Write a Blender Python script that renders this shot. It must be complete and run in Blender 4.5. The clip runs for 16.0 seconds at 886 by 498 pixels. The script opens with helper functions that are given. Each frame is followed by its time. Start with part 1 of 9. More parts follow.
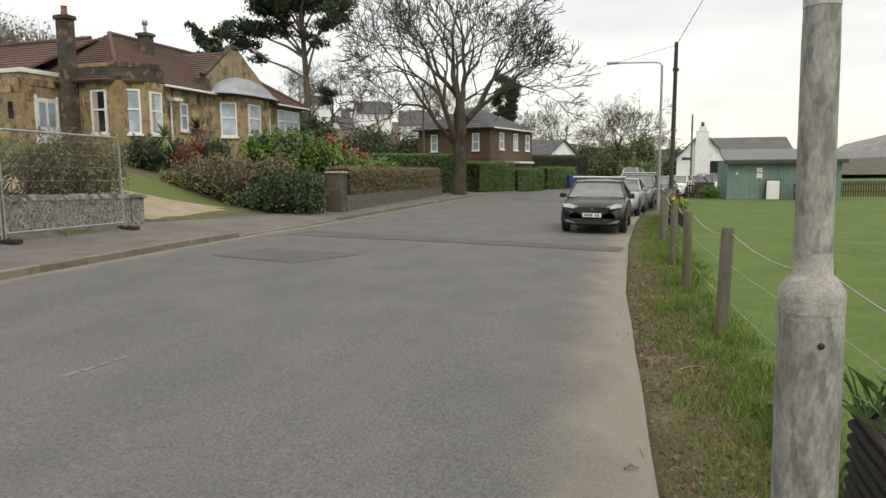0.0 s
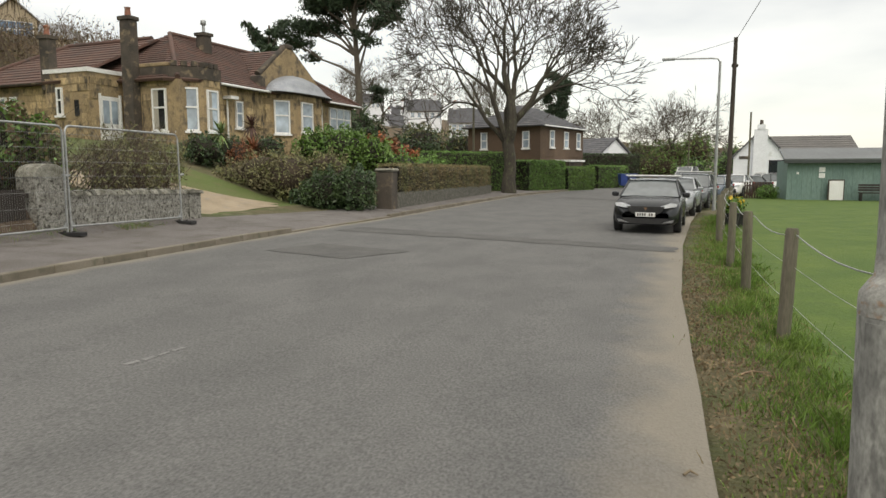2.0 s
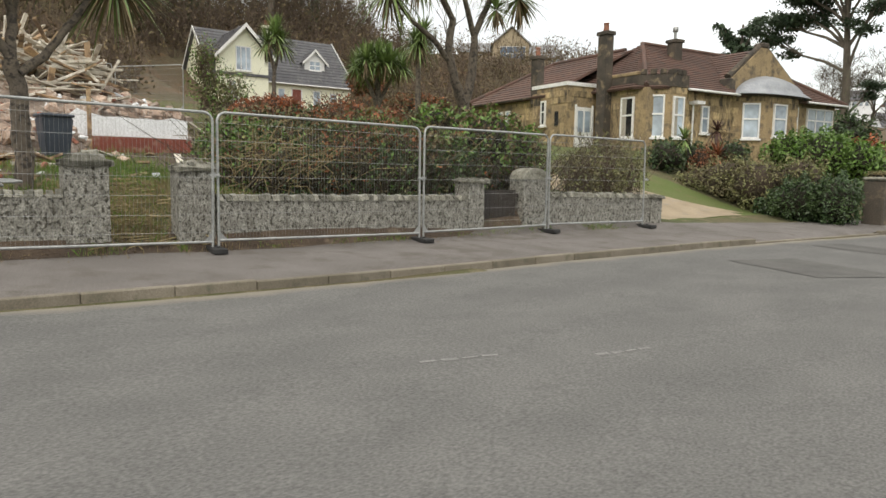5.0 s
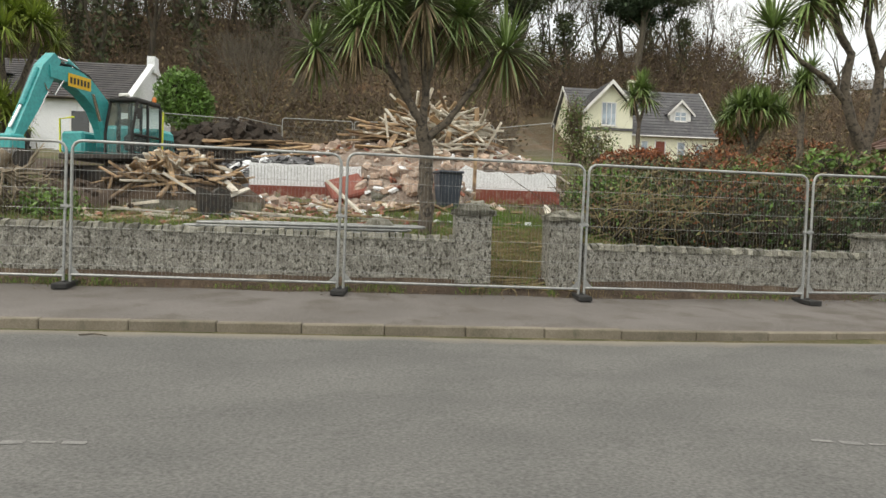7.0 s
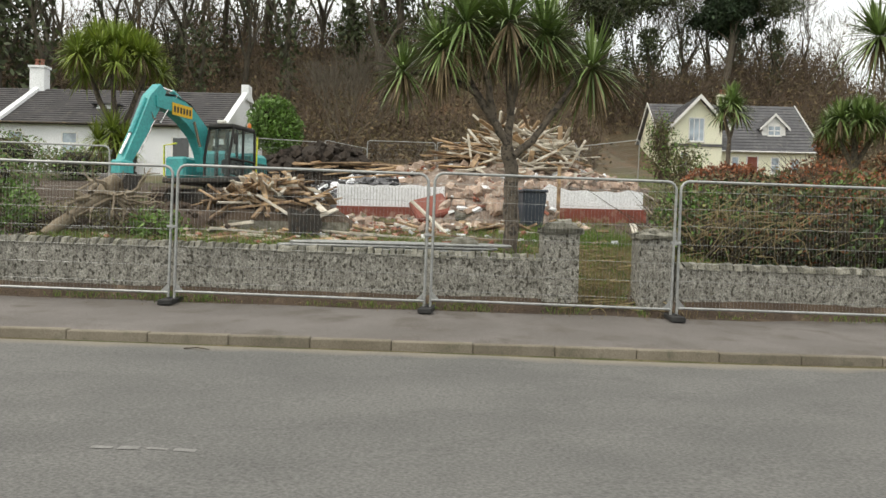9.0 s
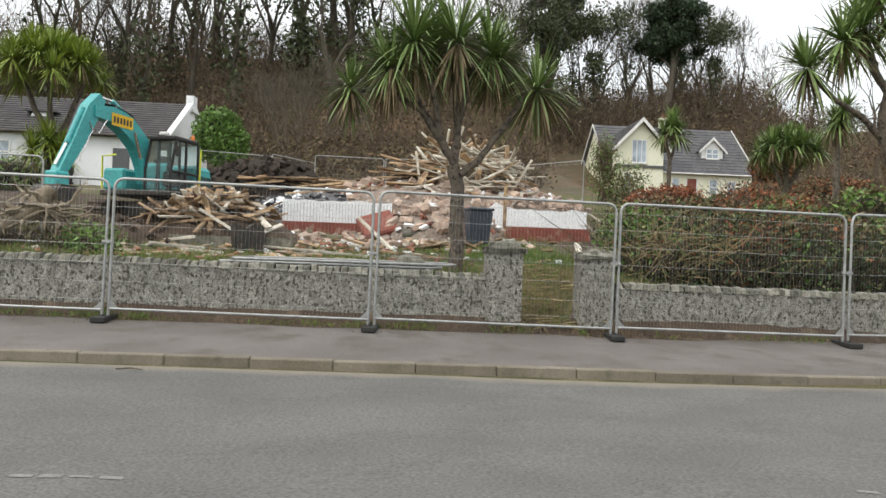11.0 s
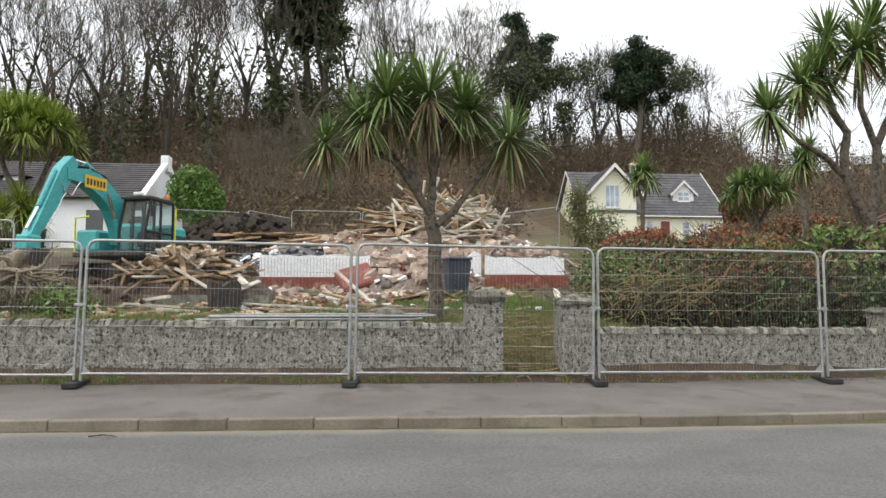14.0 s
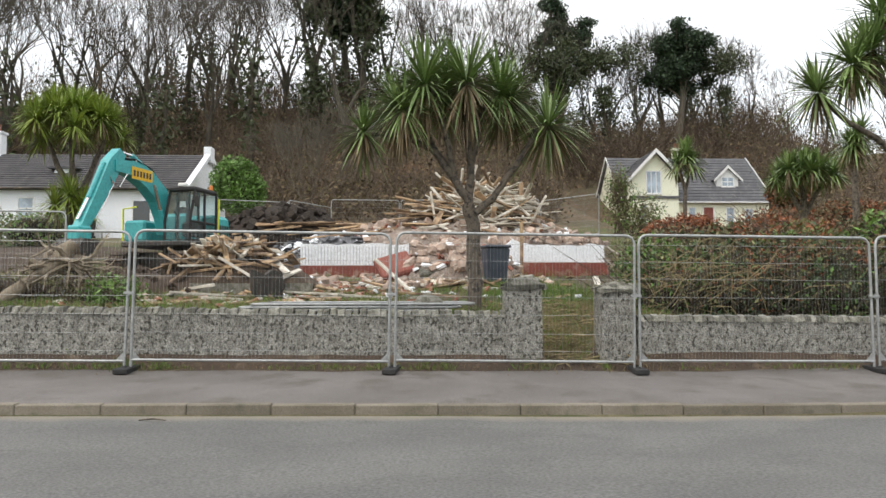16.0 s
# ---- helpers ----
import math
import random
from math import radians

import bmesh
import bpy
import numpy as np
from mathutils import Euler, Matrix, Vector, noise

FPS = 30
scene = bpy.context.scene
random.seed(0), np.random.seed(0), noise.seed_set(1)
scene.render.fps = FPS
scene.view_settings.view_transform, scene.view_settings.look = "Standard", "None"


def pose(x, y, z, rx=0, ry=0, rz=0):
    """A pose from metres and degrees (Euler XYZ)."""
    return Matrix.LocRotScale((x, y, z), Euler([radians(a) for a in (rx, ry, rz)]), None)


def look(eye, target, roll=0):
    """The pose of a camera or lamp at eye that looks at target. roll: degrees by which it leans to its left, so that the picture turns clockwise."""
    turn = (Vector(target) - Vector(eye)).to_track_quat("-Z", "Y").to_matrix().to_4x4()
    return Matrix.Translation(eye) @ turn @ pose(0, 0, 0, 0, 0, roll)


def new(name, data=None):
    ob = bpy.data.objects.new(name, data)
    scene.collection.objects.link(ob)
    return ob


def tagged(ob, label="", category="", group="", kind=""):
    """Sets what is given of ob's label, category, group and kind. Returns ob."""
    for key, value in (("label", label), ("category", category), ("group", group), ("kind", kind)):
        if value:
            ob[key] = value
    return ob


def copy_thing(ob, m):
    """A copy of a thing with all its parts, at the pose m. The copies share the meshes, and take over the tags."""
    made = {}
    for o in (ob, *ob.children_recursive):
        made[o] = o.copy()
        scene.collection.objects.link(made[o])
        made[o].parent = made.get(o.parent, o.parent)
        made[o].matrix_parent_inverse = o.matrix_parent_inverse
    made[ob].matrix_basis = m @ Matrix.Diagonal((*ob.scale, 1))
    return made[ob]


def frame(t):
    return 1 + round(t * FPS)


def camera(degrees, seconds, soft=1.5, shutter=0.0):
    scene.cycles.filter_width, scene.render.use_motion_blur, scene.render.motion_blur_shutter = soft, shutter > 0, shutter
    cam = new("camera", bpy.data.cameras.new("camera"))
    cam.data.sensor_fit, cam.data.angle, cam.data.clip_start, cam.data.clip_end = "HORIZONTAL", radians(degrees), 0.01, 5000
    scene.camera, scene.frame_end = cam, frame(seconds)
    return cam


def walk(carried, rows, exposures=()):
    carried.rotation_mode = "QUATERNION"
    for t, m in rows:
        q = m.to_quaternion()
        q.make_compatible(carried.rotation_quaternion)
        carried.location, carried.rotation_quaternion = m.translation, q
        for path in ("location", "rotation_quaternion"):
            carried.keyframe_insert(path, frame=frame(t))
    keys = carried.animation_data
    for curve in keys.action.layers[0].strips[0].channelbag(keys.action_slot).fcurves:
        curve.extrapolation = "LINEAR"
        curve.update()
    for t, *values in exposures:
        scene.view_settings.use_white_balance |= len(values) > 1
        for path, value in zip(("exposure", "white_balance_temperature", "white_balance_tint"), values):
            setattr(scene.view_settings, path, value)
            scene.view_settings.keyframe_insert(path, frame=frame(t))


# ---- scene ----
cam = camera(66.3, 16.0)
METRES, EYE, TILT, LEAN, TURN = 1.4, 1.5, 0.0, 0.0, 17.5
PATH = [
    (0, (-0.406, -0.006, 1.905), (-0.855, 1.929, 1.677), 3.6),
    (0.5, (-0.406, 0.006, 1.909), (-0.883, 1.934, 1.676), 3.6),
    (1, (-0.404, 0.021, 1.906), (-0.933, 1.935, 1.671), 3.5),
    (1.5, (-0.423, 0.023, 1.898), (-0.978, 1.93, 1.659), 3.7),
    (2, (-0.452, 0.02, 1.89), (-1.036, 1.918, 1.647), 3.9),
    (2.5, (-0.487, 0.014, 1.878), (-1.149, 1.884, 1.623), 4.6),
    (3, (-0.526, 0.021, 1.866), (-1.28, 1.853, 1.596), 4.9),
    (3.5, (-0.543, -0.011, 1.878), (-1.406, 1.771, 1.593), 5.5),
    (4, (-0.598, -0.015, 1.871), (-1.675, 1.644, 1.569), 5.3),
    (4.5, (-0.588, -0.093, 1.884), (-1.963, 1.323, 1.558), 4.4),
    (5, (-0.591, -0.14, 1.878), (-2.187, 1.023, 1.564), 3.8),
    (5.2, (-0.562, -0.176, 1.885), (-2.234, 0.88, 1.584), 3.5),
    (7.3, (-0.637, -0.343, 1.828), (-2.622, -0.225, 1.617), 2.8),
    (7.5, (-0.613, -0.401, 1.811), (-2.602, -0.344, 1.61), 2.7),
    (8, (-0.631, -0.409, 1.803), (-2.623, -0.432, 1.623), 2.2),
    (10.5, (-0.612, -0.324, 1.877), (-2.607, -0.272, 1.74), 2.4),
    (11, (-0.612, -0.324, 1.877), (-2.604, -0.192, 1.754), 3.1),
    (11.5, (-0.6, -0.333, 1.876), (-2.587, -0.118, 1.789), 3.1),
    (12, (-0.606, -0.33, 1.876), (-2.584, -0.042, 1.837), 3.0),
    (12.5, (-0.616, -0.322, 1.877), (-2.591, -0.008, 1.866), 2.7),
    (13, (-0.619, -0.32, 1.877), (-2.601, -0.051, 1.885), 2.0),
    (13.5, (-0.619, -0.32, 1.877), (-2.607, -0.102, 1.9), 1.5),
    (14, (-0.622, -0.318, 1.878), (-2.613, -0.129, 1.905), 1.1),
    (14.5, (-0.612, -0.325, 1.877), (-2.605, -0.16, 1.905), 0.8),
    (15, (-0.605, -0.329, 1.876), (-2.601, -0.206, 1.907), 0.7),
    (15.5, (-0.613, -0.324, 1.877), (-2.61, -0.231, 1.886), 0.7),
    (16, (-0.613, -0.323, 1.877), (-2.612, -0.246, 1.867), 0.8),
]
walk(cam, [(t, pose(0, 0, -0.4, -0.8, 3.9, 0) @ look(eye, target, roll)) for t, eye, target, roll in PATH],
     exposures=[(0, -0.1, 7300, 8), (3.4, -0.1, 7300, 8), (4.0, -0.14, 7300, 8), (4.5, 0.08, 7280, 8), (5, 0.12, 7250, 8), (8, 0.14, 7350, 6), (11, 0.22, 6920, 8), (16, 0.27, 6800, 9)])

# ---- sky and light: an overcast spring day ----
world = bpy.data.worlds.new("overcast_sky")
scene.world = world
world.use_nodes = True
wn, wl = world.node_tree.nodes, world.node_tree.links
wn.clear()
SUN_EL, SUN_AZ = radians(48), radians(150)
sky = wn.new("ShaderNodeTexSky")
sky.sky_type, sky.sun_disc, sky.sun_elevation, sky.sun_rotation = "NISHITA", False, SUN_EL, SUN_AZ
sky_bg = wn.new("ShaderNodeBackground")
sky_bg.inputs["Strength"].default_value = 0.05
wl.new(sky.outputs[0], sky_bg.inputs["Color"])
wtc = wn.new("ShaderNodeTexCoord")
wsep = wn.new("ShaderNodeSeparateXYZ")
wl.new(wtc.outputs["Generated"], wsep.inputs[0])
wmap = wn.new("ShaderNodeMapping")
wmap.inputs["Scale"].default_value = (1.6, 1.6, 6.0)
wl.new(wtc.outputs["Generated"], wmap.inputs[0])
wnoise = wn.new("ShaderNodeTexNoise")
wnoise.inputs["Scale"].default_value, wnoise.inputs["Detail"].default_value = 1.7, 6
wl.new(wmap.outputs[0], wnoise.inputs["Vector"])
wramp = wn.new("ShaderNodeValToRGB")
wramp.color_ramp.elements[0].position, wramp.color_ramp.elements[0].color = 0.35, (0.68, 0.69, 0.71, 1)
wramp.color_ramp.elements[1].position, wramp.color_ramp.elements[1].color = 0.62, (0.92, 0.92, 0.92, 1)
wl.new(wnoise.outputs["Fac"], wramp.inputs[0])
wzen = wn.new("ShaderNodeMapRange")
wzen.inputs["From Min"].default_value, wzen.inputs["From Max"].default_value = 0.25, 1.0
wzen.inputs["To Min"].default_value, wzen.inputs["To Max"].default_value = 1.05, 1.9
wl.new(wsep.outputs["Z"], wzen.inputs["Value"])
cloud_bg = wn.new("ShaderNodeBackground")
wl.new(wramp.outputs[0], cloud_bg.inputs["Color"])
wl.new(wzen.outputs[0], cloud_bg.inputs["Strength"])
wadd = wn.new("ShaderNodeAddShader")
wl.new(sky_bg.outputs[0], wadd.inputs[0])
wl.new(cloud_bg.outputs[0], wadd.inputs[1])
wout = wn.new("ShaderNodeOutputWorld")
wl.new(wadd.outputs[0], wout.inputs["Surface"])

sun = new("sun", bpy.data.lights.new("sun", "SUN"))
sun.data.energy, sun.data.angle, sun.data.color = 0.9, radians(25), (1.0, 0.96, 0.9)
sun.matrix_world = look((0, 0, 0), (-math.sin(SUN_AZ) * math.cos(SUN_EL), -math.cos(SUN_AZ) * math.cos(SUN_EL), -math.sin(SUN_EL)))


# ---- materials ----
def lin(h):
    c = [int(h[i:i + 2], 16) / 255 for i in (0, 2, 4)]
    return tuple((v / 12.92 if v <= 0.04045 else ((v + 0.055) / 1.055) ** 2.4) for v in c)


def mat(name, c1, c2=None, scale=3.0, fine=40.0, rough=0.8, bump=0.3, metal=0.0, c3=None, low=0.35, high=0.65,
        stain=(0.55, 0.75), stretch=(1, 1, 1), rand=0.0, bump_dist=0.02, leaf=False, spec=0.5, grit=0.18):
    """Two-scale procedural surface: broad patches from c1 to c2, speckled grain, optional stains of c3."""
    m = bpy.data.materials.new(name)
    m.use_nodes = True
    n, l = m.node_tree.nodes, m.node_tree.links
    b = n["Principled BSDF"]
    b.inputs["Roughness"].default_value, b.inputs["Metallic"].default_value = rough, metal
    b.inputs["Specular IOR Level"].default_value = spec
    c2 = c2 or tuple(v * 0.75 for v in c1)
    c1, c2 = (tuple(v * (0.82 if max(c) < 0.6 else 1.0) for v in c) for c in (c1, c2))
    g = n.new("ShaderNodeNewGeometry")
    mp = n.new("ShaderNodeMapping")
    mp.inputs["Scale"].default_value = stretch
    l.new(g.outputs["Position"], mp.inputs[0])
    big = n.new("ShaderNodeTexNoise")
    big.inputs["Scale"].default_value, big.inputs["Detail"].default_value = scale, 5
    l.new(mp.outputs[0], big.inputs["Vector"])
    small = n.new("ShaderNodeTexNoise")
    small.inputs["Scale"].default_value, small.inputs["Detail"].default_value = fine, 3
    l.new(mp.outputs[0], small.inputs["Vector"])
    ramp = n.new("ShaderNodeValToRGB")
    ramp.color_ramp.elements[0].position, ramp.color_ramp.elements[0].color = low, (*c1, 1)
    ramp.color_ramp.elements[1].position, ramp.color_ramp.elements[1].color = high, (*c2, 1)
    l.new(big.outputs["Fac"], ramp.inputs[0])
    colour = ramp.outputs[0]
    if c3:
        st = n.new("ShaderNodeTexNoise")
        st.inputs["Scale"].default_value, st.inputs["Detail"].default_value = scale * 2.3, 7
        off = n.new("ShaderNodeVectorMath")
        off.inputs[1].default_value = (13.1, 7.7, 3.3)
        l.new(mp.outputs[0], off.inputs[0])
        l.new(off.outputs[0], st.inputs["Vector"])
        mr = n.new("ShaderNodeMapRange")
        mr.inputs["From Min"].default_value, mr.inputs["From Max"].default_value = stain
        l.new(st.outputs["Fac"], mr.inputs["Value"])
        mx = n.new("ShaderNodeMix")
        mx.data_type = "RGBA"
        l.new(mr.outputs[0], mx.inputs["Factor"])
        l.new(colour, mx.inputs["A"])
        mx.inputs["B"].default_value = (*c3, 1)
        colour = mx.outputs["Result"]
    val = n.new("ShaderNodeHueSaturation")
    grain = n.new("ShaderNodeMapRange")
    grain.inputs["From Min"].default_value, grain.inputs["From Max"].default_value = 0.3, 0.7
    grain.inputs["To Min"].default_value, grain.inputs["To Max"].default_value = 1 - grit, 1 + grit
    l.new(small.outputs["Fac"], grain.inputs["Value"])
    value = grain.outputs[0]
    if rand:
        info = n.new("ShaderNodeObjectInfo") if not leaf else g
        rr = n.new("ShaderNodeMapRange")
        rr.inputs["To Min"].default_value, rr.inputs["To Max"].default_value = 1 - rand, 1 + rand
        l.new(info.outputs["Random Per Island" if leaf else "Random"], rr.inputs["Value"])
        mul = n.new("ShaderNodeMath")
        mul.operation = "MULTIPLY"
        l.new(value, mul.inputs[0])
        l.new(rr.outputs[0], mul.inputs[1])
        value = mul.outputs[0]
    l.new(value, val.inputs["Value"])
    l.new(colour, val.inputs["Color"])
    l.new(val.outputs[0], b.inputs["Base Color"])
    if bump:
        bp = n.new("ShaderNodeBump")
        bp.inputs["Strength"].default_value, bp.inputs["Distance"].default_value = bump, bump_dist
        l.new(small.outputs["Fac"], bp.inputs["Height"])
        l.new(bp.outputs[0], b.inputs["Normal"])
    return m


def glass_mat(name, tint, rough=0.05):
    """Glossy dielectric pane: low tints paint a dim interior, pale ones the reflected sky."""
    m = mat(name, tint, tuple(v * 0.6 for v in tint), scale=0.8, fine=3, rough=rough, bump=0, spec=0.9)
    return m


TARMAC = mat("tarmac", (0.184, 0.182, 0.176), (0.152, 0.151, 0.147), 1.3, 60, 0.95, 0.8, grit=0.28, c3=(0.118, 0.117, 0.114), stain=(0.58, 0.80), stretch=(1, 0.6, 1), spec=0.25)
tn, tl = TARMAC.node_tree.nodes, TARMAC.node_tree.links
t_attr = tn.new("ShaderNodeAttribute")
t_attr.attribute_name = "dust"
t_noise = tn.new("ShaderNodeTexNoise")
t_noise.inputs["Scale"].default_value, t_noise.inputs["Detail"].default_value = 1.6, 8
t_geo = tn.new("ShaderNodeNewGeometry")
tl.new(t_geo.outputs["Position"], t_noise.inputs["Vector"])
t_sum = tn.new("ShaderNodeMath")
tl.new(t_attr.outputs["Fac"], t_sum.inputs[0])
tl.new(t_noise.outputs["Fac"], t_sum.inputs[1])
t_range = tn.new("ShaderNodeMapRange")
t_range.inputs["From Min"].default_value, t_range.inputs["From Max"].default_value = 0.75, 1.35
t_range.inputs["To Max"].default_value = 0.7
tl.new(t_sum.outputs[0], t_range.inputs["Value"])
t_mix = tn.new("ShaderNodeMix")
t_mix.data_type = "RGBA"
t_bsdf = tn["Principled BSDF"]
t_from = t_bsdf.inputs["Base Color"].links[0].from_socket
tl.new(t_range.outputs[0], t_mix.inputs["Factor"])
tl.new(t_from, t_mix.inputs["A"])
t_mix.inputs["B"].default_value = (0.275, 0.245, 0.195, 1)
tl.new(t_mix.outputs["Result"], t_bsdf.inputs["Base Color"])
PATCH = mat("tarmac_patch", (0.10, 0.098, 0.094), (0.13, 0.127, 0.12), 2.0, 110, 0.92, 0.5)
PAVE = mat("pavement_tarmac", (0.165, 0.150, 0.140), (0.205, 0.188, 0.178), 0.9, 70, 0.92, 0.8, c3=(0.115, 0.102, 0.09), low=0.4, high=0.6, stain=(0.5, 0.68), grit=0.3)
KERB = mat("kerb_concrete", (0.25, 0.22, 0.175), (0.19, 0.165, 0.125), 2.2, 70, 0.9, 0.4, c3=(0.11, 0.105, 0.075), rand=0.12)
DUST = mat("roadside_dust", (0.32, 0.275, 0.22), (0.25, 0.22, 0.18), 1.2, 90, 0.95, 0.4)
GRASS = mat("mown_green", (0.072, 0.132, 0.018), (0.115, 0.175, 0.028), 1.1, 22, 0.95, 0.8, c3=(0.06, 0.105, 0.018), bump_dist=0.04)
ROUGH = mat("rough_ground", (0.14, 0.115, 0.06), (0.085, 0.10, 0.035), 0.9, 25, 0.95, 0.8, c3=(0.20, 0.165, 0.10), bump_dist=0.05)
EARTH = mat("bare_earth", (0.10, 0.07, 0.048), (0.065, 0.046, 0.034), 1.4, 22, 0.95, 0.9, c3=(0.16, 0.12, 0.085), bump_dist=0.05)
HARL = mat("grey_roughcast", (0.46, 0.445, 0.40), (0.25, 0.24, 0.21), 9.0, 48, 0.95, 1.0, c3=(0.075, 0.07, 0.056), low=0.34, high=0.66, stain=(0.53, 0.63), bump_dist=0.04, stretch=(1, 1, 0.8), grit=0.5)
COPE = mat("cope_stone", (0.30, 0.29, 0.25), (0.14, 0.135, 0.105), 9, 60, 0.95, 0.7, c3=(0.08, 0.08, 0.055), rand=0.45, grit=0.35)
GALV = mat("galvanised_steel", (0.50, 0.51, 0.51), (0.38, 0.39, 0.39), 9, 60, 0.42, 0.1, metal=0.6)
GALV_OLD = mat("weathered_galvanised_steel", (0.46, 0.46, 0.43), (0.30, 0.30, 0.28), 11, 90, 0.7, 0.15, metal=0.1, c3=(0.19, 0.19, 0.18), stain=(0.48, 0.62), stretch=(1, 1, 0.4), grit=0.22)
GALV_RUST = mat("rust_stained_steel", (0.46, 0.455, 0.42), (0.33, 0.325, 0.30), 14, 90, 0.75, 0.2, c3=(0.30, 0.20, 0.13), stain=(0.56, 0.72))
RUST = mat("rust", (0.22, 0.10, 0.05), (0.32, 0.24, 0.17), 18, 80, 0.9, 0.4)
BLACK = mat("black_rubber", (0.025, 0.025, 0.026), (0.04, 0.04, 0.04), 6, 50, 0.85, 0.3)
SAND = mat("honey_sandstone", (0.56, 0.42, 0.235), (0.38, 0.285, 0.165), 1.4, 16, 0.9, 0.6, c3=(0.085, 0.07, 0.052), stain=(0.50, 0.66), rand=0.35, stretch=(1, 1, 0.45), grit=0.28)
SANDW = mat("sandstone_wall", (0.46, 0.34, 0.19), (0.34, 0.255, 0.15), 1.1, 16, 0.9, 0.5, c3=(0.11, 0.09, 0.068), stain=(0.5, 0.7))
SOOT = mat("blackened_sandstone", (0.115, 0.095, 0.075), (0.06, 0.052, 0.045), 1.6, 25, 0.95, 0.5, c3=(0.25, 0.195, 0.125), stain=(0.56, 0.76))
TILE = mat("red_roof_tile", (0.155, 0.085, 0.065), (0.115, 0.068, 0.055), 0.9, 16, 0.85, 0.4, c3=(0.075, 0.055, 0.048), stain=(0.52, 0.7), rand=0.1)
SLATE = mat("grey_slate", (0.125, 0.125, 0.135), (0.085, 0.085, 0.095), 1.1, 14, 0.7, 0.4, c3=(0.16, 0.155, 0.15), rand=0.1)
LEAD = mat("lead_sheet", (0.42, 0.44, 0.47), (0.33, 0.35, 0.38), 2.5, 20, 0.5, 0.1, metal=0.3)
WHITE = mat("white_paint", (0.80, 0.80, 0.79), (0.72, 0.72, 0.70), 2, 30, 0.5, 0.05)
LIME = mat("limewashed_wall", (0.85, 0.87, 0.90), (0.79, 0.81, 0.84), 0.8, 22, 0.9, 0.3, c3=(0.60, 0.61, 0.60), stain=(0.64, 0.82))
CREAM = mat("cream_render", (0.86, 0.86, 0.70), (0.80, 0.80, 0.63), 0.7, 20, 0.9, 0.2)
# Pale blue tint puts the sky's reflection into the pane colour.
PANE = glass_mat("sky_tinted_pane", (0.44, 0.53, 0.62))
PANE_DARK = glass_mat("dark_window_pane", (0.035, 0.04, 0.045))
CURTAIN = mat("curtain", (0.5, 0.47, 0.40), (0.40, 0.37, 0.31), 5, 40, 0.9, 0.2, stretch=(8, 8, 0.3))
BARK = mat("bark", (0.185, 0.155, 0.125), (0.12, 0.102, 0.082), 5, 35, 0.95, 0.8, c3=(0.156, 0.163, 0.091), stretch=(1, 1, 0.35))
TWIG = mat("winter_twig", (0.16, 0.116, 0.084), (0.115, 0.085, 0.063), 3, 20, 0.95, 0.0)
LEAF_HEDGE = mat("hedge_leaf", (0.115, 0.23, 0.042), (0.155, 0.28, 0.058), 1.2, 9, 0.55, 0, leaf=True, rand=0.5)
LEAF_BEECH = mat("brown_hedge_leaf", (0.25, 0.19, 0.095), (0.175, 0.18, 0.075), 1.5, 9, 0.7, 0, leaf=True, rand=0.45)
LEAF_DARK = mat("dark_evergreen_leaf", (0.042, 0.083, 0.028), (0.064, 0.108, 0.034), 1.5, 9, 0.5, 0, leaf=True, rand=0.55)
LEAF_BRIGHT = mat("bright_shrub_leaf", (0.098, 0.195, 0.033), (0.143, 0.247, 0.046), 1.5, 9, 0.5, 0, leaf=True, rand=0.45)
LEAF_OLIVE = mat("olive_shrub_leaf", (0.209, 0.227, 0.086), (0.174, 0.148, 0.078), 1.5, 9, 0.7, 0, leaf=True, rand=0.45)
LEAF_RUSSET = mat("russet_shrub_leaf", (0.37, 0.115, 0.045), (0.22, 0.10, 0.05), 1.0, 9, 0.7, 0, leaf=True, rand=0.45)
LEAF_BROWN = mat("brown_thicket_leaf", (0.19, 0.13, 0.078), (0.14, 0.12, 0.058), 0.6, 7, 0.9, 0, leaf=True, rand=0.5)
LEAF_PINE = mat("pine_needle", (0.032, 0.061, 0.030), (0.049, 0.081, 0.038), 1.2, 9, 0.7, 0, leaf=True, rand=0.5)
LEAF_PALM = mat("cordyline_leaf", (0.15, 0.235, 0.07), (0.20, 0.275, 0.09), 2.0, 9, 0.45, 0, leaf=True, rand=0.45)
LEAF_YUCCA = mat("yellow_green_cordyline_leaf", (0.29, 0.36, 0.06), (0.22, 0.31, 0.06), 2.0, 9, 0.45, 0, leaf=True, rand=0.4)
LEAF_DEAD = mat("dead_palm_leaf", (0.24, 0.18, 0.10), (0.18, 0.13, 0.075), 2.0, 9, 0.8, 0, leaf=True, rand=0.35)
LEAF_IVY = mat("ivy_leaf", (0.062, 0.088, 0.034), (0.085, 0.105, 0.042), 1.5, 9, 0.6, 0, leaf=True, rand=0.5)
BLADE = mat("grass_blade", (0.12, 0.23, 0.03), (0.175, 0.26, 0.05), 0.9, 9, 0.7, 0, leaf=True, rand=0.4)
STRAW = mat("straw_blade", (0.33, 0.26, 0.14), (0.24, 0.19, 0.10), 2, 9, 0.9, 0, leaf=True, rand=0.35)
TIMBER = mat("splintered_timber", (0.504, 0.360, 0.216), (0.360, 0.240, 0.144), 1.3, 16, 0.85, 0.3, c3=(0.156, 0.102, 0.066), stain=(0.5, 0.62), rand=0.4)
TIMBER_PALE = mat("pale_painted_timber", (0.70, 0.66, 0.58), (0.55, 0.50, 0.42), 2, 16, 0.8, 0.2, c3=(0.3, 0.22, 0.15), rand=0.15)
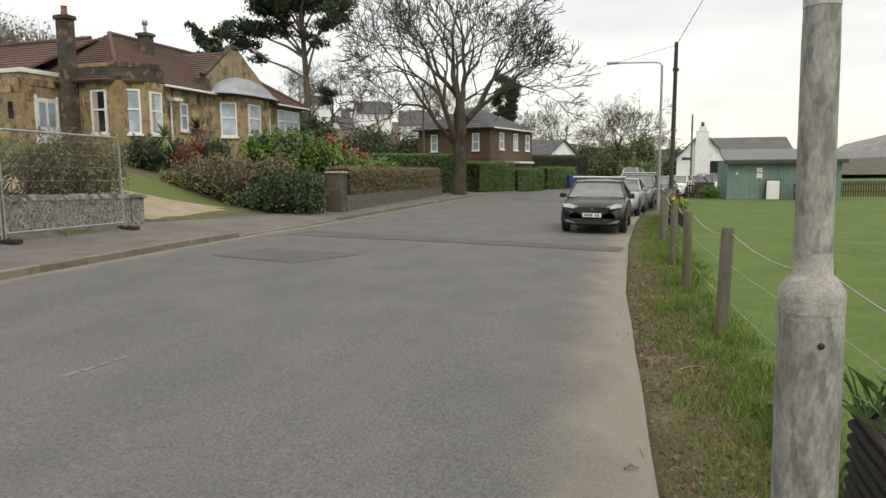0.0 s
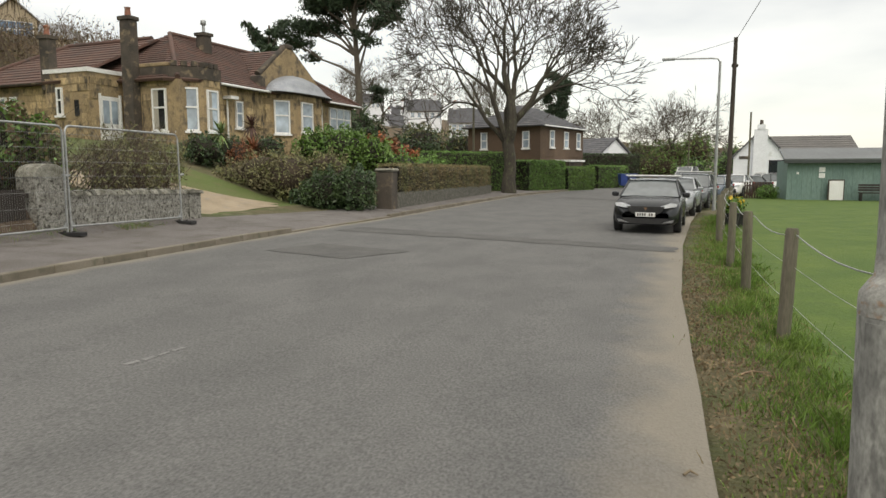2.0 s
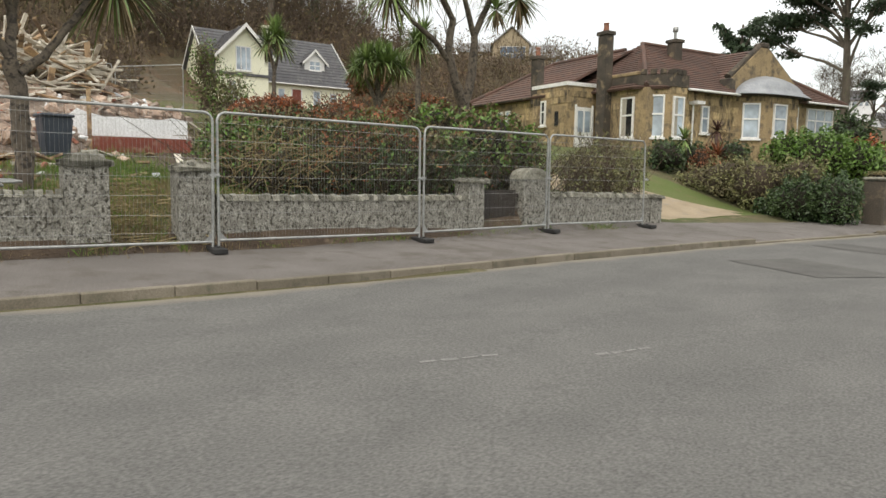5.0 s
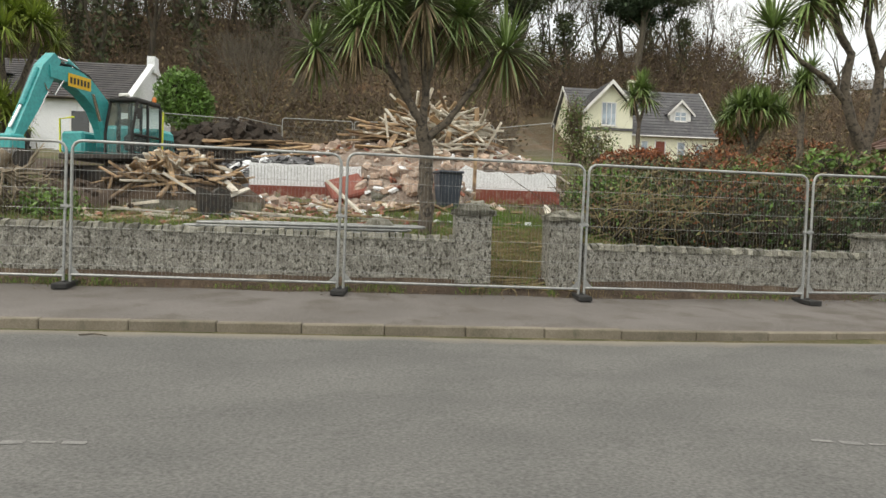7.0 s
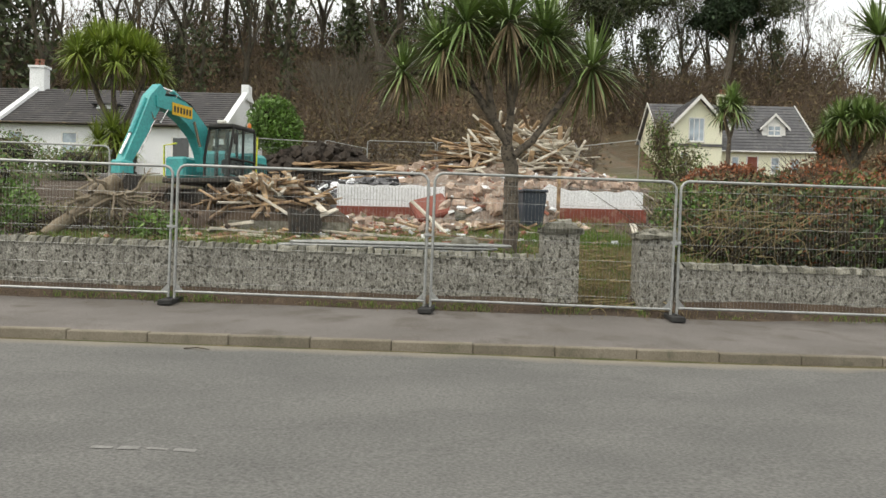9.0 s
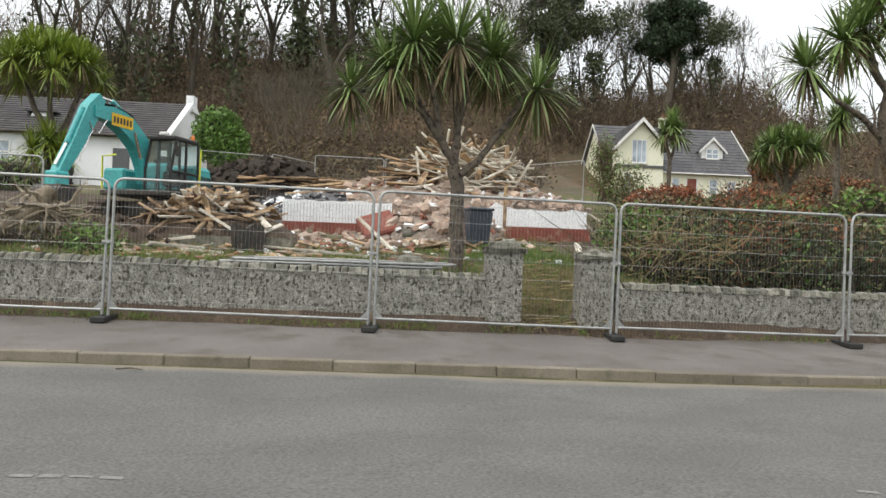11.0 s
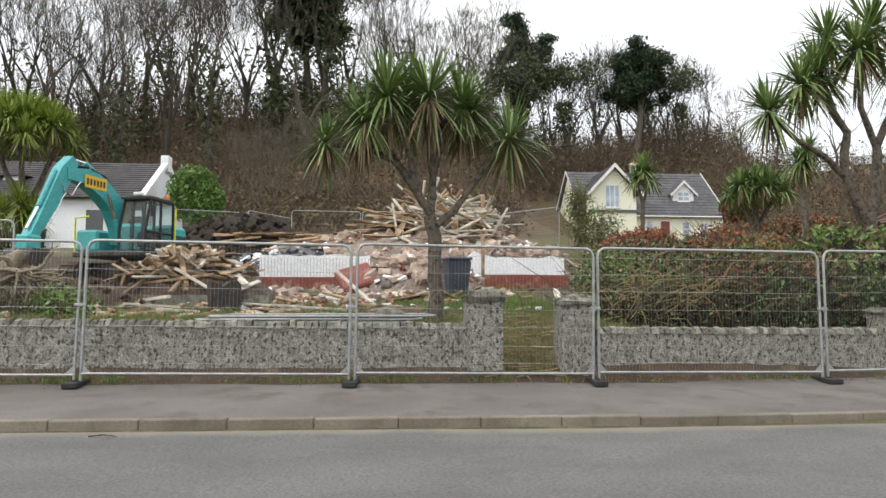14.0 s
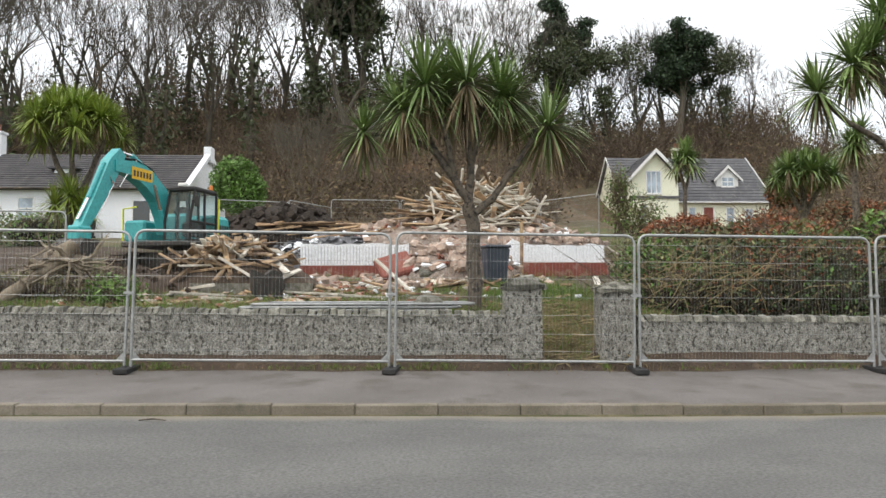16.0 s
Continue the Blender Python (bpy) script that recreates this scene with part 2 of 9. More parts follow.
TIMBER_GREY = mat("weathered_post", (0.19, 0.17, 0.125), (0.13, 0.118, 0.085), 4, 26, 0.9, 0.5, c3=(0.11, 0.13, 0.055), stretch=(3, 3, 0.4))
BRICKM = mat("broken_red_brick", (0.36, 0.155, 0.10), (0.28, 0.11, 0.075), 3, 20, 0.9, 0.4, c3=(0.45, 0.36, 0.30), rand=0.3)
STONE = mat("pink_rubble_stone", (0.529, 0.391, 0.310), (0.402, 0.310, 0.253), 3, 20, 0.9, 0.5, c3=(0.632, 0.575, 0.506), rand=0.35)
REDPAINT = mat("red_painted_plinth", (0.30, 0.085, 0.06), (0.23, 0.07, 0.05), 1.5, 20, 0.8, 0.3, c3=(0.36, 0.24, 0.19))
TEAL = mat("turquoise_machine_paint", (0.055, 0.45, 0.46), (0.045, 0.38, 0.40), 1.3, 14, 0.4, 0.05, c3=(0.10, 0.33, 0.33), stain=(0.66, 0.85))
YELLOW = mat("yellow_sign", (0.72, 0.45, 0.02), (0.62, 0.38, 0.02), 3, 20, 0.5, 0)
HIVIS = mat("yellow_rail", (0.70, 0.72, 0.06), (0.6, 0.62, 0.05), 3, 20, 0.5, 0)
STEEL_DARK = mat("dark_machine_steel", (0.035, 0.034, 0.033), (0.07, 0.06, 0.05), 3, 25, 0.6, 0.3, metal=0.3, c3=(0.12, 0.08, 0.05))
CHROME = mat("hydraulic_rod", (0.7, 0.7, 0.7), (0.6, 0.6, 0.6), 5, 40, 0.2, 0, metal=1.0)


# ---- mesh helpers ----
def link(name, mesh, material, parent=None, label=""):
    ob = new(name, mesh)
    if material is not None and not mesh.materials:
        mesh.materials.append(material)
    if parent is not None:
        ob.parent = parent
    return tagged(ob, label)


def part(name, bm, material, parent=None, label="", smooth=False):
    mesh = bpy.data.meshes.new(name)
    bm.to_mesh(mesh)
    bm.free()
    if smooth:
        for f in mesh.polygons:
            f.use_smooth = True
    return link(name, mesh, material, parent, label)


def raw(name, verts, faces, material, parent=None, label="", smooth=False):
    mesh = bpy.data.meshes.new(name)
    mesh.from_pydata(verts if isinstance(verts, list) else verts.tolist(), [], faces if isinstance(faces, list) else faces.tolist())
    if smooth:
        mesh.polygons.foreach_set("use_smooth", [True] * len(mesh.polygons))
    return link(name, mesh, material, parent, label)


def thing(name, label, category, m=None, group="", kind=""):
    ob = new(name)
    ob.empty_display_size = 0.2
    if m is not None:
        ob.matrix_world = m
    return tagged(ob, label, category, group, kind)


def bx(bm, x0, x1, y0, y1, z0, z1, m=None, bevel=0.0):
    vs = [bm.verts.new((x, y, z)) for z in (z0, z1) for x, y in ((x0, y0), (x1, y0), (x1, y1), (x0, y1))]
    fs = [bm.faces.new([vs[i] for i in q]) for q in ((3, 2, 1, 0), (4, 5, 6, 7), (0, 1, 5, 4), (1, 2, 6, 5), (2, 3, 7, 6), (3, 0, 4, 7))]
    if bevel:
        es = {e for f in fs for e in f.edges}
        r = bmesh.ops.bevel(bm, geom=list(es), offset=bevel, segments=1, affect="EDGES")
        vs = list({v for f in r["faces"] for v in f.verts} | {v for v in vs if v.is_valid})
    if m is not None:
        bmesh.ops.transform(bm, matrix=m, verts=[v for v in vs if v.is_valid])
    return bm


def box(name, x0, x1, y0, y1, z0, z1, material, parent=None, label="", bevel=0.0, m=None):
    return part(name, bx(bmesh.new(), x0, x1, y0, y1, z0, z1, m, bevel), material, parent, label)


def prism(name, outline, lo, hi, axis, material, parent=None, label="", m=None):
    """An outline in the two other axes, drawn out along axis from lo to hi."""
    bm = bmesh.new()
    def at(a, b, c):
        return {"x": (c, a, b), "y": (a, c, b), "z": (a, b, c)}[axis]
    A = [bm.verts.new(at(a, b, lo)) for a, b in outline]
    B = [bm.verts.new(at(a, b, hi)) for a, b in outline]
    bm.faces.new(A), bm.faces.new(B[::-1])
    for i in range(len(A)):
        j = (i + 1) % len(A)
        bm.faces.new((A[j], A[i], B[i], B[j]))
    bmesh.ops.recalc_face_normals(bm, faces=bm.faces)
    if m is not None:
        bmesh.ops.transform(bm, matrix=m, verts=bm.verts)
    return part(name, bm, material, parent, label)


def tube_data(path, radii, sides, verts, faces, cap=True):
    """Appends a tube along path (list of Vectors) to the lists."""
    base = len(verts)
    n = len(path)
    for i, p in enumerate(path):
        d = (path[min(i + 1, n - 1)] - path[max(i - 1, 0)])
        if d.length < 1e-6:
            d = Vector((0, 0, 1))
        d.normalize()
        a = d.cross(Vector((0.31, 0.17, 0.93) if abs(d.z) < 0.9 else (1, 0.1, 0))).normalized()
        b = d.cross(a)
        r = radii[i] if isinstance(radii, (list, tuple)) else radii
        for k in range(sides):
            w = 2 * math.pi * k / sides
            v = p + (a * math.cos(w) + b * math.sin(w)) * r
            verts.append((v.x, v.y, v.z))
    for i in range(n - 1):
        for k in range(sides):
            q, s = base + i * sides, (k + 1) % sides
            faces.append((q + k, q + s, q + sides + s, q + sides + k))
    if cap:
        q = len(verts)
        verts += verts[base:base + sides] + verts[q - sides:q]
        faces.append(tuple(q + k for k in range(sides))[::-1])
        faces.append(tuple(q + sides + k for k in range(sides)))


def tube(name, path, radii, material, parent=None, label="", sides=8, smooth=True):
    v, f = [], []
    tube_data([Vector(p) for p in path], radii, sides, v, f)
    return raw(name, v, f, material, parent, label, smooth)


def lathe(name, profile, material, parent=None, label="", sides=16, m=None):
    """profile: (radius, z) rows."""
    v, f = [], []
    for r, z in profile:
        for k in range(sides):
            w = 2 * math.pi * k / sides
            p = Vector((r * math.cos(w), r * math.sin(w), z))
            if m is not None:
                p = m @ p
            v.append(tuple(p))
    for i in range(len(profile) - 1):
        for k in range(sides):
            s = (k + 1) % sides
            f.append((i * sides + k, i * sides + s, (i + 1) * sides + s, (i + 1) * sides + k))
    q = len(v)
    v += v[:sides] + v[q - sides:]
    f.append(tuple(q + k for k in range(sides))[::-1])
    f.append(tuple(q + sides + k for k in range(sides)))
    return raw(name, v, f, material, parent, label, True)


# ---- the lie of the land ----
LEFT_KERB = [(-60, -8.05), (4, -8.05), (8, -8.25), (12, -8.3), (15, -8.2), (20, -8.0), (28, -8.0), (37, -7.9), (46, -6.9), (58, -5.4), (75, -2.0), (95, 4.0), (120, 13.0), (150, 26.0)]
RIGHT_EDGE = [(-60, -0.04), (9, 0.0), (15, 0.2), (22, 0.65), (30, 1.4), (40, 2.7), (52, 4.6), (68, 8.0), (88, 14.0), (115, 24.0), (150, 40.0)]
SITE = [(-8.1, 0.26), (-10.3, 0.335), (-10.75, 0.40), (-11.05, 1.02), (-15, 1.25), (-21, 1.9), (-28, 3.2), (-34, 4.0), (-45, 6.2), (-58, 9.0), (-66, 15.5), (-76, 22.0), (-100, 28.0), (-200, 42.0)]
GARDEN = [(-8.1, 0.24), (-10.0, 0.32), (-12, 0.5), (-16, 1.6), (-19, 2.55), (-30, 3.4), (-45, 5.2), (-56, 6.6), (-62, 9.0), (-72, 15.0), (-100, 22.0), (-200, 38.0)]
FAR = [(-8.1, 0.22), (-9.5, 0.27), (-16, 0.8), (-24, 1.6), (-40, 3.2), (-70, 7.5), (-110, 13.0), (-220, 28.0)]


def interp(rows, t):
    rows = sorted(rows)
    return float(np.interp(t, [r[0] for r in rows], [r[1] for r in rows]))


def road_z(x, y):
    return -0.019 * min(x, 0.0) - 0.009 * min(max(y, -15), 4)


def step(a, b, t):
    t = min(max((t - a) / (b - a), 0), 1)
    return t * t * (3 - 2 * t)


def natural_z(x, y):
    """Height of the natural ground."""
    xl = interp(LEFT_KERB, y)
    xr = interp(RIGHT_EDGE, y)
    sx = x - (xl + 8.1)
    if x > xr - 0.6:
        z = -0.05 - 0.05 * step(0.3, 1.6, x - xr)
        z -= 4.5 * step(20, 60, x - xr + max(0, y - 55) * 0.5) if y > 10 else 0
        return z + 14 * step(150, 420, y) * (1 - step(30, 200, x - xr))
    if sx > -8.1:
        return road_z(x, y) + 14 * step(150, 420, y)
    a, b, c = interp(SITE, sx), interp(GARDEN, sx), interp(FAR, sx)
    ramp = step(1.35, 1.6, y) * (1 - step(2.5, 2.75, y))
    if ramp > 0 and -14.5 < sx < -10.3:
        a += (0.335 + (-10.3 - sx) * 0.21 - a) * ramp
    w1, w2 = step(11.5, 15.0, y), step(36, 44, y)
    z = (a * (1 - w1) + b * w1) * (1 - w2) + c * w2
    z -= 0.009 * min(max(y, -15), 4) * (1 - step(10, 14, -sx))
    if sx < -11.3:
        z += noise.noise(Vector((x * 0.35, y * 0.35, 0))) * 0.10
        z += noise.noise(Vector((x * 0.06, y * 0.06, 3))) * 0.8 * step(30, 60, -sx)
    knoll = max(0.0, 1 - ((x + 76) / 36) ** 2 - ((y - 60) / 32) ** 2)
    return z + 12 * step(110, 420, y) * step(9, 30, -sx) + 8.5 * knoll * knoll * (3 - 2 * knoll)


def ground_z(x, y):
    """The ground, levelled in front of the cottage."""
    z = natural_z(x, y)
    flat = step(-8.0, -11.5, y) * step(-29.0, -32.0, x) * (1 - step(-45.0, -48.0, x)) if y < -8 else 0
    return z + (min(z, 4.35) - z) * flat


# ---- ground, road, pavement ----
def graded(stops):
    out = []
    for (a, b, d) in stops:
        n = max(1, round((b - a) / d))
        out += [a + (b - a) * i / n for i in range(n)]
    return out + [stops[-1][1]]


gx = graded([(-2600, -300, 300), (-300, -100, 12), (-100, -30, 2.2), (-30, -12, 0.6), (-12, 2, 0.35), (2, 12, 1.2), (12, 60, 4), (60, 300, 24), (300, 3000, 300)])
gy = graded([(-1500, -80, 200), (-80, -20, 5), (-20, 0.2, 0.7), (0.2, 3.8, 0.3), (3.8, 22, 0.7), (22, 70, 1.5), (70, 160, 5), (160, 480, 20), (480, 3000, 360)])
kerb_x = lambda y: interp(LEFT_KERB, y)
edge_x = lambda y: interp(RIGHT_EDGE, y)
pave_in = lambda y: kerb_x(y) - 2.35 - 0.35 * step(4, 9, y) + 0.75 * step(14, 20, y) + 0.1 * noise.noise(Vector((y * 0.9, 3, 1)))
gv, gf, gmat = [], [], []
for y in gy:
    xl, xr = interp(LEFT_KERB, y), interp(RIGHT_EDGE, y)
    for x in gx:
        z = ground_z(x, y)
        if pave_in(y) + 0.3 < x < xr + 0.3:
            z -= 0.07
        gv.append((x, y, z))
nx = len(gx)
for j in range(len(gy) - 1):
    for i in range(nx - 1):
        gf.append((j * nx + i, j * nx + i + 1, (j + 1) * nx + i + 1, (j + 1) * nx + i))
        cx, cy = (gx[i] + gx[i + 1]) / 2, (gy[j] + gy[j + 1]) / 2
        sx = cx - interp(LEFT_KERB, cy) - 8.1
        if cx > interp(RIGHT_EDGE, cy) + 1.0:
            gmat.append(1)
        elif -13.8 < cx < -11.3 and 1.5 < cy < 3.1:
            gmat.append(0)
        elif -11.3 < cx < -9.6 and cy < 13.2:
            gmat.append(2)
        elif -30 < cx < -11.8 and cy < 9 and noise.noise(Vector((cx * 0.5, cy * 0.5, 9))) + (0.35 if cx < -16.5 else 0.05) > 0:
            gmat.append(2)
        elif -34 < cx < -17.5 and 13 < cy < 40 or (12.4 < cy < 20 and -16.5 < cx < -11.2 and cy > 14 + 0.35 * (-11.2 - cx)):
            gmat.append(3)
        elif cx < -40 or cy > 92:
            gmat.append(4)
        else:
            gmat.append(0)
ground = raw("ground", gv, gf, ROUGH, None, "", True)
for m_ in (GRASS, EARTH, mat("garden_grass", (0.10, 0.145, 0.03), (0.13, 0.15, 0.045), 0.8, 30, 0.95, 0.6, c3=(0.13, 0.11, 0.05)),
           mat("bracken_slope", (0.15, 0.10, 0.06), (0.11, 0.092, 0.05), 0.25, 4, 0.95, 0.9, c3=(0.20, 0.115, 0.06), bump_dist=0.3)):
    ground.data.materials.append(m_)
ground.data.polygons.foreach_set("material_index", gmat)
tagged(ground, "rough grass, bare earth and a mown green on rising ground", "ground", kind="structure")


def strip(name, left, right, ys, zf, material, cols=8, skirt=0.0):
    v, f = [], []
    for y in ys:
        a, b = left(y), right(y)
        for k in range(cols + 1):
            x = a + (b - a) * k / cols
            v.append((x, y, zf(x, y)))
    for j in range(len(ys) - 1):
        for k in range(cols):
            q = j * (cols + 1) + k
            f.append((q, q + 1, q + cols + 2, q + cols + 1))
    return raw(name, v, f, material, None, "", True)


road_ys = graded([(-60, -10, 5), (-10, 40, 1.0), (40, 150, 2.5)])
kerb_x = lambda y: interp(LEFT_KERB, y)
edge_x = lambda y: interp(RIGHT_EDGE, y)


def tarmac_z(x, y):
    return road_z(x, y) + 0.012 * noise.noise(Vector((x * 0.5, y * 0.3, 0)))


road = strip("road", kerb_x, lambda y: edge_x(y) + 0.025 * noise.noise(Vector((y * 1.7, 0, 0))), road_ys, tarmac_z, TARMAC, 40)
tagged(road, "worn grey tarmac road with dark repairs and dusty edges", "road", kind="structure")
# grit lies along both edges of the road
dust = road.data.attributes.new("dust", "FLOAT", "POINT")
values = []
for vtx in road.data.vertices:
    x, y = vtx.co.x, vtx.co.y
    values.append(max(1.05 - (edge_x(y) - x) / 0.85, 1.0 - (x - kerb_x(y)) / 0.42, 0.0))
dust.data.foreach_set("value", values)


def patch(name, pts, label, material=PATCH, lift=0.007, edge=0.1):
    """A flat repair with a ragged outline."""
    out = []
    for i in range(len(pts)):
        a, b = Vector(pts[i]), Vector(pts[(i + 1) % len(pts)])
        n = max(2, int((b - a).length / 0.25))
        for k in range(n):
            p = a.lerp(b, k / n)
            w = edge * noise.noise(Vector((p.x * 3, p.y * 3, 1.0)))
            out.append((p.x + w, p.y + w * 0.6))
    v = [(x, y, tarmac_z(x, y) + lift) for x, y in out]
    c = Vector((sum(p[0] for p in out) / len(out), sum(p[1] for p in out) / len(out)))
    v.append((c.x, c.y, tarmac_z(c.x, c.y) + lift))
    f = [(i, (i + 1) % len(out), len(out)) for i in range(len(out))]
    return tagged(raw(name, v, f, material), label, "road repair", kind="structure")


patch("tarmac_repair", [(-7.0, 10.6), (-5.3, 10.2), (-4.6, 11.6), (-6.6, 12.0)], "dark square tarmac repair in the road")
patch("tarmac_repair", [(-7.5, 14.6), (-3.5, 14.1), (0.0, 13.6), (0.1, 14.5), (-3.4, 15.0), (-7.4, 15.7)], "long dark tarmac trench repair across the road", edge=0.2)
patch("tarmac_repair", [(-5.5, 36), (0.5, 34.5), (2.0, 35.6), (-5.3, 37.4)], "dark tarmac trench repair across the far road", edge=0.2)
CHALK = mat("worn_paint", (0.29, 0.287, 0.278), (0.20, 0.198, 0.192), 9, 60, 0.9, 0.0)
for a, b in (((-4.66, -2.56), (-4.66, -1.87)), ((-4.7, 2.71), (-4.56, 3.43)), ((-4.18, 4.11), (-4.07, 4.72))):
    for k in range(4):
        p, q = Vector(a).lerp(Vector(b), k / 4 + 0.02), Vector(a).lerp(Vector(b), (k + 0.85) / 4)
        w = (q - p).orthogonal().normalized() * (0.022 + 0.008 * math.sin(k * 2.1))
        patch("worn_mark", [tuple(p - w), tuple(p + w), tuple(q + w), tuple(q - w)], "worn pale paint scuff on the road", CHALK, 0.004, 0.03)



def kerb_up(y):
    return 0.115 - 0.075 * step(12.6, 13.4, y) * (1 - step(18.6, 19.4, y))


def pave_z(x, y):
    """The pavement, flush with the back of the kerb."""
    z = ground_z(x, y) + 0.012
    return min(z, road_z(kerb_x(y), y) + kerb_up(y) - 0.008) if x > kerb_x(y) - 0.15 else z


pavement = strip("pavement", pave_in, lambda y: kerb_x(y) - 0.09, graded([(-60, -12, 4), (-12, 60, 0.7), (60, 110, 3)]), pave_z, PAVE, 8)
tagged(pavement, "grey tarmac pavement beside the road", "pavement", kind="structure")
driveway = strip("driveway", lambda y: -17.5 + (y - 13.2) * 0.75 if y < 17 else -14.6 + (y - 17) * 1.2, lambda y: kerb_x(y) - 3.3 + 0.25 * noise.noise(Vector((y * 1.3, 8, 0))) - (0.5 if y > 18.5 else 0), graded([(13.0, 19.2, 0.3)]),
                 lambda x, y: ground_z(x, y) + 0.018, mat("driveway_gravel", (0.46, 0.37, 0.26), (0.36, 0.29, 0.2), 1.5, 60, 0.95, 0.8, c3=(0.27, 0.24, 0.2)), 18)
tagged(driveway, "pale gravel driveway rising from the pavement", "driveway", kind="structure")

# kerb stones
kerb = thing("kerb", "worn concrete kerb stones along the pavement edge", "kerb", kind="structure")
bmk = bx(bmesh.new(), -0.125, 0.0, 0.002, 0.910, -0.16, 0.0, None, 0.012)
kmesh = bpy.data.meshes.new("kerb_stone")
bmk.to_mesh(kmesh), bmk.free()
kmesh.materials.append(KERB)
y = -15.6
while y < 60:
    xa, xb = kerb_x(y), kerb_x(y + 0.915)
    k = new("kerb_stone", kmesh)
    k.parent = kerb
    up = kerb_up(y)
    k.matrix_world = pose(xa, y, road_z(xa, y) + up + random.uniform(-0.004, 0.004), 0, random.uniform(-0.6, 0.6), -math.degrees(math.atan2(xb - xa, 0.915)))
    y += 0.914

# sea and the far shore
sea = raw("water", [(60, 40, -3.6), (3000, 40, -3.6), (3000, 3000, -3.6), (60, 3000, -3.6)], [(0, 1, 2, 3)],
          mat("sea_loch", (0.16, 0.18, 0.19), (0.2, 0.22, 0.23), 0.01, 0.4, 0.25, 0.2))
tagged(sea, "pale grey sea loch beyond the green", "water", kind="structure")


def hill_range(name, a, b, height, depth, base, material, label, seed, n=60):
    """A long ridge from a to b, seen across the water."""
    v, f = [], []
    a, b = Vector(a), Vector(b)
    out = Vector((b.y - a.y, a.x - b.x)).normalized()
    rows = 8
    for i in range(n + 1):
        p = a.lerp(b, i / n)
        h = height * (0.55 + 0.45 * math.sin(math.pi * (i / n) ** 0.8)) * (0.8 + 0.35 * noise.fractal(Vector((i * 0.11, seed, 0)), 1.0, 2.0, 4))
        for k in range(rows + 1):
            w = k / rows
            q = p + out * (w - 0.5) * depth
            z = base + h * math.sin(math.pi * w) * (1 + 0.12 * noise.noise(Vector((i * 0.5, k * 0.7, seed))))
            v.append((q.x, q.y, z))
    for i in range(n):
        for k in range(rows):
            q = i * (rows + 1) + k
            f.append((q, q + 1, q + rows + 2, q + rows + 1))
    return tagged(raw(name, v, f, material, None, "", True), label, "hill", kind="structure")


MOOR = mat("hazy_moor", (0.25, 0.23, 0.25), (0.22, 0.235, 0.22), 0.006, 0.05, 1.0, 0, c3=(0.3, 0.27, 0.25))
hill_range("backdrop", (700, 2300), (2600, 1300), 190, 700, -6, MOOR, "hazy brown moor hill across the loch", 3.0)
FARWOOD = mat("far_wooded_slope", (0.085, 0.085, 0.06), (0.11, 0.095, 0.07), 0.03, 0.3, 1.0, 0)
hill_range("backdrop", (-330, 250), (150, 330), 13, 160, 0, FARWOOD, "low wooded hill behind the village", 8.0)


# ---- roadside boundary wall with piers ----
def wall_x(y):
    return float(np.interp(y, [-30, 3, 6.5, 9.5, 13], [-10.72, -10.72, -10.82, -10.98, -10.88]))


def rough_box(name, x0, x1, y0, y1, zb0, zb1, zt0, zt1, material, parent, label="", cell=0.3, amp=0.016, xa=None):
    """A wall stretch along y whose base and top fall from y0 to y1 and whose faces are uneven."""
    bm = bmesh.new()
    n = max(1, int((y1 - y0) / cell))
    rings = []
    for i in range(n + 1):
        t = i / n
        yy = y0 + (y1 - y0) * t
        xo = xa(yy) if xa else 0
        b, tp = zb0 + (zb1 - zb0) * t, zt0 + (zt1 - zt0) * t
        row = []
        for (xx, zz) in ((x0, b), (x1, b), (x1, b + (tp - b) * 0.35), (x1, b + (tp - b) * 0.7), (x1, tp), (x0, tp)):
            w = amp * noise.noise(Vector((xx * 7, yy * 2.3, zz * 2.7)))
            row.append(bm.verts.new((xx + xo + w, yy, zz + w)))
        rings.append(row)
    for i in range(n):
        for k in range(6):
            bm.faces.new((rings[i][k], rings[i][(k + 1) % 6], rings[i + 1][(k + 1) % 6], rings[i + 1][k]))
    bm.faces.new(rings[0][::-1]), bm.faces.new(rings[-1])
    bmesh.ops.recalc_face_normals(bm, faces=bm.faces)
    return part(name, bm, material, parent, label)


def cope_mesh(seed):
    r = random.Random(seed)
    bm = bx(bmesh.new(), -0.13, 0.14, 0.006, 0.094, -0.03, 0.05)
    for v in bm.verts:
        v.co += Vector((r.uniform(-0.02, 0.02), r.uniform(-0.012, 0.012), r.uniform(-0.022, 0.02) if v.co.z > 0 else 0))
        if v.co.z > 0:
            v.co.x *= 0.7
    bmesh.ops.subdivide_edges(bm, edges=[e for e in bm.edges if abs(e.verts[0].co.x - e.verts[1].co.x) > 0.1], cuts=1)
    for v in bm.verts:
        if abs(v.co.x) < 0.05 and v.co.z > 0:
            v.co.z += 0.02
    me = bpy.data.meshes.new("cope_stone")
    bm.to_mesh(me), bm.free()
    me.materials.append(COPE)
    return me


copes = [cope_mesh(i) for i in range(6)]


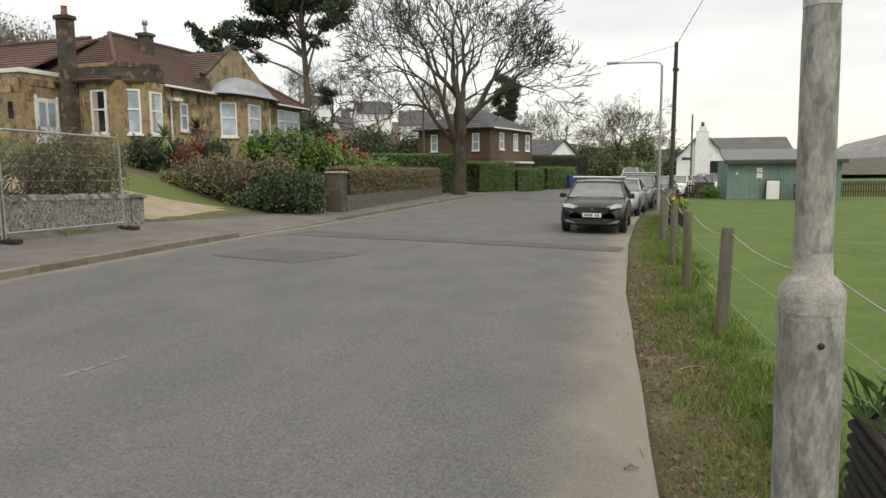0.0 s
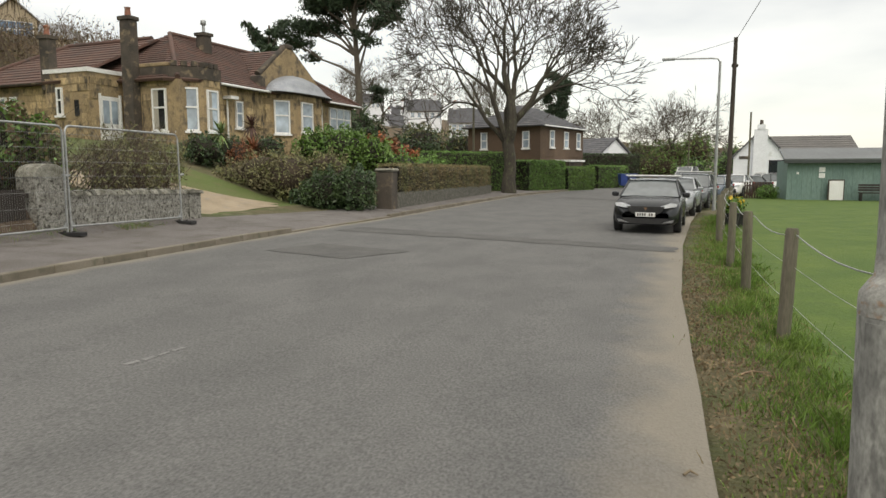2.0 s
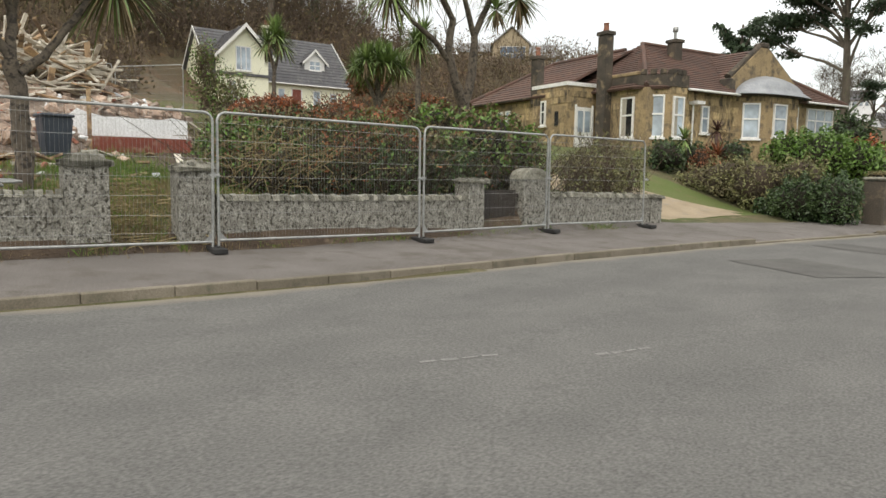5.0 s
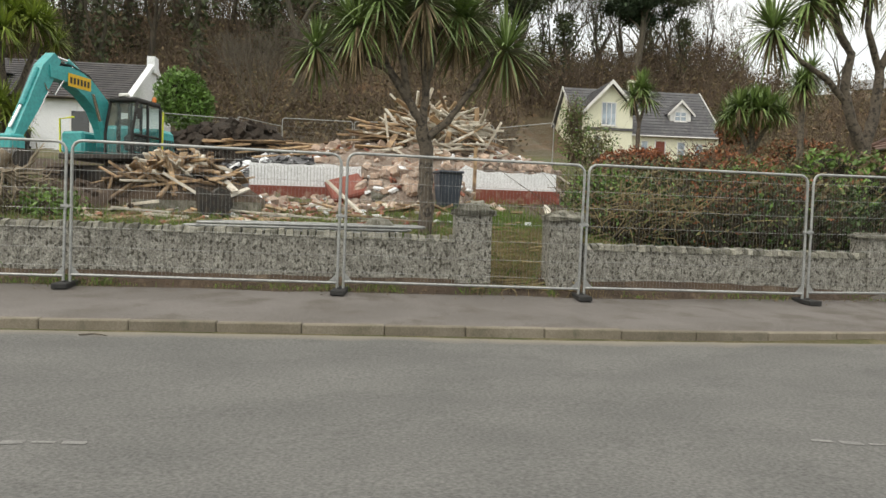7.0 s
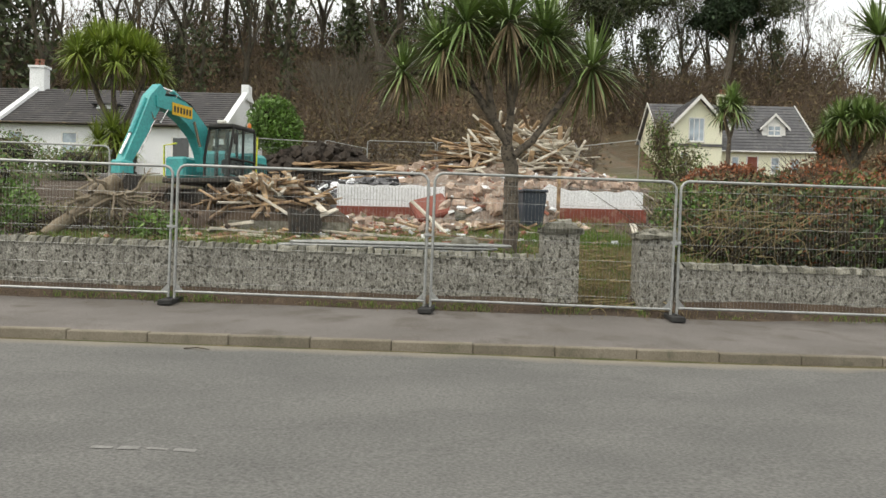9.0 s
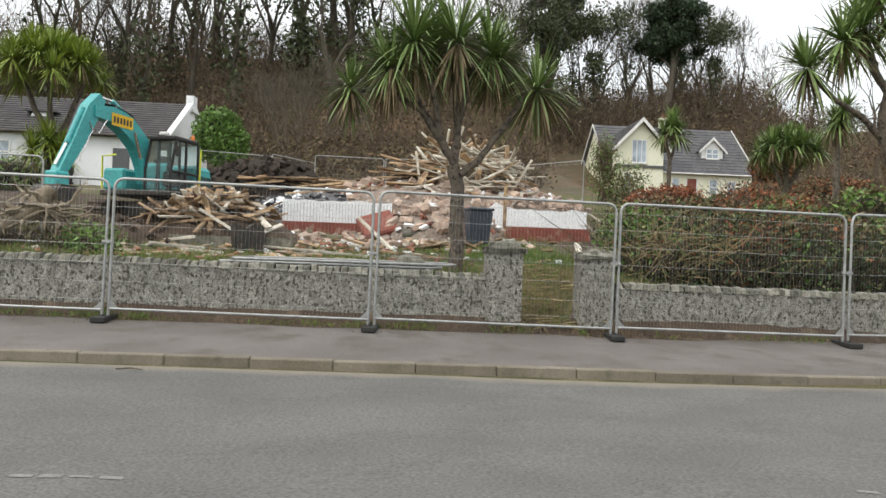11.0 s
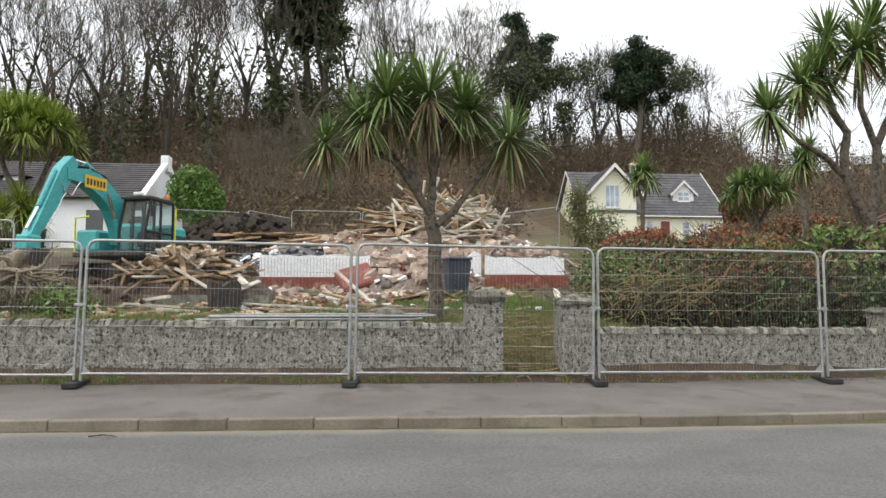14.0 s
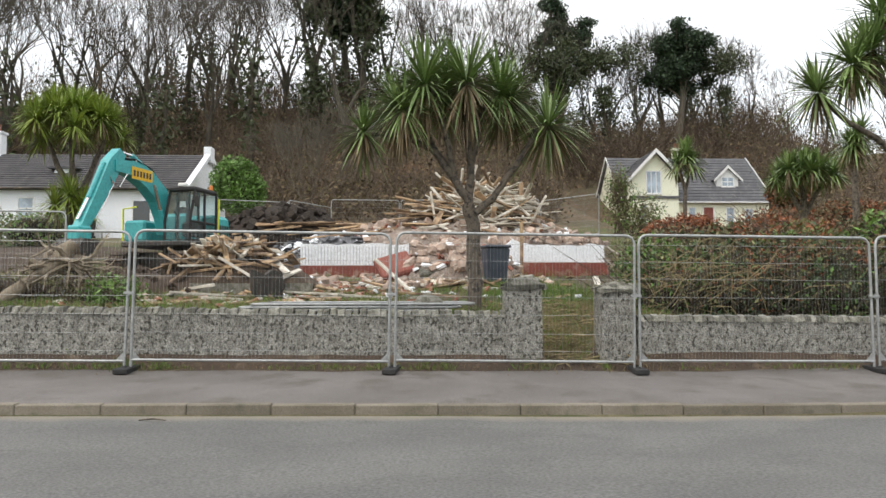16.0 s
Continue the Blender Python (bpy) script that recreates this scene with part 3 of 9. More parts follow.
def boundary_wall(y0, y1, z0, z1, label):
    w = thing("boundary_wall", label, "wall", kind="structure")
    rough_box("roughcast", -0.25, 0.0, y0, y1, 0.22, 0.18, z0, z1, HARL, w, xa=wall_x)
    y = y0 + 0.02
    while y < y1 - 0.08:
        c = new("cope_stone", random.choice(copes))
        c.parent = w
        c.matrix_world = pose(wall_x(y) - 0.12, y, z0 + (z1 - z0) * (y - y0) / (y1 - y0) + random.uniform(0, 0.015), random.uniform(-6, 6), 0, random.uniform(-5, 5))
        y += random.uniform(0.088, 0.125)
    return w


boundary_wall(-22.0, 1.05, 1.42, 1.15, "low grey roughcast garden wall with rubble cope stones")
boundary_wall(3.05, 7.95, 1.08, 1.03, "low grey roughcast garden wall with mossy cope stones")
boundary_wall(10.15, 13.5, 1.08, 1.02, "short grey roughcast garden wall with rubble cope")


def gate_pier(y, w, z0, z1, peak, label, rounded=False):
    t = thing("gate_pier", label, "gate pier")
    rough_box("shaft", -0.42, 0.03, y - w / 2, y + w / 2, z0, z0, z1, z1, HARL, t, cell=0.15, xa=wall_x)
    bm = bmesh.new()
    xo = wall_x(y)
    if rounded:
        n = 8
        rows = [[bm.verts.new((xo + xx, y - (w / 2 + 0.02) * math.cos(math.pi * k / n), z1 + (peak - z1) * math.sin(math.pi * k / n))) for k in range(n + 1)] for xx in (-0.42, 0.05)]
        for k in range(n):
            bm.faces.new((rows[0][k], rows[0][k + 1], rows[1][k + 1], rows[1][k]))
        bm.faces.new(rows[0]), bm.faces.new(rows[1][::-1])
    else:
        r = random.Random(int(y * 10))
        for k in range(22):
            a, b, h = r.uniform(-0.40, 0.02), r.uniform(-w / 2, w / 2), r.uniform(0.04, 0.09)
            c = 1 - max(abs(a + 0.19) / 0.25, abs(b) / (w / 2 + 0.05))
            cs = new("cap_stone", copes[k % 6])
            cs.parent = t
            cs.matrix_world = pose(xo + a, y + b, z1 + (peak - z1 - 0.06) * max(c, 0), r.uniform(-14, 14), r.uniform(-14, 14), r.uniform(0, 90)) @ Matrix.Diagonal((0.5, 1.2, 1, 1))
    if rounded:
        bmesh.ops.recalc_face_normals(bm, faces=bm.faces)
        part("cap", bm, COPE, t, "rounded stone cap")
    else:
        q = [bm.verts.new((xo + a * 0.27 - 0.19, y + b * (w / 2 + 0.03), z1 + 0.002)) for a, b in ((-1, -1), (1, -1), (1, 1), (-1, 1))]
        r2 = [bm.verts.new((v_.co.x, v_.co.y, z1 + 0.06)) for v_ in q]
        tip = bm.verts.new((xo - 0.19, y, peak - 0.04))
        bm.faces.new(q[::-1])
        for i in range(4):
            bm.faces.new((q[i], q[(i + 1) % 4], r2[(i + 1) % 4], r2[i])), bm.faces.new((r2[i], r2[(i + 1) % 4], tip))
        bmesh.ops.subdivide_edges(bm, edges=list(bm.edges), cuts=2)
        for v_ in bm.verts:
            v_.co += Vector((noise.noise(v_.co * 9), noise.noise(v_.co * 9 + Vector((5, 0, 0))), noise.noise(v_.co * 9 + Vector((0, 5, 0))))) * 0.05
        part("cap", bm, COPE, t, "rough pyramid stone cap")
    return t


gate_pier(1.32, 0.55, 0.3, 1.55, 1.78, "grey roughcast gate pier with rubble stone cap")
gate_pier(2.76, 0.52, 0.3, 1.5, 1.7, "grey roughcast gate pier beside the open gateway")
gate_pier(8.15, 0.4, 0.3, 1.36, 1.42, "grey roughcast gate pier beside a dark gate")
gate_pier(9.78, 0.66, 0.3, 1.42, 1.66, "dark weathered gate pier with rounded cap", True)
gate_pier(13.7, 0.42, 0.25, 1.0, 1.06, "low grey roughcast end pier by the driveway")
gate = thing("garden_gate", "dark stained closed boarded garden gate", "gate")
DARKWOOD = mat("dark_stained_boards", (0.045, 0.036, 0.03), (0.03, 0.025, 0.022), 2, 30, 0.8, 0.3, stretch=(1, 1, 0.3))
for k in range(8):
    a = 8.4 + k * 0.12
    box("board", wall_x(a) - 0.16, wall_x(a) - 0.13, a, a + 0.11, 0.48, 1.2, DARKWOOD, gate)
for z in (0.6, 1.05):
    box("rail", wall_x(8.4) - 0.2, wall_x(8.4) - 0.165, 8.38, 9.42, z, z + 0.08, DARKWOOD, gate)


# ---- temporary site fence ----
def fence_panel(length=3.45, height=2.0, label="galvanised steel mesh temporary site fence panel"):
    t = thing("site_fence", label, "fence panel", group="site fence panels")
    r, c = 0.021, 0.13
    path = [(0, 0, 0.02), (0, 0, height - c)] + [(0, c - c * math.cos(a), height - c + c * math.sin(a)) for a in (0.4, 0.8, 1.2)] + [(0, c, height), (0, length - c, height)]
    path += [(0, length - c + c * math.sin(a), height - c + c * math.cos(a)) for a in (0.4, 0.8, 1.2)] + [(0, length, height - c), (0, length, 0.02)]
    tube("top_frame", path, r, GALV, t, sides=8)
    tube("bottom_rail", [(0, 0.01, 0.155), (0, length - 0.01, 0.155)], 0.021, GALV, t)
    v, f = [], []
    n = int(length / 0.05)
    for k in range(1, n):
        y = length * k / n
        tube_data([Vector((0.012, y, 0.16)), Vector((0.012, y, height - 0.01))], 0.0011, 3, v, f, False)
    for z in (0.3, 0.55, 0.82, 1.08, 1.35, 1.6, 1.85):
        tube_data([Vector((0.016, 0, z)), Vector((0.016, length, z))], 0.0022, 4, v, f, False)
    raw("wire_mesh", v, f, GALV, t, "fine welded wire mesh")
    for y in (0.02, length - 0.02):
        prism("gusset", [(y, 0.16), (y + (0.11 if y < 1 else -0.11), 0.16), (y, 0.28)], -0.004, 0.004, "x", GALV, t)
    return t


def fence_foot(x, y, z, rz):
    t = thing("rubber_block", "black rubber fence foot block on the pavement", "fence block", pose(x, y, z, 0, 0, rz), group="fence feet")
    bm = bx(bmesh.new(), -0.3, 0.3, -0.1, 0.1, 0.0, 0.075, None, 0.012)
    part("block", bm, BLACK, t)
    for dx in (-0.1, 0.1):
        lathe("socket", [(0.03, 0.07), (0.03, 0.095), (0.02, 0.095)], BLACK, t, m=pose(dx, 0, 0), sides=8)
    return t


FENCE = [(-10.3, -11.4), (-10.32, -7.9), (-10.35, -4.4), (-10.36, -0.66), (-10.36, 2.92), (-10.42, 6.55), (-10.66, 9.85), (-10.62, 12.95)]
proto = None
for (xa, ya), (xb, yb) in zip(FENCE, FENCE[1:]):
    L = math.hypot(xb - xa, yb - ya) - 0.09
    za, zb = ground_z(xa, ya), ground_z(xb, yb)
    if proto is None:
        proto = p = fence_panel()
        p.matrix_basis = Matrix()
    else:
        p = copy_thing(proto, Matrix())
    yaw = -math.degrees(math.atan2(xb - xa, yb - ya))
    ux, uy = (xb - xa) / (L + 0.09), (yb - ya) / (L + 0.09)
    tilt = math.degrees(math.atan2(zb - za, L))
    p.matrix_basis = pose(xa + ux * 0.045, ya + uy * 0.045, za + 0.02, tilt - 0.3, random.uniform(-1.5, 1.0), yaw) @ Matrix.Diagonal((1, L / 3.45, 1, 1))
for (x, y) in FENCE:
    fence_foot(x, y, ground_z(x, y) + 0.004, random.uniform(-6, 6))
    c = thing("coupler", "steel clamp joining two fence panels", "coupler", pose(x, y, ground_z(x, y) + 1.12), group="fence clamps")
    bm = bx(bmesh.new(), -0.03, 0.03, -0.075, 0.075, -0.02, 0.02, None, 0.006)
    part("strap", bm, GALV, c)
    lathe("bolt", [(0.012, -0.035), (0.012, 0.04)], GALV, c, sides=6, m=pose(0.02, 0, 0))


# ---- buildings ----
FRAMEW = mat("white_window_frame", (0.82, 0.82, 0.81), (0.76, 0.76, 0.75), 3, 30, 0.4, 0)


def frame_at(p, yaw, z):
    """Local frame: +x out of the wall, +y along it, z up."""
    return pose(p[0], p[1], z, 0, 0, yaw)


def window(parent, y0, y1, z0, z1, x=0.0, m=None, pane=PANE, transom=0.55, mullions=0, frame=FRAMEW, sill=True, name="window", out=0.055, curtain=False):
    """A sash or casement window in the plane x, facing +x, in its house's own frame (or in m)."""
    w = new(name)
    w.parent = parent
    w.empty_display_size = 0.1
    if m is not None:
        w.matrix_basis = m
    b = 0.07
    bm = bmesh.new()
    bx(bm, x - 0.08, x + out, y0, y0 + b, z0, z1), bx(bm, x - 0.08, x + out, y1 - b, y1, z0, z1)
    bx(bm, x - 0.08, x + out, y0 + b, y1 - b, z1 - b, z1), bx(bm, x - 0.08, x + out, y0 + b, y1 - b, z0, z0 + b)
    part("frame", bm, frame, w)
    if transom:
        zt = z0 + (z1 - z0) * transom
        box("transom", x - 0.07, x + out - 0.006, y0 + b, y1 - b, zt - 0.035, zt + 0.035, frame, w)
    for k in range(mullions):
        yy = y0 + (y1 - y0) * (k + 1) / (mullions + 1)
        box("mullion", x - 0.072, x + out - 0.003, yy - 0.03, yy + 0.03, z0 + b, z1 - b, frame, w)
    box("pane", x + 0.004, x + 0.012, y0 + b * 0.8, y1 - b * 0.8, z0 + b * 0.8, z1 - b * 0.8, pane, w)
    if curtain:
        v, f = [], []
        for k in range(13):
            yy = y0 + b + (y1 - y0 - 2 * b) * 0.42 * k / 12
            for zz in (z0 + b, z1 - b):
                v.append((x + 0.018 + 0.004 * math.sin(k * 2.4), yy, zz))
        f = [(2 * k, 2 * k + 2, 2 * k + 3, 2 * k + 1) for k in range(12)]
        raw("curtain", v, f, CURTAIN, w)
    if sill:
        box("sill", x - 0.05, x + 0.12, y0 - 0.06, y1 + 0.06, z0 - 0.09, z0 - 0.004, frame, w)
    return w


def roof_plane(parent, a, b, c, d, rows, material, thick=0.09, name="roof"):
    """A tiled slope with its courses: a, b along the eaves, c, d along the ridge (d over a)."""
    a, b, c, d = (Vector(p) for p in (a, b, c, d))
    nrm = (b - a).cross(d - a)
    nrm.normalize()
    if nrm.z < 0:
        nrm = -nrm
    v, f = [], []
    for i in range(rows):
        t0, t1 = i / rows, (i + 1) / rows
        v += [tuple(a.lerp(d, t0) + nrm * 0.035), tuple(b.lerp(c, t0) + nrm * 0.035), tuple(a.lerp(d, t1)), tuple(b.lerp(c, t1))]
        q = 4 * i
        f.append((q, q + 1, q + 3, q + 2))
        if i:
            f.append((q - 2, q - 1, q + 1, q))
    q = len(v)
    v += [tuple(p - nrm * thick) for p in (a, b, c, d)]
    f += [(q, q + 1, q + 2, q + 3), (0, 1, q + 1, q), (q - 2, q - 1, q + 2, q + 3)]
    f += [tuple([4 * i + k for i in range(rows) for k in (0, 2)] + [q + 3, q]), tuple([4 * i + k for i in range(rows) for k in (1, 3)] + [q + 2, q + 1])]
    return raw(name, v, f, material, parent)


def gutter(parent, p, q, r=0.06, material=None):
    return tube("gutter", [p, q], r, material or FRAMEW, parent, sides=6)


def chimney(parent, x, y, z0, z1, w, d, material, pots=1, pot_mat=None, cap=True):
    c = box("chimney", x - d / 2, x + d / 2, y - w / 2, y + w / 2, z0, z1, material, parent, bevel=0.02)
    if cap:
        box("cap", x - d / 2 - 0.06, x + d / 2 + 0.06, y - w / 2 - 0.06, y + w / 2 + 0.06, z1 + 0.002, z1 + 0.14, material, c)
    for k in range(pots):
        yy = y + (k - (pots - 1) / 2) * 0.32
        lathe("pot", [(0.13, z1 + 0.14), (0.11, z1 + 0.3), (0.1, z1 + 0.48), (0.13, z1 + 0.5), (0.13, z1 + 0.56), (0.09, z1 + 0.56)], pot_mat or BRICKM, c, sides=10, m=pose(x, yy, 0))
    return c


ashlar_meshes = []
for i_ in range(5):
    bm = bx(bmesh.new(), 0, 0.022, 0.006, 0.574 - 0.07 * i_, 0.006, 0.284, None, 0.008)
    me = bpy.data.meshes.new("stone_block")
    bm.to_mesh(me), bm.free()
    me.materials.append(SAND)
    ashlar_meshes.append((me, 0.58 - 0.07 * i_))


def ashlar(parent, y0, y1, z0, z1, m=None, holes=(), x=0.0, rng=random.Random(5)):
    """Facing stones laid in courses on a wall, round its openings."""
    z = z0
    while z < z1 - 0.2:
        y = y0 + rng.uniform(0, 0.05)
        while y < y1 - 0.25:
            me, L = rng.choice(ashlar_meshes)
            if y + L > y1:
                L2 = y1 - y
            else:
                L2 = L
            if not any(y < hy1 + 0.05 and y + L2 > hy0 - 0.05 and z < hz1 + 0.04 and z + 0.29 > hz0 - 0.12 for hy0, hy1, hz0, hz1 in holes):
                o = new("stone_block", me)
                o.parent = parent
                mm = pose(x + rng.uniform(0.0, 0.008), y, z) @ Matrix.Diagonal((1, L2 / L, 1, 1))
                o.matrix_basis = (m @ mm) if m is not None else mm
            y += L2
        z += 0.29


# bungalow of honey sandstone above the driveway
bung = thing("bungalow", "sandstone bungalow with red tiled roof, corner bay and domed bay", "house", pose(-19.3, 24.0, 0, 0, 0, -5))
BZ = 2.0


def face_frame(p, q):
    """A wall from p to q in plan: its own y runs along it, its x out of it (to the right of the way)."""
    return pose(p[0], p[1], 0, 0, 0, math.degrees(math.atan2(q[1] - p[1], q[0] - p[0])) - 90), math.hypot(q[0] - p[0], q[1] - p[1])


def stone_face(parent, p, q, z0, z1, wins=(), base=0.45, holes=()):
    """Courses of stone on the wall from p to q, and its windows (y0, y1, z0, z1, pane, curtain)."""
    m, L = face_frame(p, q)
    ashlar(parent, 0.01, L, z0 + base, z1, m=m, holes=[w[:4] for w in wins] + list(holes))
    for (a, b, c, d, pane, curtain) in wins:
        window(parent, a, b, c, d, x=0.03, m=m, pane=pane, curtain=curtain)
    return m, L


wall = box("wall", -7.0, 0.0, -0.07, 13.9, BZ, 5.3, SANDW, bung)
stone_face(wall, (0, 1.9), (0, 5.5), BZ, 5.3, [(1.48, 1.98, 3.5, 4.72, PANE, False)])
stone_face(wall, (0, 10.5), (0, 13.85), BZ, 5.3, holes=[(0.9, 3.2, 3.75, 5.1)])
window(wall, 11.4, 13.7, 3.75, 5.1, x=0.03, transom=0.55, mullions=2)
box("porch_hood", 0.03, 0.5, 2.55, 3.05, 4.72, 4.86, FRAMEW, bung)
tube("downpipe", [(0.1, 2.75, 4.7), (0.1, 2.75, 2.6)], 0.045, FRAMEW, bung, sides=6)
# corner bay with a blackened parapet
BAY = [(-2.04, -0.08), (-0.476, -0.076), (0.45, 0.85), (0.45, 1.88)]
bay = prism("bay", [(-2.04, 0.6), *BAY, (-0.2, 1.88)], BZ, 5.35, "z", SANDW, bung)
stone_face(bay, BAY[0], BAY[1], BZ, 5.35, [(0.62, 1.38, 3.2, 4.95, PANE_DARK, True)])
stone_face(bay, BAY[1], BAY[2], BZ, 5.35, [(0.20, 1.10, 3.2, 5.0, PANE, False)])
stone_face(bay, BAY[2], BAY[3], BZ, 5.35, [(0.17, 0.84, 3.2, 4.95, PANE, True)])
par = prism("parapet", [(-2.05, -0.12), (-0.46, -0.12), (0.5, 0.83), (0.5, 1.93), (0.1, 1.93), (0.1, 1.0), (-0.62, 0.28), (-2.05, 0.28)], 5.353, 5.85, "z", SOOT, bung, "soot-blackened stone parapet")
for (p_, q_) in ((BAY[1], BAY[2]), (BAY[2], BAY[3])):
    m_, L_ = face_frame(p_, q_)
    for k in range(3):
        a_ = 0.06 + (L_ - 0.1) * k / 3
        box("merlon", -0.28, 0.075, a_, a_ + L_ * 0.2, 5.853, 6.08, SOOT, par, m=m_, bevel=0.02)
box("coping", -2.06, -0.5, -0.14, 0.2, 5.854, 6.0, SANDW, par, bevel=0.02)
# block with the flat parapet and the front door
block = box("wall", -5.55, -3.08, -1.81, -0.071, BZ, 5.55, SANDW, bung)
stone_face(block, (-5.55, -1.81), (-3.08, -1.81), BZ, 5.55, [(0.68, 1.02, 3.83, 4.97, PANE_DARK, False)], holes=[(1.66, 1.96, 3.75, 4.45)])
box("slit_window", -3.88, -3.64, -1.845, -1.812, 3.78, 4.43, PANE_DARK, block)
stone_face(block, (-3.08, -1.81), (-3.08, -0.1), BZ, 5.55, holes=[(0.5, 1.55, 2.4, 4.75)])
box("parapet", -5.6, -3.03, -1.86, -0.1, 5.553, 5.72, FRAMEW, bung, "white painted parapet edge")
door = box("door", -3.14, -3.05, -1.26, -0.33, 2.45, 4.62, WHITE, bung, "white panelled front door")
for a in (-1.16, -0.74):
    for z in (2.6, 3.5):
        box("panel", -3.049, -3.035, a, a + 0.3, z, z + (0.95 if z > 3 else 0.7), PANE if z > 3 else WHITE, door)
box("frame", -3.12, -3.0, -1.34, -1.262, 2.4, 4.72, FRAMEW, door)
box("frame", -3.12, -3.0, -0.328, -0.25, 2.4, 4.72, FRAMEW, door)
box("step", -3.0, -2.1, -1.5, -0.7, 1.8, 2.42, SOOT, bung)
# low wing at the back
wing = box("wall", -11.3, -5.56, -1.5, 5.0, BZ, 5.15, SANDW, bung)
stone_face(wing, (-9.9, -1.5), (-5.56, -1.5), BZ, 5.15, [(1.1, 1.5, 3.5, 4.75, PANE, False), (1.75, 2.15, 3.5, 4.75, PANE, False)])
tube("gutter", [(-11.7, -1.85, 5.2), (-5.6, -1.85, 5.2)], 0.06, SOOT, bung, sides=6)
tube("downpipe", [(-5.7, -1.6, 5.1), (-5.7, -1.6, 2.4)], 0.05, SOOT, bung, sides=6)
roof_plane(bung, (-11.8, -1.9, 5.2), (-4.6, -1.9, 5.2), (-3.5, 2.5, 7.6), (-9.3, 2.5, 7.6), 14, TILE)
roof_plane(bung, (-11.8, 6.4, 5.2), (-11.8, -1.9, 5.2), (-9.3, 2.5, 7.6), (-9.3, 2.5, 7.6), 14, TILE)
roof_plane(bung, (-4.6, 6.4, 5.2), (-11.8, 6.4, 5.2), (-9.3, 2.5, 7.6), (-3.5, 2.5, 7.6), 14, TILE)
# stacks
stack = box("chimney", -2.62, -2.06, -0.52, -0.082, BZ, 7.75, SOOT, bung, "tall blackened stone chimney stack", bevel=0.02)
box("cap", -2.68, -2.0, -0.58, -0.02, 7.752, 7.92, SOOT, stack, bevel=0.02)
lathe("pot", [(0.14, 7.92), (0.12, 8.1), (0.11, 8.26), (0.14, 8.29), (0.09, 8.29)], BRICKM, stack, m=pose(-2.34, -0.3, 0), sides=10)
chimney(bung, -5.5, -1.62, 4.9, 7.0, 0.42, 0.5, SOOT)
ch2 = chimney(bung, -2.5, 4.35, 6.7, 7.95, 0.5, 0.52, SOOT, 0)
tube("cowl", [(-2.5, 4.35, 8.09), (-2.5, 4.35, 8.45)], 0.07, GALV, ch2)
lathe("cowl_cap", [(0.05, 8.45), (0.13, 8.48), (0.13, 8.68), (0.04, 8.72)], GALV, ch2, m=pose(-2.5, 4.35, 0), sides=8)
# canted bay under a lead dome
B2 = [(0.0, 5.5), (0.95, 6.85), (0.95, 9.15), (0.0, 10.5)]
bay2 = prism("bay", [(-0.2, 5.5), *B2, (-0.2, 10.5)], BZ, 5.3, "z", SANDW, bung)
stone_face(bay2, B2[0], B2[1], BZ, 5.3, [(0.5, 1.3, 3.35, 4.98, PANE, False)])
stone_face(bay2, B2[1], B2[2], BZ, 5.3, [(0.4, 1.4, 3.45, 4.98, PANE, False)])
stone_face(bay2, B2[2], B2[3], BZ, 5.3, [(0.5, 1.2, 3.45, 4.98, PANE, False)])
v, f = [], []
n_ = 10
for i in range(n_ + 1):
    t_ = i / n_
    for k in range(13):
        a_ = math.pi * k / 12
        r_ = math.cos(t_ * math.pi / 2) ** 0.62
        fl = 1.0 + 0.2 * max(0, 1 - t_ * 5)
        rib = 1 + 0.012 * (k % 2)
        v.append((0.02 + 1.12 * r_ * fl * rib * math.sin(a_) ** 0.6, 7.98 - 2.3 * r_ * fl * rib * math.cos(a_), 5.36 + 1.05 * t_ ** 0.9))
for i in range(n_):
    for k in range(12):
        q = i * 13 + k
        f.append((q, q + 1, q + 14, q + 13))
raw("dome", v, f, LEAD, bung, "grey lead dome roof", True)
tube("dome_edge", [(0.0, 5.25, 5.36), (1.05, 6.7, 5.36), (1.1, 7.98, 5.36), (1.05, 9.3, 5.36), (0.0, 10.75, 5.36)], 0.085, SOOT, bung)
# gable above the domed bay
prism("gable", [(5.45, 5.3), (10.4, 5.3), (10.3, 6.2), (8.0, 7.72), (7.55, 7.72), (5.4, 6.1)], -0.45, -0.02, "x", SANDW, bung)
for s_ in (-1, 1):
    tube("skew", [(-0.22, 7.78 + s_ * 0.15, 7.78), (-0.22, 7.8 + s_ * 1.3, 7.0), (-0.22, 7.85 + s_ * 2.45, 6.18)], [0.17, 0.16, 0.18], SOOT, bung, sides=6)
    box("kneeler", -0.5, 0.06, 7.85 + s_ * 2.45 - 0.25, 7.85 + s_ * 2.45 + 0.25, 5.55, 6.1, SOOT, bung, bevel=0.04)
box("finial", -0.5, 0.05, 7.52, 8.03, 7.7, 7.95, SOOT, bung, bevel=0.06)
roof_plane(bung, (-0.1, 5.5, 6.0), (-3.4, 5.5, 6.0), (-3.4, 7.78, 7.7), (-0.1, 7.78, 7.7), 12, TILE)
roof_plane(bung, (-0.1, 10.1, 6.0), (-3.4, 10.1, 6.0), (-3.4, 7.78, 7.7), (-0.1, 7.78, 7.7), 12, TILE)
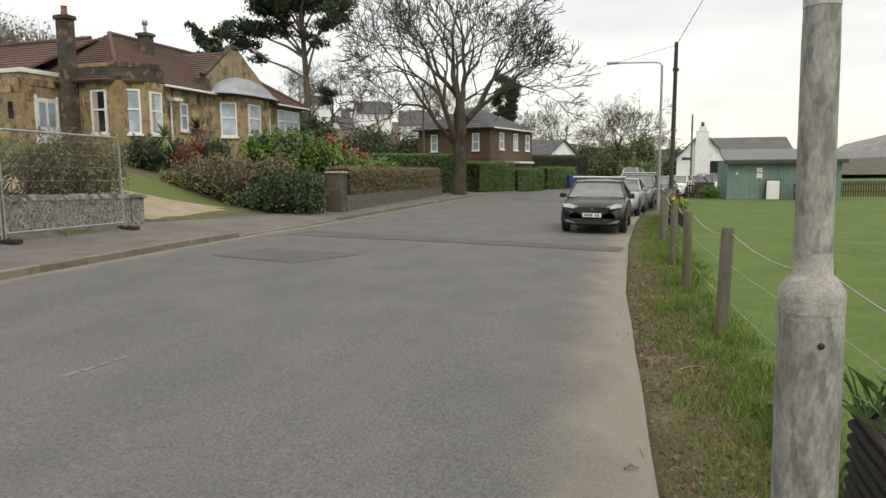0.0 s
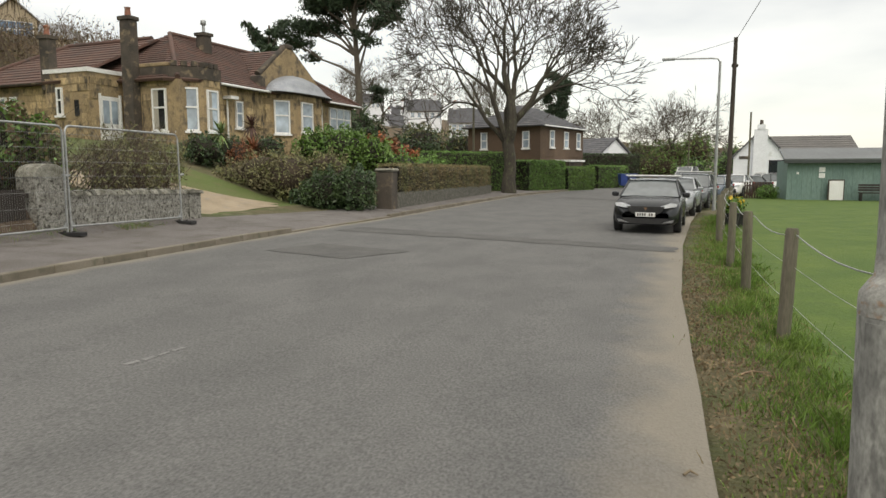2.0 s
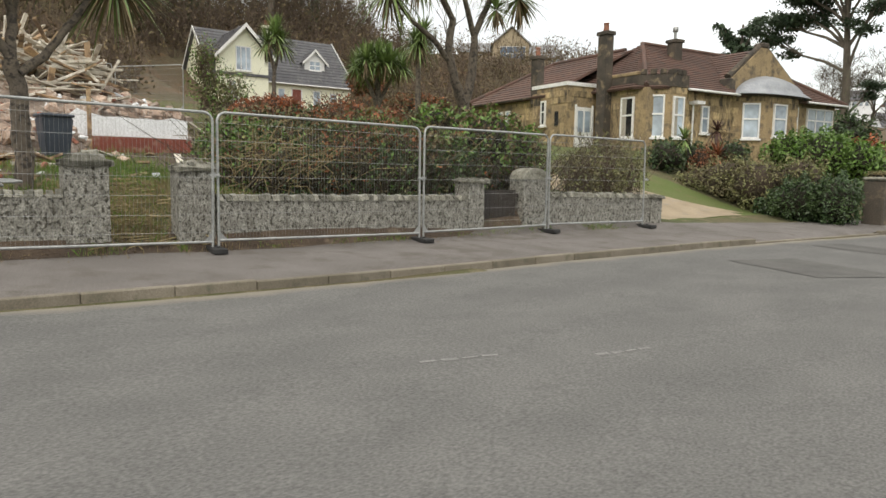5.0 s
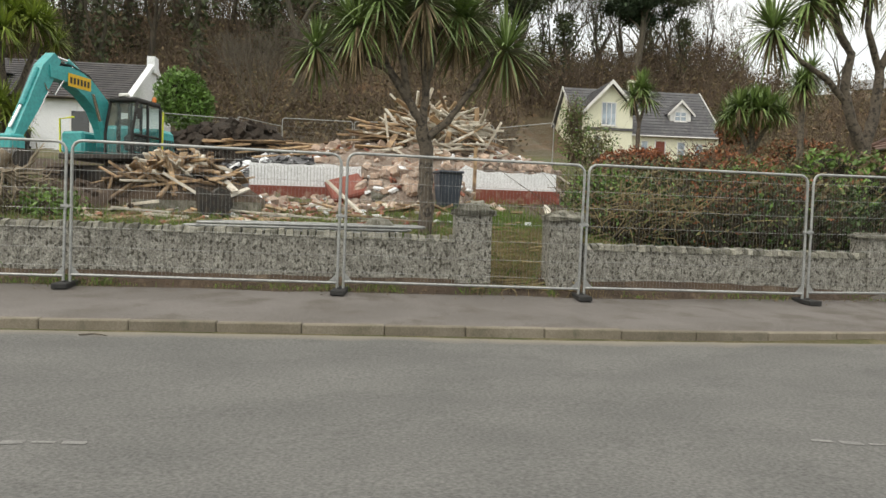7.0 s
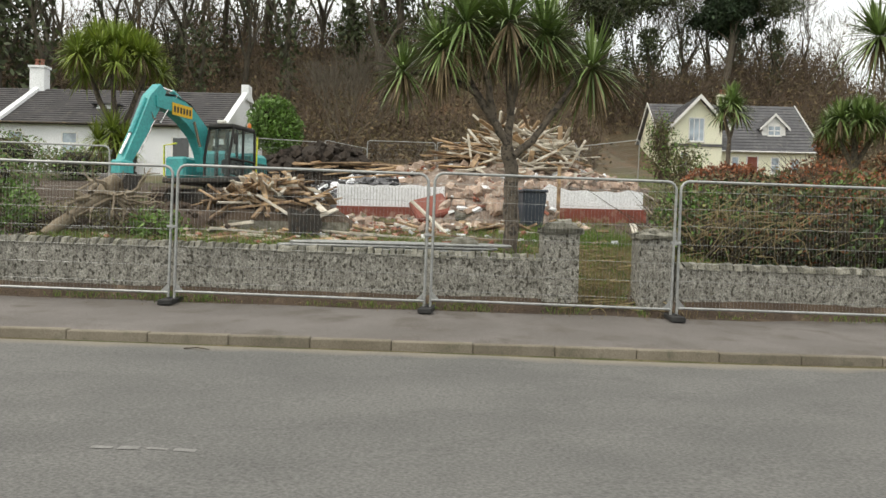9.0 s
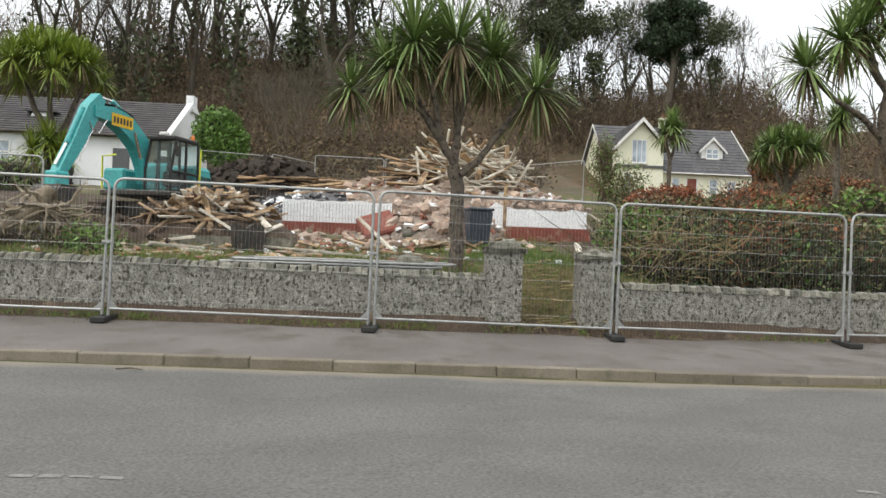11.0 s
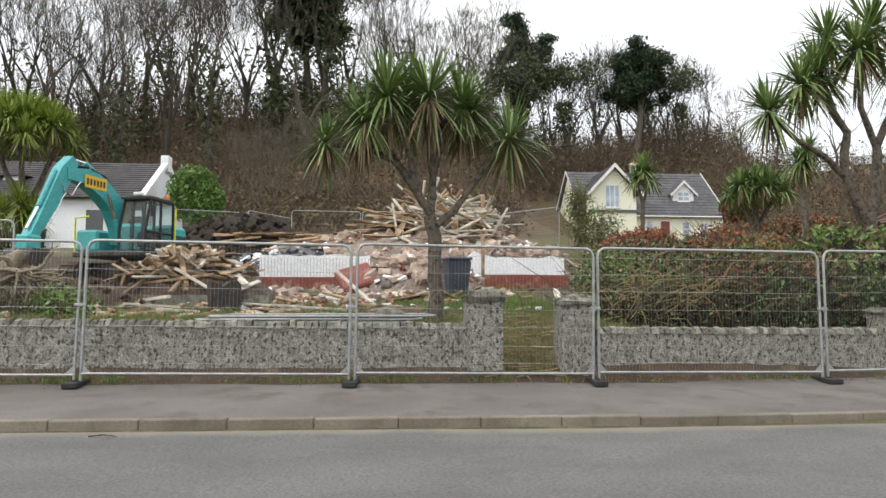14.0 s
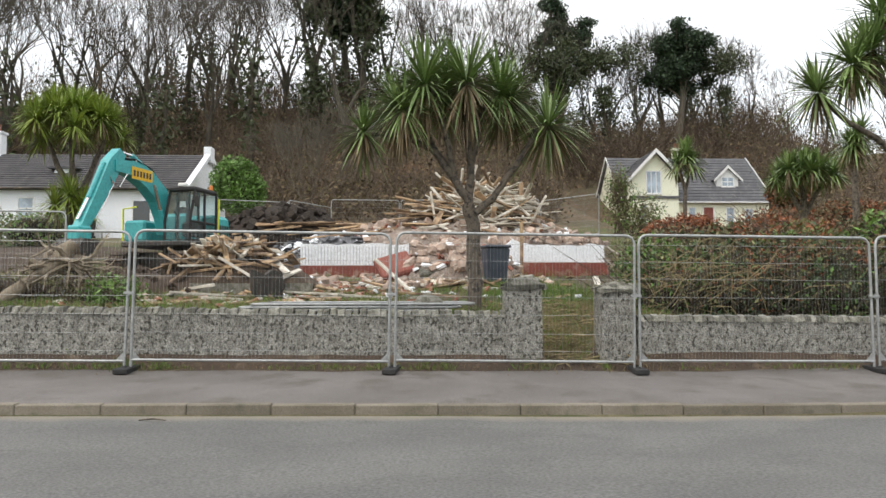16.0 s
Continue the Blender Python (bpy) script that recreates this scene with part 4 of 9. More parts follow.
# main roof
roof_plane(bung, (0.45, 0.6, 5.3), (0.45, 14.25, 5.3), (-3.5, 10.8, 7.92), (-3.5, 3.2, 7.92), 22, TILE)
roof_plane(bung, (-7.4, -0.4, 5.3), (-0.5, -0.4, 5.3), (-3.5, 3.2, 7.92), (-3.5, 3.2, 7.92), 22, TILE)
roof_plane(bung, (-0.5, -0.4, 5.3), (0.45, 0.6, 5.3), (-3.5, 3.2, 7.92), (-3.5, 3.2, 7.92), 22, TILE)
roof_plane(bung, (0.45, 14.25, 5.3), (-7.4, 14.25, 5.3), (-3.5, 10.8, 7.92), (-3.5, 10.8, 7.92), 22, TILE)
roof_plane(bung, (-7.4, 14.25, 5.3), (-7.4, -0.4, 5.3), (-3.5, 3.2, 7.92), (-3.5, 10.8, 7.92), 22, TILE)
for p_, q_ in (((-3.5, 3.2, 7.96), (-3.5, 10.8, 7.96)), ((-0.1, 0.0, 5.4), (-3.5, 3.2, 7.96)), ((0.45, 14.25, 5.36), (-3.5, 10.8, 7.96)), ((-9.3, 2.5, 7.64), (-3.9, 2.5, 7.64)), ((-11.8, -1.9, 5.25), (-9.3, 2.5, 7.64))):
    tube("ridge_tile", [p_, q_], 0.11, TILE, bung, sides=6)
gutter(bung, (0.5, 1.95, 5.3), (0.5, 5.4, 5.3))
gutter(bung, (0.5, 10.7, 5.3), (0.5, 14.2, 5.3))


def simple_house(name, label, m, L, W, z0, eave, ridge, wall_mat, roof_mat, wins, doors=(), chimneys=(), rows=14, skew=None, over=0.3, hip=0.0, group=""):
    """A house along its own y, front facing +x. wins: (y0, y1, z0, z1, transom, mullions)."""
    h = thing(name, label, "house", m, group)
    w = box("wall", -W, 0.0, 0.0, L, z0, eave, wall_mat, h)
    if not hip:
        for y in (0.0, L):
            prism("gable", [(-W, eave), (0.0, eave), (-W / 2, ridge - 0.12)], y - 0.15 if y else 0.001, y - 0.001 if y else 0.15, "y", wall_mat, h)
    o = over if skew is None else 0.0
    roof_plane(h, (0.35, -o, eave - 0.12), (0.35, L + o, eave - 0.12), (-W / 2, L + o - hip, ridge), (-W / 2, -o + hip, ridge), rows, roof_mat)
    roof_plane(h, (-W - 0.35, L + o, eave - 0.12), (-W - 0.35, -o, eave - 0.12), (-W / 2, -o + hip, ridge), (-W / 2, L + o - hip, ridge), rows, roof_mat)
    if hip:
        roof_plane(h, (-W - 0.35, -o, eave - 0.12), (0.35, -o, eave - 0.12), (-W / 2, -o + hip, ridge), (-W / 2, -o + hip, ridge), rows, roof_mat)
        roof_plane(h, (0.35, L + o, eave - 0.12), (-W - 0.35, L + o, eave - 0.12), (-W / 2, L + o - hip, ridge), (-W / 2, L + o - hip, ridge), rows, roof_mat)
    if skew:
        for y in skew:
            prism("skew", [(0.4, eave - 0.1), (0.4, eave + 0.1), (-W / 2, ridge + 0.22), (-W - 0.4, eave + 0.1), (-W - 0.4, eave - 0.1), (-W / 2, ridge - 0.05)], y - 0.16, y + 0.16, "y", wall_mat, h)
    gutter(h, (0.4, 0, eave - 0.12), (0.4, L, eave - 0.12), 0.06, SOOT if wall_mat is LIME else FRAMEW)
    for (a, b, c, d, tr, mu) in wins:
        window(w, a, b, c, d, transom=tr, mullions=mu, sill=True)
    for (a, b, c, d, dm) in doors:
        dr = box("door", -0.1, 0.02, a, b, c, d, dm, h)
        box("frame", -0.08, 0.035, a - 0.09, a - 0.002, c, d + 0.09, FRAMEW, dr)
        box("frame", -0.08, 0.035, b + 0.002, b + 0.09, c, d + 0.09, FRAMEW, dr)
    for (y, zt, wd) in chimneys:
        chimney(h, -W / 2, y, ridge - 0.6, zt, wd, 0.6, wall_mat, 0 if y == L - 0.2 else 2)
    return h


# white cottage row behind the site
cot = simple_house("cottage", "long white limewashed cottage with dark slate roof", pose(-38.0, -40.0, -0.24, 0, 0, 0), 27.2, 7.0, 4.0, 7.5, 10.0, LIME, mat("dark_purple_slate", (0.085, 0.08, 0.085), (0.055, 0.052, 0.056), 0.8, 12, 0.75, 0.4, c3=(0.11, 0.10, 0.095)),
                   [(18.0, 18.9, 5.7, 6.95, 0.5, 0), (20.2, 21.1, 5.7, 6.95, 0.5, 0), (15.0, 15.9, 5.7, 6.95, 0.5, 0), (12.4, 13.3, 5.7, 6.95, 0.5, 0)],
                   [(24.2, 25.1, 4.6, 6.75, PANE_DARK)], [(14.6, 11.2, 0.9)], 16, skew=(14.6, 27.2))
box("chimney", -3.85, -3.15, 26.95, 27.4, 9.5, 10.45, LIME, cot, bevel=0.02)
dm_ = new("dormer")
dm_.parent = cot
prism("cheek", [(19.0, 8.05), (20.5, 8.05), (20.2, 8.75), (19.3, 8.75)], -2.6, -1.3, "x", LIME, dm_)
box("roof", -2.7, -1.1, 18.9, 20.6, 8.753, 8.82, SLATE, dm_)
# cream gabled house up the slope
gab = simple_house("gabled_house", "pale cream rendered house with slate roof and white gables", pose(-56.2, 17.05, 0, 0, 0, 0), 12.3, 9.0, 5.6, 9.0, 13.55, CREAM, SLATE,
                   [(5.4, 6.0, 7.1, 8.5, 0, 0), (8.6, 9.3, 7.2, 8.5, 0.5, 0), (10.2, 10.9, 7.4, 8.4, 0, 1)], [(6.7, 7.5, 6.5, 8.5, REDPAINT)], [(6.3, 14.3, 0.8)], 16)
gw = box("wall", 0.0, 1.0, 0.2, 4.2, 5.6, 10.8, CREAM, gab)
prism("gable", [(0.2, 10.8), (4.2, 10.8), (2.25, 12.95)], 0.0, 0.999, "x", CREAM, gab)
roof_plane(gab, (1.45, -0.15, 10.6), (-4.2, -0.15, 10.6), (-4.2, 2.25, 13.15), (1.45, 2.25, 13.15), 12, SLATE)
roof_plane(gab, (1.45, 4.65, 10.6), (-4.2, 4.65, 10.6), (-4.2, 2.25, 13.15), (1.45, 2.25, 13.15), 12, SLATE)
for s_ in (-1, 1):
    prism("bargeboard", [(2.25, 13.2), (2.25 + s_ * 2.55, 10.5), (2.25 + s_ * 2.55, 10.2), (2.25, 12.85)], 1.46, 1.52, "x", WHITE, gab)
for q_ in (-0.32, 12.6):
    prism("bargeboard", [(0.4, 8.8), (0.4, 9.05), (-4.5, 13.65), (-9.4, 9.05), (-9.4, 8.8), (-4.5, 13.4)], q_, q_ + 0.05, "y", WHITE, gab)
window(gw, 1.5, 2.75, 9.5, 11.4, x=1.02, transom=0, mullions=2)
box("band", 0.98, 1.12, 0.1, 4.3, 9.1, 9.3, SLATE, gab)
window(gw, 0.9, 1.5, 7.0, 8.6, x=1.02, transom=0, mullions=1)
dm2 = new("dormer")
dm2.parent = gab
prism("front", [(8.45, 10.3), (10.35, 10.3), (10.35, 11.2), (9.4, 12.1), (8.45, 11.2)], -2.4, -1.3, "x", WHITE, dm2)
window(dm2, 8.85, 9.95, 10.45, 11.3, x=-1.28, transom=0.5, mullions=1)
roof_plane(dm2, (-1.1, 8.2, 11.05), (-4.2, 8.2, 11.05), (-4.2, 9.4, 12.25), (-1.1, 9.4, 12.25), 4, SLATE)
roof_plane(dm2, (-1.1, 10.6, 11.05), (-4.2, 10.6, 11.05), (-4.2, 9.4, 12.25), (-1.1, 9.4, 12.25), 4, SLATE)
for s_ in (-1, 1):
    prism("bargeboard", [(9.4, 12.3), (9.4 + s_ * 1.25, 11.05), (9.4 + s_ * 1.25, 10.85), (9.4, 12.05)], -1.09, -1.04, "x", WHITE, dm2)
# apartment block on the hill
FLATM = mat("pale_stone_cladding", (0.52, 0.43, 0.30), (0.46, 0.38, 0.27), 0.4, 8, 0.9, 0.1)
GREYROOF = mat("grey_sheet_roof", (0.40, 0.41, 0.42), (0.34, 0.35, 0.36), 0.3, 6, 0.6, 0)
flats = thing("apartment_block", "pale stone apartment block with grey roof on the hill", "apartment block", pose(-71.5, 58.5, 0, 0, 0, -38))
BLUEPANE = glass_mat("sky_blue_pane", (0.16, 0.26, 0.40))
fw = box("wall", -9, 0, 0, 4.7, 9.0, 18.66, FLATM, flats)
prism("gable", [(0.0, 18.66), (4.7, 18.66), (2.4, 20.7)], -0.5, -0.02, "x", FLATM, flats)
roof_plane(flats, (0.3, -0.35, 18.5), (-9, -0.35, 18.5), (-9, 2.4, 20.9), (0.3, 2.4, 20.9), 10, GREYROOF)
roof_plane(flats, (0.3, 5.05, 18.5), (-9, 5.05, 18.5), (-9, 2.4, 20.9), (0.3, 2.4, 20.9), 10, GREYROOF)
window(fw, 0.92, 4.3, 16.5, 18.3, x=0.03, transom=0.5, mullions=3, pane=BLUEPANE)
window(fw, 1.0, 2.3, 14.65, 15.97, x=0.03, transom=0, mullions=1, pane=BLUEPANE)
window(fw, 3.4, 4.2, 14.65, 15.97, x=0.03, transom=0, mullions=0, pane=BLUEPANE)
fw2 = box("wall", -8, -2.0, 4.71, 9.6, 9.0, 17.3, FLATM, flats)
roof_plane(flats, (-1.6, 4.7, 17.2), (-1.6, 9.9, 17.2), (-5.0, 8.6, 19.4), (-5.0, 4.7, 19.4), 10, GREYROOF)
window(fw2, 7.5, 9.4, 16.2, 17.05, x=-1.97, transom=0.5, mullions=3, pane=PANE)
window(fw2, 5.5, 6.2, 16.2, 17.05, x=-1.97, transom=0, pane=PANE_DARK)
fw3 = box("wall", -9, -2.6, -4.4, -0.01, 9.0, 18.1, FLATM, flats)
roof_plane(flats, (-2.2, -4.8, 18.0), (-2.2, 0.0, 18.0), (-6.0, 0.0, 19.8), (-6.0, -4.2, 19.8), 10, GREYROOF)
for a in (-3.6, -1.9):
    window(fw3, a, a + 0.6, 16.3, 17.7, x=-2.57, pane=PANE_DARK, transom=0)

# brown two-storey house on the bend
BROWN = mat("brown_harled_wall", (0.155, 0.105, 0.07), (0.125, 0.085, 0.06), 0.7, 22, 0.95, 0.4)
bh = simple_house("brown_house", "brown brick two-storey house with grey hipped roof", pose(-8.9, 51.2, 0, 0, 0, -17), 8.0, 6.4, 0.0, 5.0, 6.7, BROWN, SLATE,
                  [(1.6, 2.4, 3.3, 4.6, 0.5, 0), (4.2, 5.0, 3.3, 4.6, 0.5, 0), (6.6, 7.4, 3.3, 4.6, 0.5, 0), (0.6, 1.3, 0.9, 2.2, 0.5, 0)],
                  [(5.2, 7.2, 0.6, 2.3, WHITE)], (), 12, over=0.45, hip=3.0)
mw = pose(-6.4, 0, 0, 0, 0, -90)
for a in (1.2, 4.9):
    window(bh, a, a + 0.6, 3.2, 4.5, x=0.0, m=mw, transom=0.5)
window(bh, 4.9, 5.4, 1.2, 2.1, x=0.0, m=mw, transom=0)
box("porch", 0.03, 1.2, 2.6, 5.0, 0.3, 2.2, SOOT, bh)
box("porch_roof", 0.0, 1.4, 2.4, 5.2, 2.204, 2.35, FRAMEW, bh)
box("string_course", -6.43, 0.03, -0.03, 8.03, 2.6, 2.75, BROWN, bh)

# white bungalow and village houses beyond
simple_house("white_bungalow", "small white bungalow with grey roof at the bend", pose(-3.2, 77, 0, 0, 0, 55), 7.0, 6.0, 0.0, 2.9, 5.0, LIME, SLATE, [(1, 2, 1, 2, 0.5, 0)], (), (), 10)
rv = random.Random(11)
VILLAGE = ((-59.5, 158.5, 12.7, 8.4, 6.8, 5.7, -60), (-41.5, 134.0, 7.4, 6.6, 5.3, 6.1, -78), (-70.5, 175.8, 14.6, 4.5, 3.6, 4.0, -50), (-94.9, 208.8, 22.1, 7.7, 6.1, 4.2, -55), (-53.6, 140.2, 7.0, 4.9, 3.9, 2.7, -70), (-67.1, 165.6, 11.3, 5.8, 4.7, 4.2, -40), (-8.2, 165.3, 3.4, 9.5, 7, 2.8, -95), (-22.1, 188.6, 3.8, 4.6, 3.7, 3.4, -80))
for (px_, py_, gz, L_, W_, h_, r_) in VILLAGE:
    g_ = min(gz, ground_z(px_, py_)) - 1
    simple_house("village_house", "white village house with slate roof among trees", pose(px_, py_, 0, 0, 0, r_), L_, W_, g_, gz + h_ - 2.2, gz + h_ + 0.9, LIME, SLATE,
                 [(L_ * k / 5 + 0.6, L_ * k / 5 + 1.6, gz + h_ - 3.9, gz + h_ - 2.6, 0.5, 0) for k in range(5)], (), [(1.0, gz + h_ + 1.9, 0.8), (L_ - 1, gz + h_ + 1.9, 0.8)], 8, group="village houses")

# green timber pavilion by the bowling green
PAVG = mat("sage_green_boards", (0.20, 0.30, 0.265), (0.17, 0.265, 0.235), 1.2, 20, 0.7, 0.1, stretch=(1, 1, 0.2))
pav = thing("pavilion", "sage green timber bowling pavilion with grey felt roof", "pavilion", pose(6.4, 41.6, 0, 0, 0, -90))
for k in range(24):
    box("board", -3.5, 0.0 if k % 2 else -0.012, k * 0.245, k * 0.245 + 0.238, -0.12, 2.05, PAVG, pav)
roof_plane(pav, (0.35, -0.25, 2.1), (0.35, 6.1, 2.1), (-1.6, 6.1, 2.75), (-1.6, -0.25, 2.75), 1, mat("grey_felt_roof", (0.22, 0.235, 0.24), (0.19, 0.2, 0.205), 0.8, 20, 0.9, 0.2))
box("fascia", 0.3, 0.36, -0.25, 6.1, 1.9, 2.06, mat("dark_fascia", (0.06, 0.07, 0.07), None, 3, 20, 0.6, 0), pav)
for z in (1.1, 1.42):
    box("notice", 0.004, 0.014, 1.55, 1.85, z, z + 0.26, WHITE, pav)
box("notice", 0.004, 0.014, 0.45, 0.57, 1.3, 1.42, WHITE, pav)
hb = thing("score_board", "white score board propped against the pavilion", "board", pose(8.75, 41.3, -0.1))
box("sheet", -0.33, 0.33, -0.1, -0.04, 0.02, 1.05, WHITE, hb)
box("surround", -0.4, 0.4, -0.03, 0.0, 0.0, 1.12, SOOT, hb)
bench = thing("bench", "dark wooden bench against the pavilion wall", "bench", pose(10.6, 41.1, -0.1))
box("seat", -0.85, 0.85, -0.45, 0.0, 0.40, 0.45, DARKWOOD, bench)
for k in range(3):
    box("back_slat", -0.85, 0.85, -0.03, 0.0, 0.52 + k * 0.13, 0.62 + k * 0.13, DARKWOOD, bench)
for a in (-0.8, 0.74):
    box("leg", a, a + 0.06, -0.44, 0.0, 0.0, 0.4, DARKWOOD, bench)
# white hall with chimney gable behind the pavilion
hall = simple_house("white_hall", "white gabled hall with front chimney and slate roof", pose(5.25, 58.8, 0, 0, 0, -97), 3.8, 8.0, -1.2, 3.2, 5.0, LIME, SLATE, [], (), (), 10)
for o_ in list(hall.children_recursive):
    bpy.data.objects.remove(o_)
hw_ = box("wall", -8, 0, 0, 3.8, -1.2, 2.6, LIME, hall)
prism("gable", [(0, 2.6), (3.8, 2.6), (1.9, 4.6)], -0.3, -0.001, "x", LIME, hall)
roof_plane(hall, (0.2, -0.2, 2.45), (-8, -0.2, 2.45), (-8, 1.9, 4.75), (0.2, 1.9, 4.75), 12, SLATE)
roof_plane(hall, (0.2, 4.0, 2.45), (-8, 4.0, 2.45), (-8, 1.9, 4.75), (0.2, 1.9, 4.75), 12, SLATE)
box("chimney_breast", 0.0, 0.3, 1.4, 2.4, -1.2, 4.7, LIME, hall)
box("chimney", -0.2, 0.35, 1.6, 2.2, 4.7, 5.05, LIME, hall)
lathe("pot", [(0.14, 5.05), (0.12, 5.4), (0.05, 5.4)], SOOT, hall, m=pose(0.1, 1.9, 0), sides=8)
box("dark_door", 0.0, 0.03, 2.55, 3.6, 0.0, 2.3, PANE_DARK, hall)
box("sign_bar", 0.0, 0.04, 0.4, 1.2, 2.4, 2.62, SOOT, hall)
simple_house("long_hall", "long slate-roofed building behind the hall", pose(10.6, 76.0, 0, 0, 0, -90), 7.4, 8.0, -3.0, 3.3, 5.1, LIME, mat("weathered_slate", (0.17, 0.16, 0.15), (0.13, 0.125, 0.12), 0.6, 10, 0.8, 0.2), [], (), (), 8)


# ---- plants ----
def quads(pts, size, rng, long=1.0, droop=0.0):
    """Leaf quads of random turn about the given points."""
    n = len(pts)
    a = rng.normal(size=(n, 3))
    a[:, 2] -= droop
    a /= np.linalg.norm(a, axis=1)[:, None]
    b = np.cross(a, rng.normal(size=(n, 3)))
    b /= np.linalg.norm(b, axis=1)[:, None]
    s = size * rng.uniform(0.6, 1.4, size=(n, 1))
    a, b = a * s * long, b * s * 0.5
    v = np.stack([pts - a, pts - b * 0.9 + a * 0.1, pts + a, pts + b * 0.9 + a * 0.1], 1).reshape(-1, 3)
    f = np.arange(4 * n).reshape(-1, 4)
    return v, f


def in_blobs(blobs, n, rng, shell=0.55):
    """Points in the outer part of ellipsoids (x, y, z, rx, ry, rz)."""
    vol = np.array([b[3] * b[4] + b[4] * b[5] + b[3] * b[5] for b in blobs])
    pick = rng.choice(len(blobs), size=n, p=vol / vol.sum())
    d = rng.normal(size=(n, 3))
    d /= np.linalg.norm(d, axis=1)[:, None]
    r = rng.uniform(shell, 1.0, size=(n, 1)) * (1 + 0.18 * np.sin(d[:, :1] * 9 + d[:, 1:2] * 7))
    B = np.array(blobs)[pick]
    return B[:, :3] + d * r * B[:, 3:6]


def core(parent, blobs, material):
    """Dark solid in each bush clump: stops daylight passing, its colour standing for inner shade."""
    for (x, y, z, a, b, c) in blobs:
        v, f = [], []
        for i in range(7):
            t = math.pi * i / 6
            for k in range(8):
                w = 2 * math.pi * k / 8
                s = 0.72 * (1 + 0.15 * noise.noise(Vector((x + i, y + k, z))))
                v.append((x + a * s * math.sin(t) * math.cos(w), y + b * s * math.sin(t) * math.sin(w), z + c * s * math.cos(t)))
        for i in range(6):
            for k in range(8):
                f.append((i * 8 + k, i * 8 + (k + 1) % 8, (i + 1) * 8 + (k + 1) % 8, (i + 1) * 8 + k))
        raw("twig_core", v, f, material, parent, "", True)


# Bush cores: near-black and dark brown that paint the shade among the twigs.
INNER = mat("bush_inner_shade", (0.035, 0.03, 0.02), (0.025, 0.022, 0.016), 3, 15, 1.0, 0)
INNER_BROWN = mat("brown_inner_shade", (0.075, 0.055, 0.038), (0.055, 0.042, 0.03), 3, 15, 1.0, 0.6)


def shrub(name, label, blobs, n, size, material, seed=1, inner=True, twigs=0, long=1.0, second=None, shell=0.55, inner_mat=None):
    rng = np.random.default_rng(seed)
    t = thing(name, label, "shrub")
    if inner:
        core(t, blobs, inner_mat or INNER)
    v, f = quads(in_blobs(blobs, n, rng, shell), size, rng, long)
    raw("foliage", v, f, material, t)
    if second:
        v, f = quads(in_blobs(blobs, int(n * second[1]), rng, 0.85), size, rng, long)
        raw("foliage", v, f, second[0], t)
    for b in blobs if twigs else ():
        vv, ff = [], []
        for k in range(max(1, twigs // len(blobs))):
            base = Vector((b[0] + rng.normal() * b[3] * 0.25, b[1] + rng.normal() * b[4] * 0.25, b[2] - b[5] * 0.9))
            top = Vector(b[:3]) + Vector((rng.normal() * b[3] * 0.55, rng.normal() * b[4] * 0.55, b[5] * rng.uniform(0.5, 1.25)))
            mid = base.lerp(top, 0.5) + Vector((rng.normal(), rng.normal(), 0)) * 0.08
            tube_data([base, mid, top], [0.012, 0.008, 0.003], 3, vv, ff, False)
        raw("brush", vv, ff, TWIG, t)
    return t


def hedge(name, label, a, b, width, z0, z1, material, n, size=0.035, seed=1):
    """A clipped hedge from a to b: a shade-coloured solid core with a skin of leaves."""
    rng = np.random.default_rng(seed)
    t = thing(name, label, "hedge")
    a, b = np.array(a, float), np.array(b, float)
    L = np.linalg.norm(b - a)
    u = (b - a) / L
    w = np.array([u[1], -u[0]])
    steps = max(3, int(L / 0.4))
    v, f = [], []
    for i in range(steps + 1):
        p = a + u * L * i / steps
        for (s, zt) in ((-1, 0), (-1, 0.5), (-0.96, 0.93), (-0.75, 1), (0.75, 1), (0.96, 0.93), (1, 0.5), (1, 0)):
            q = p + w * s * (width / 2 - 0.04)
            k = 0.05 * noise.noise(Vector((q[0] * 2, q[1] * 2, zt * 3)))
            v.append((q[0] + w[0] * k, q[1] + w[1] * k, z0 + (z1 - 0.05 - z0) * zt + k))
    for i in range(steps):
        for k in range(7):
            q = i * 8 + k
            f.append((q, q + 1, q + 9, q + 8))
    f += [tuple(range(8)), tuple(steps * 8 + k for k in range(8))[::-1]]
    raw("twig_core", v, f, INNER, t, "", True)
    side = rng.uniform(size=n)
    along = rng.uniform(0, L, size=n)
    hh = z1 - z0
    top = side < width / (width + 2 * hh)
    across = np.where(top, rng.uniform(-1, 1, n), np.where(side < 0.5 + 0.5 * width / (width + 2 * hh), -1, 1))
    up = np.where(top, 1.0, rng.uniform(0.02, 1.0, n))
    ends = rng.uniform(size=n) < width / (L + width) * 0.5
    along = np.where(ends, np.where(rng.uniform(size=n) < 0.5, 0, L), along)
    across = np.where(ends, rng.uniform(-1, 1, n), across)
    up = np.where(ends, rng.uniform(0, 1, n), up)
    pts = np.zeros((n, 3))
    pts[:, :2] = a + along[:, None] * u + (across * width / 2)[:, None] * w
    pts[:, 2] = z0 + up * hh
    pts += rng.normal(size=(n, 3)) * 0.035
    v, f = quads(pts, size, rng)
    raw("foliage", v, f, material, t)
    return t


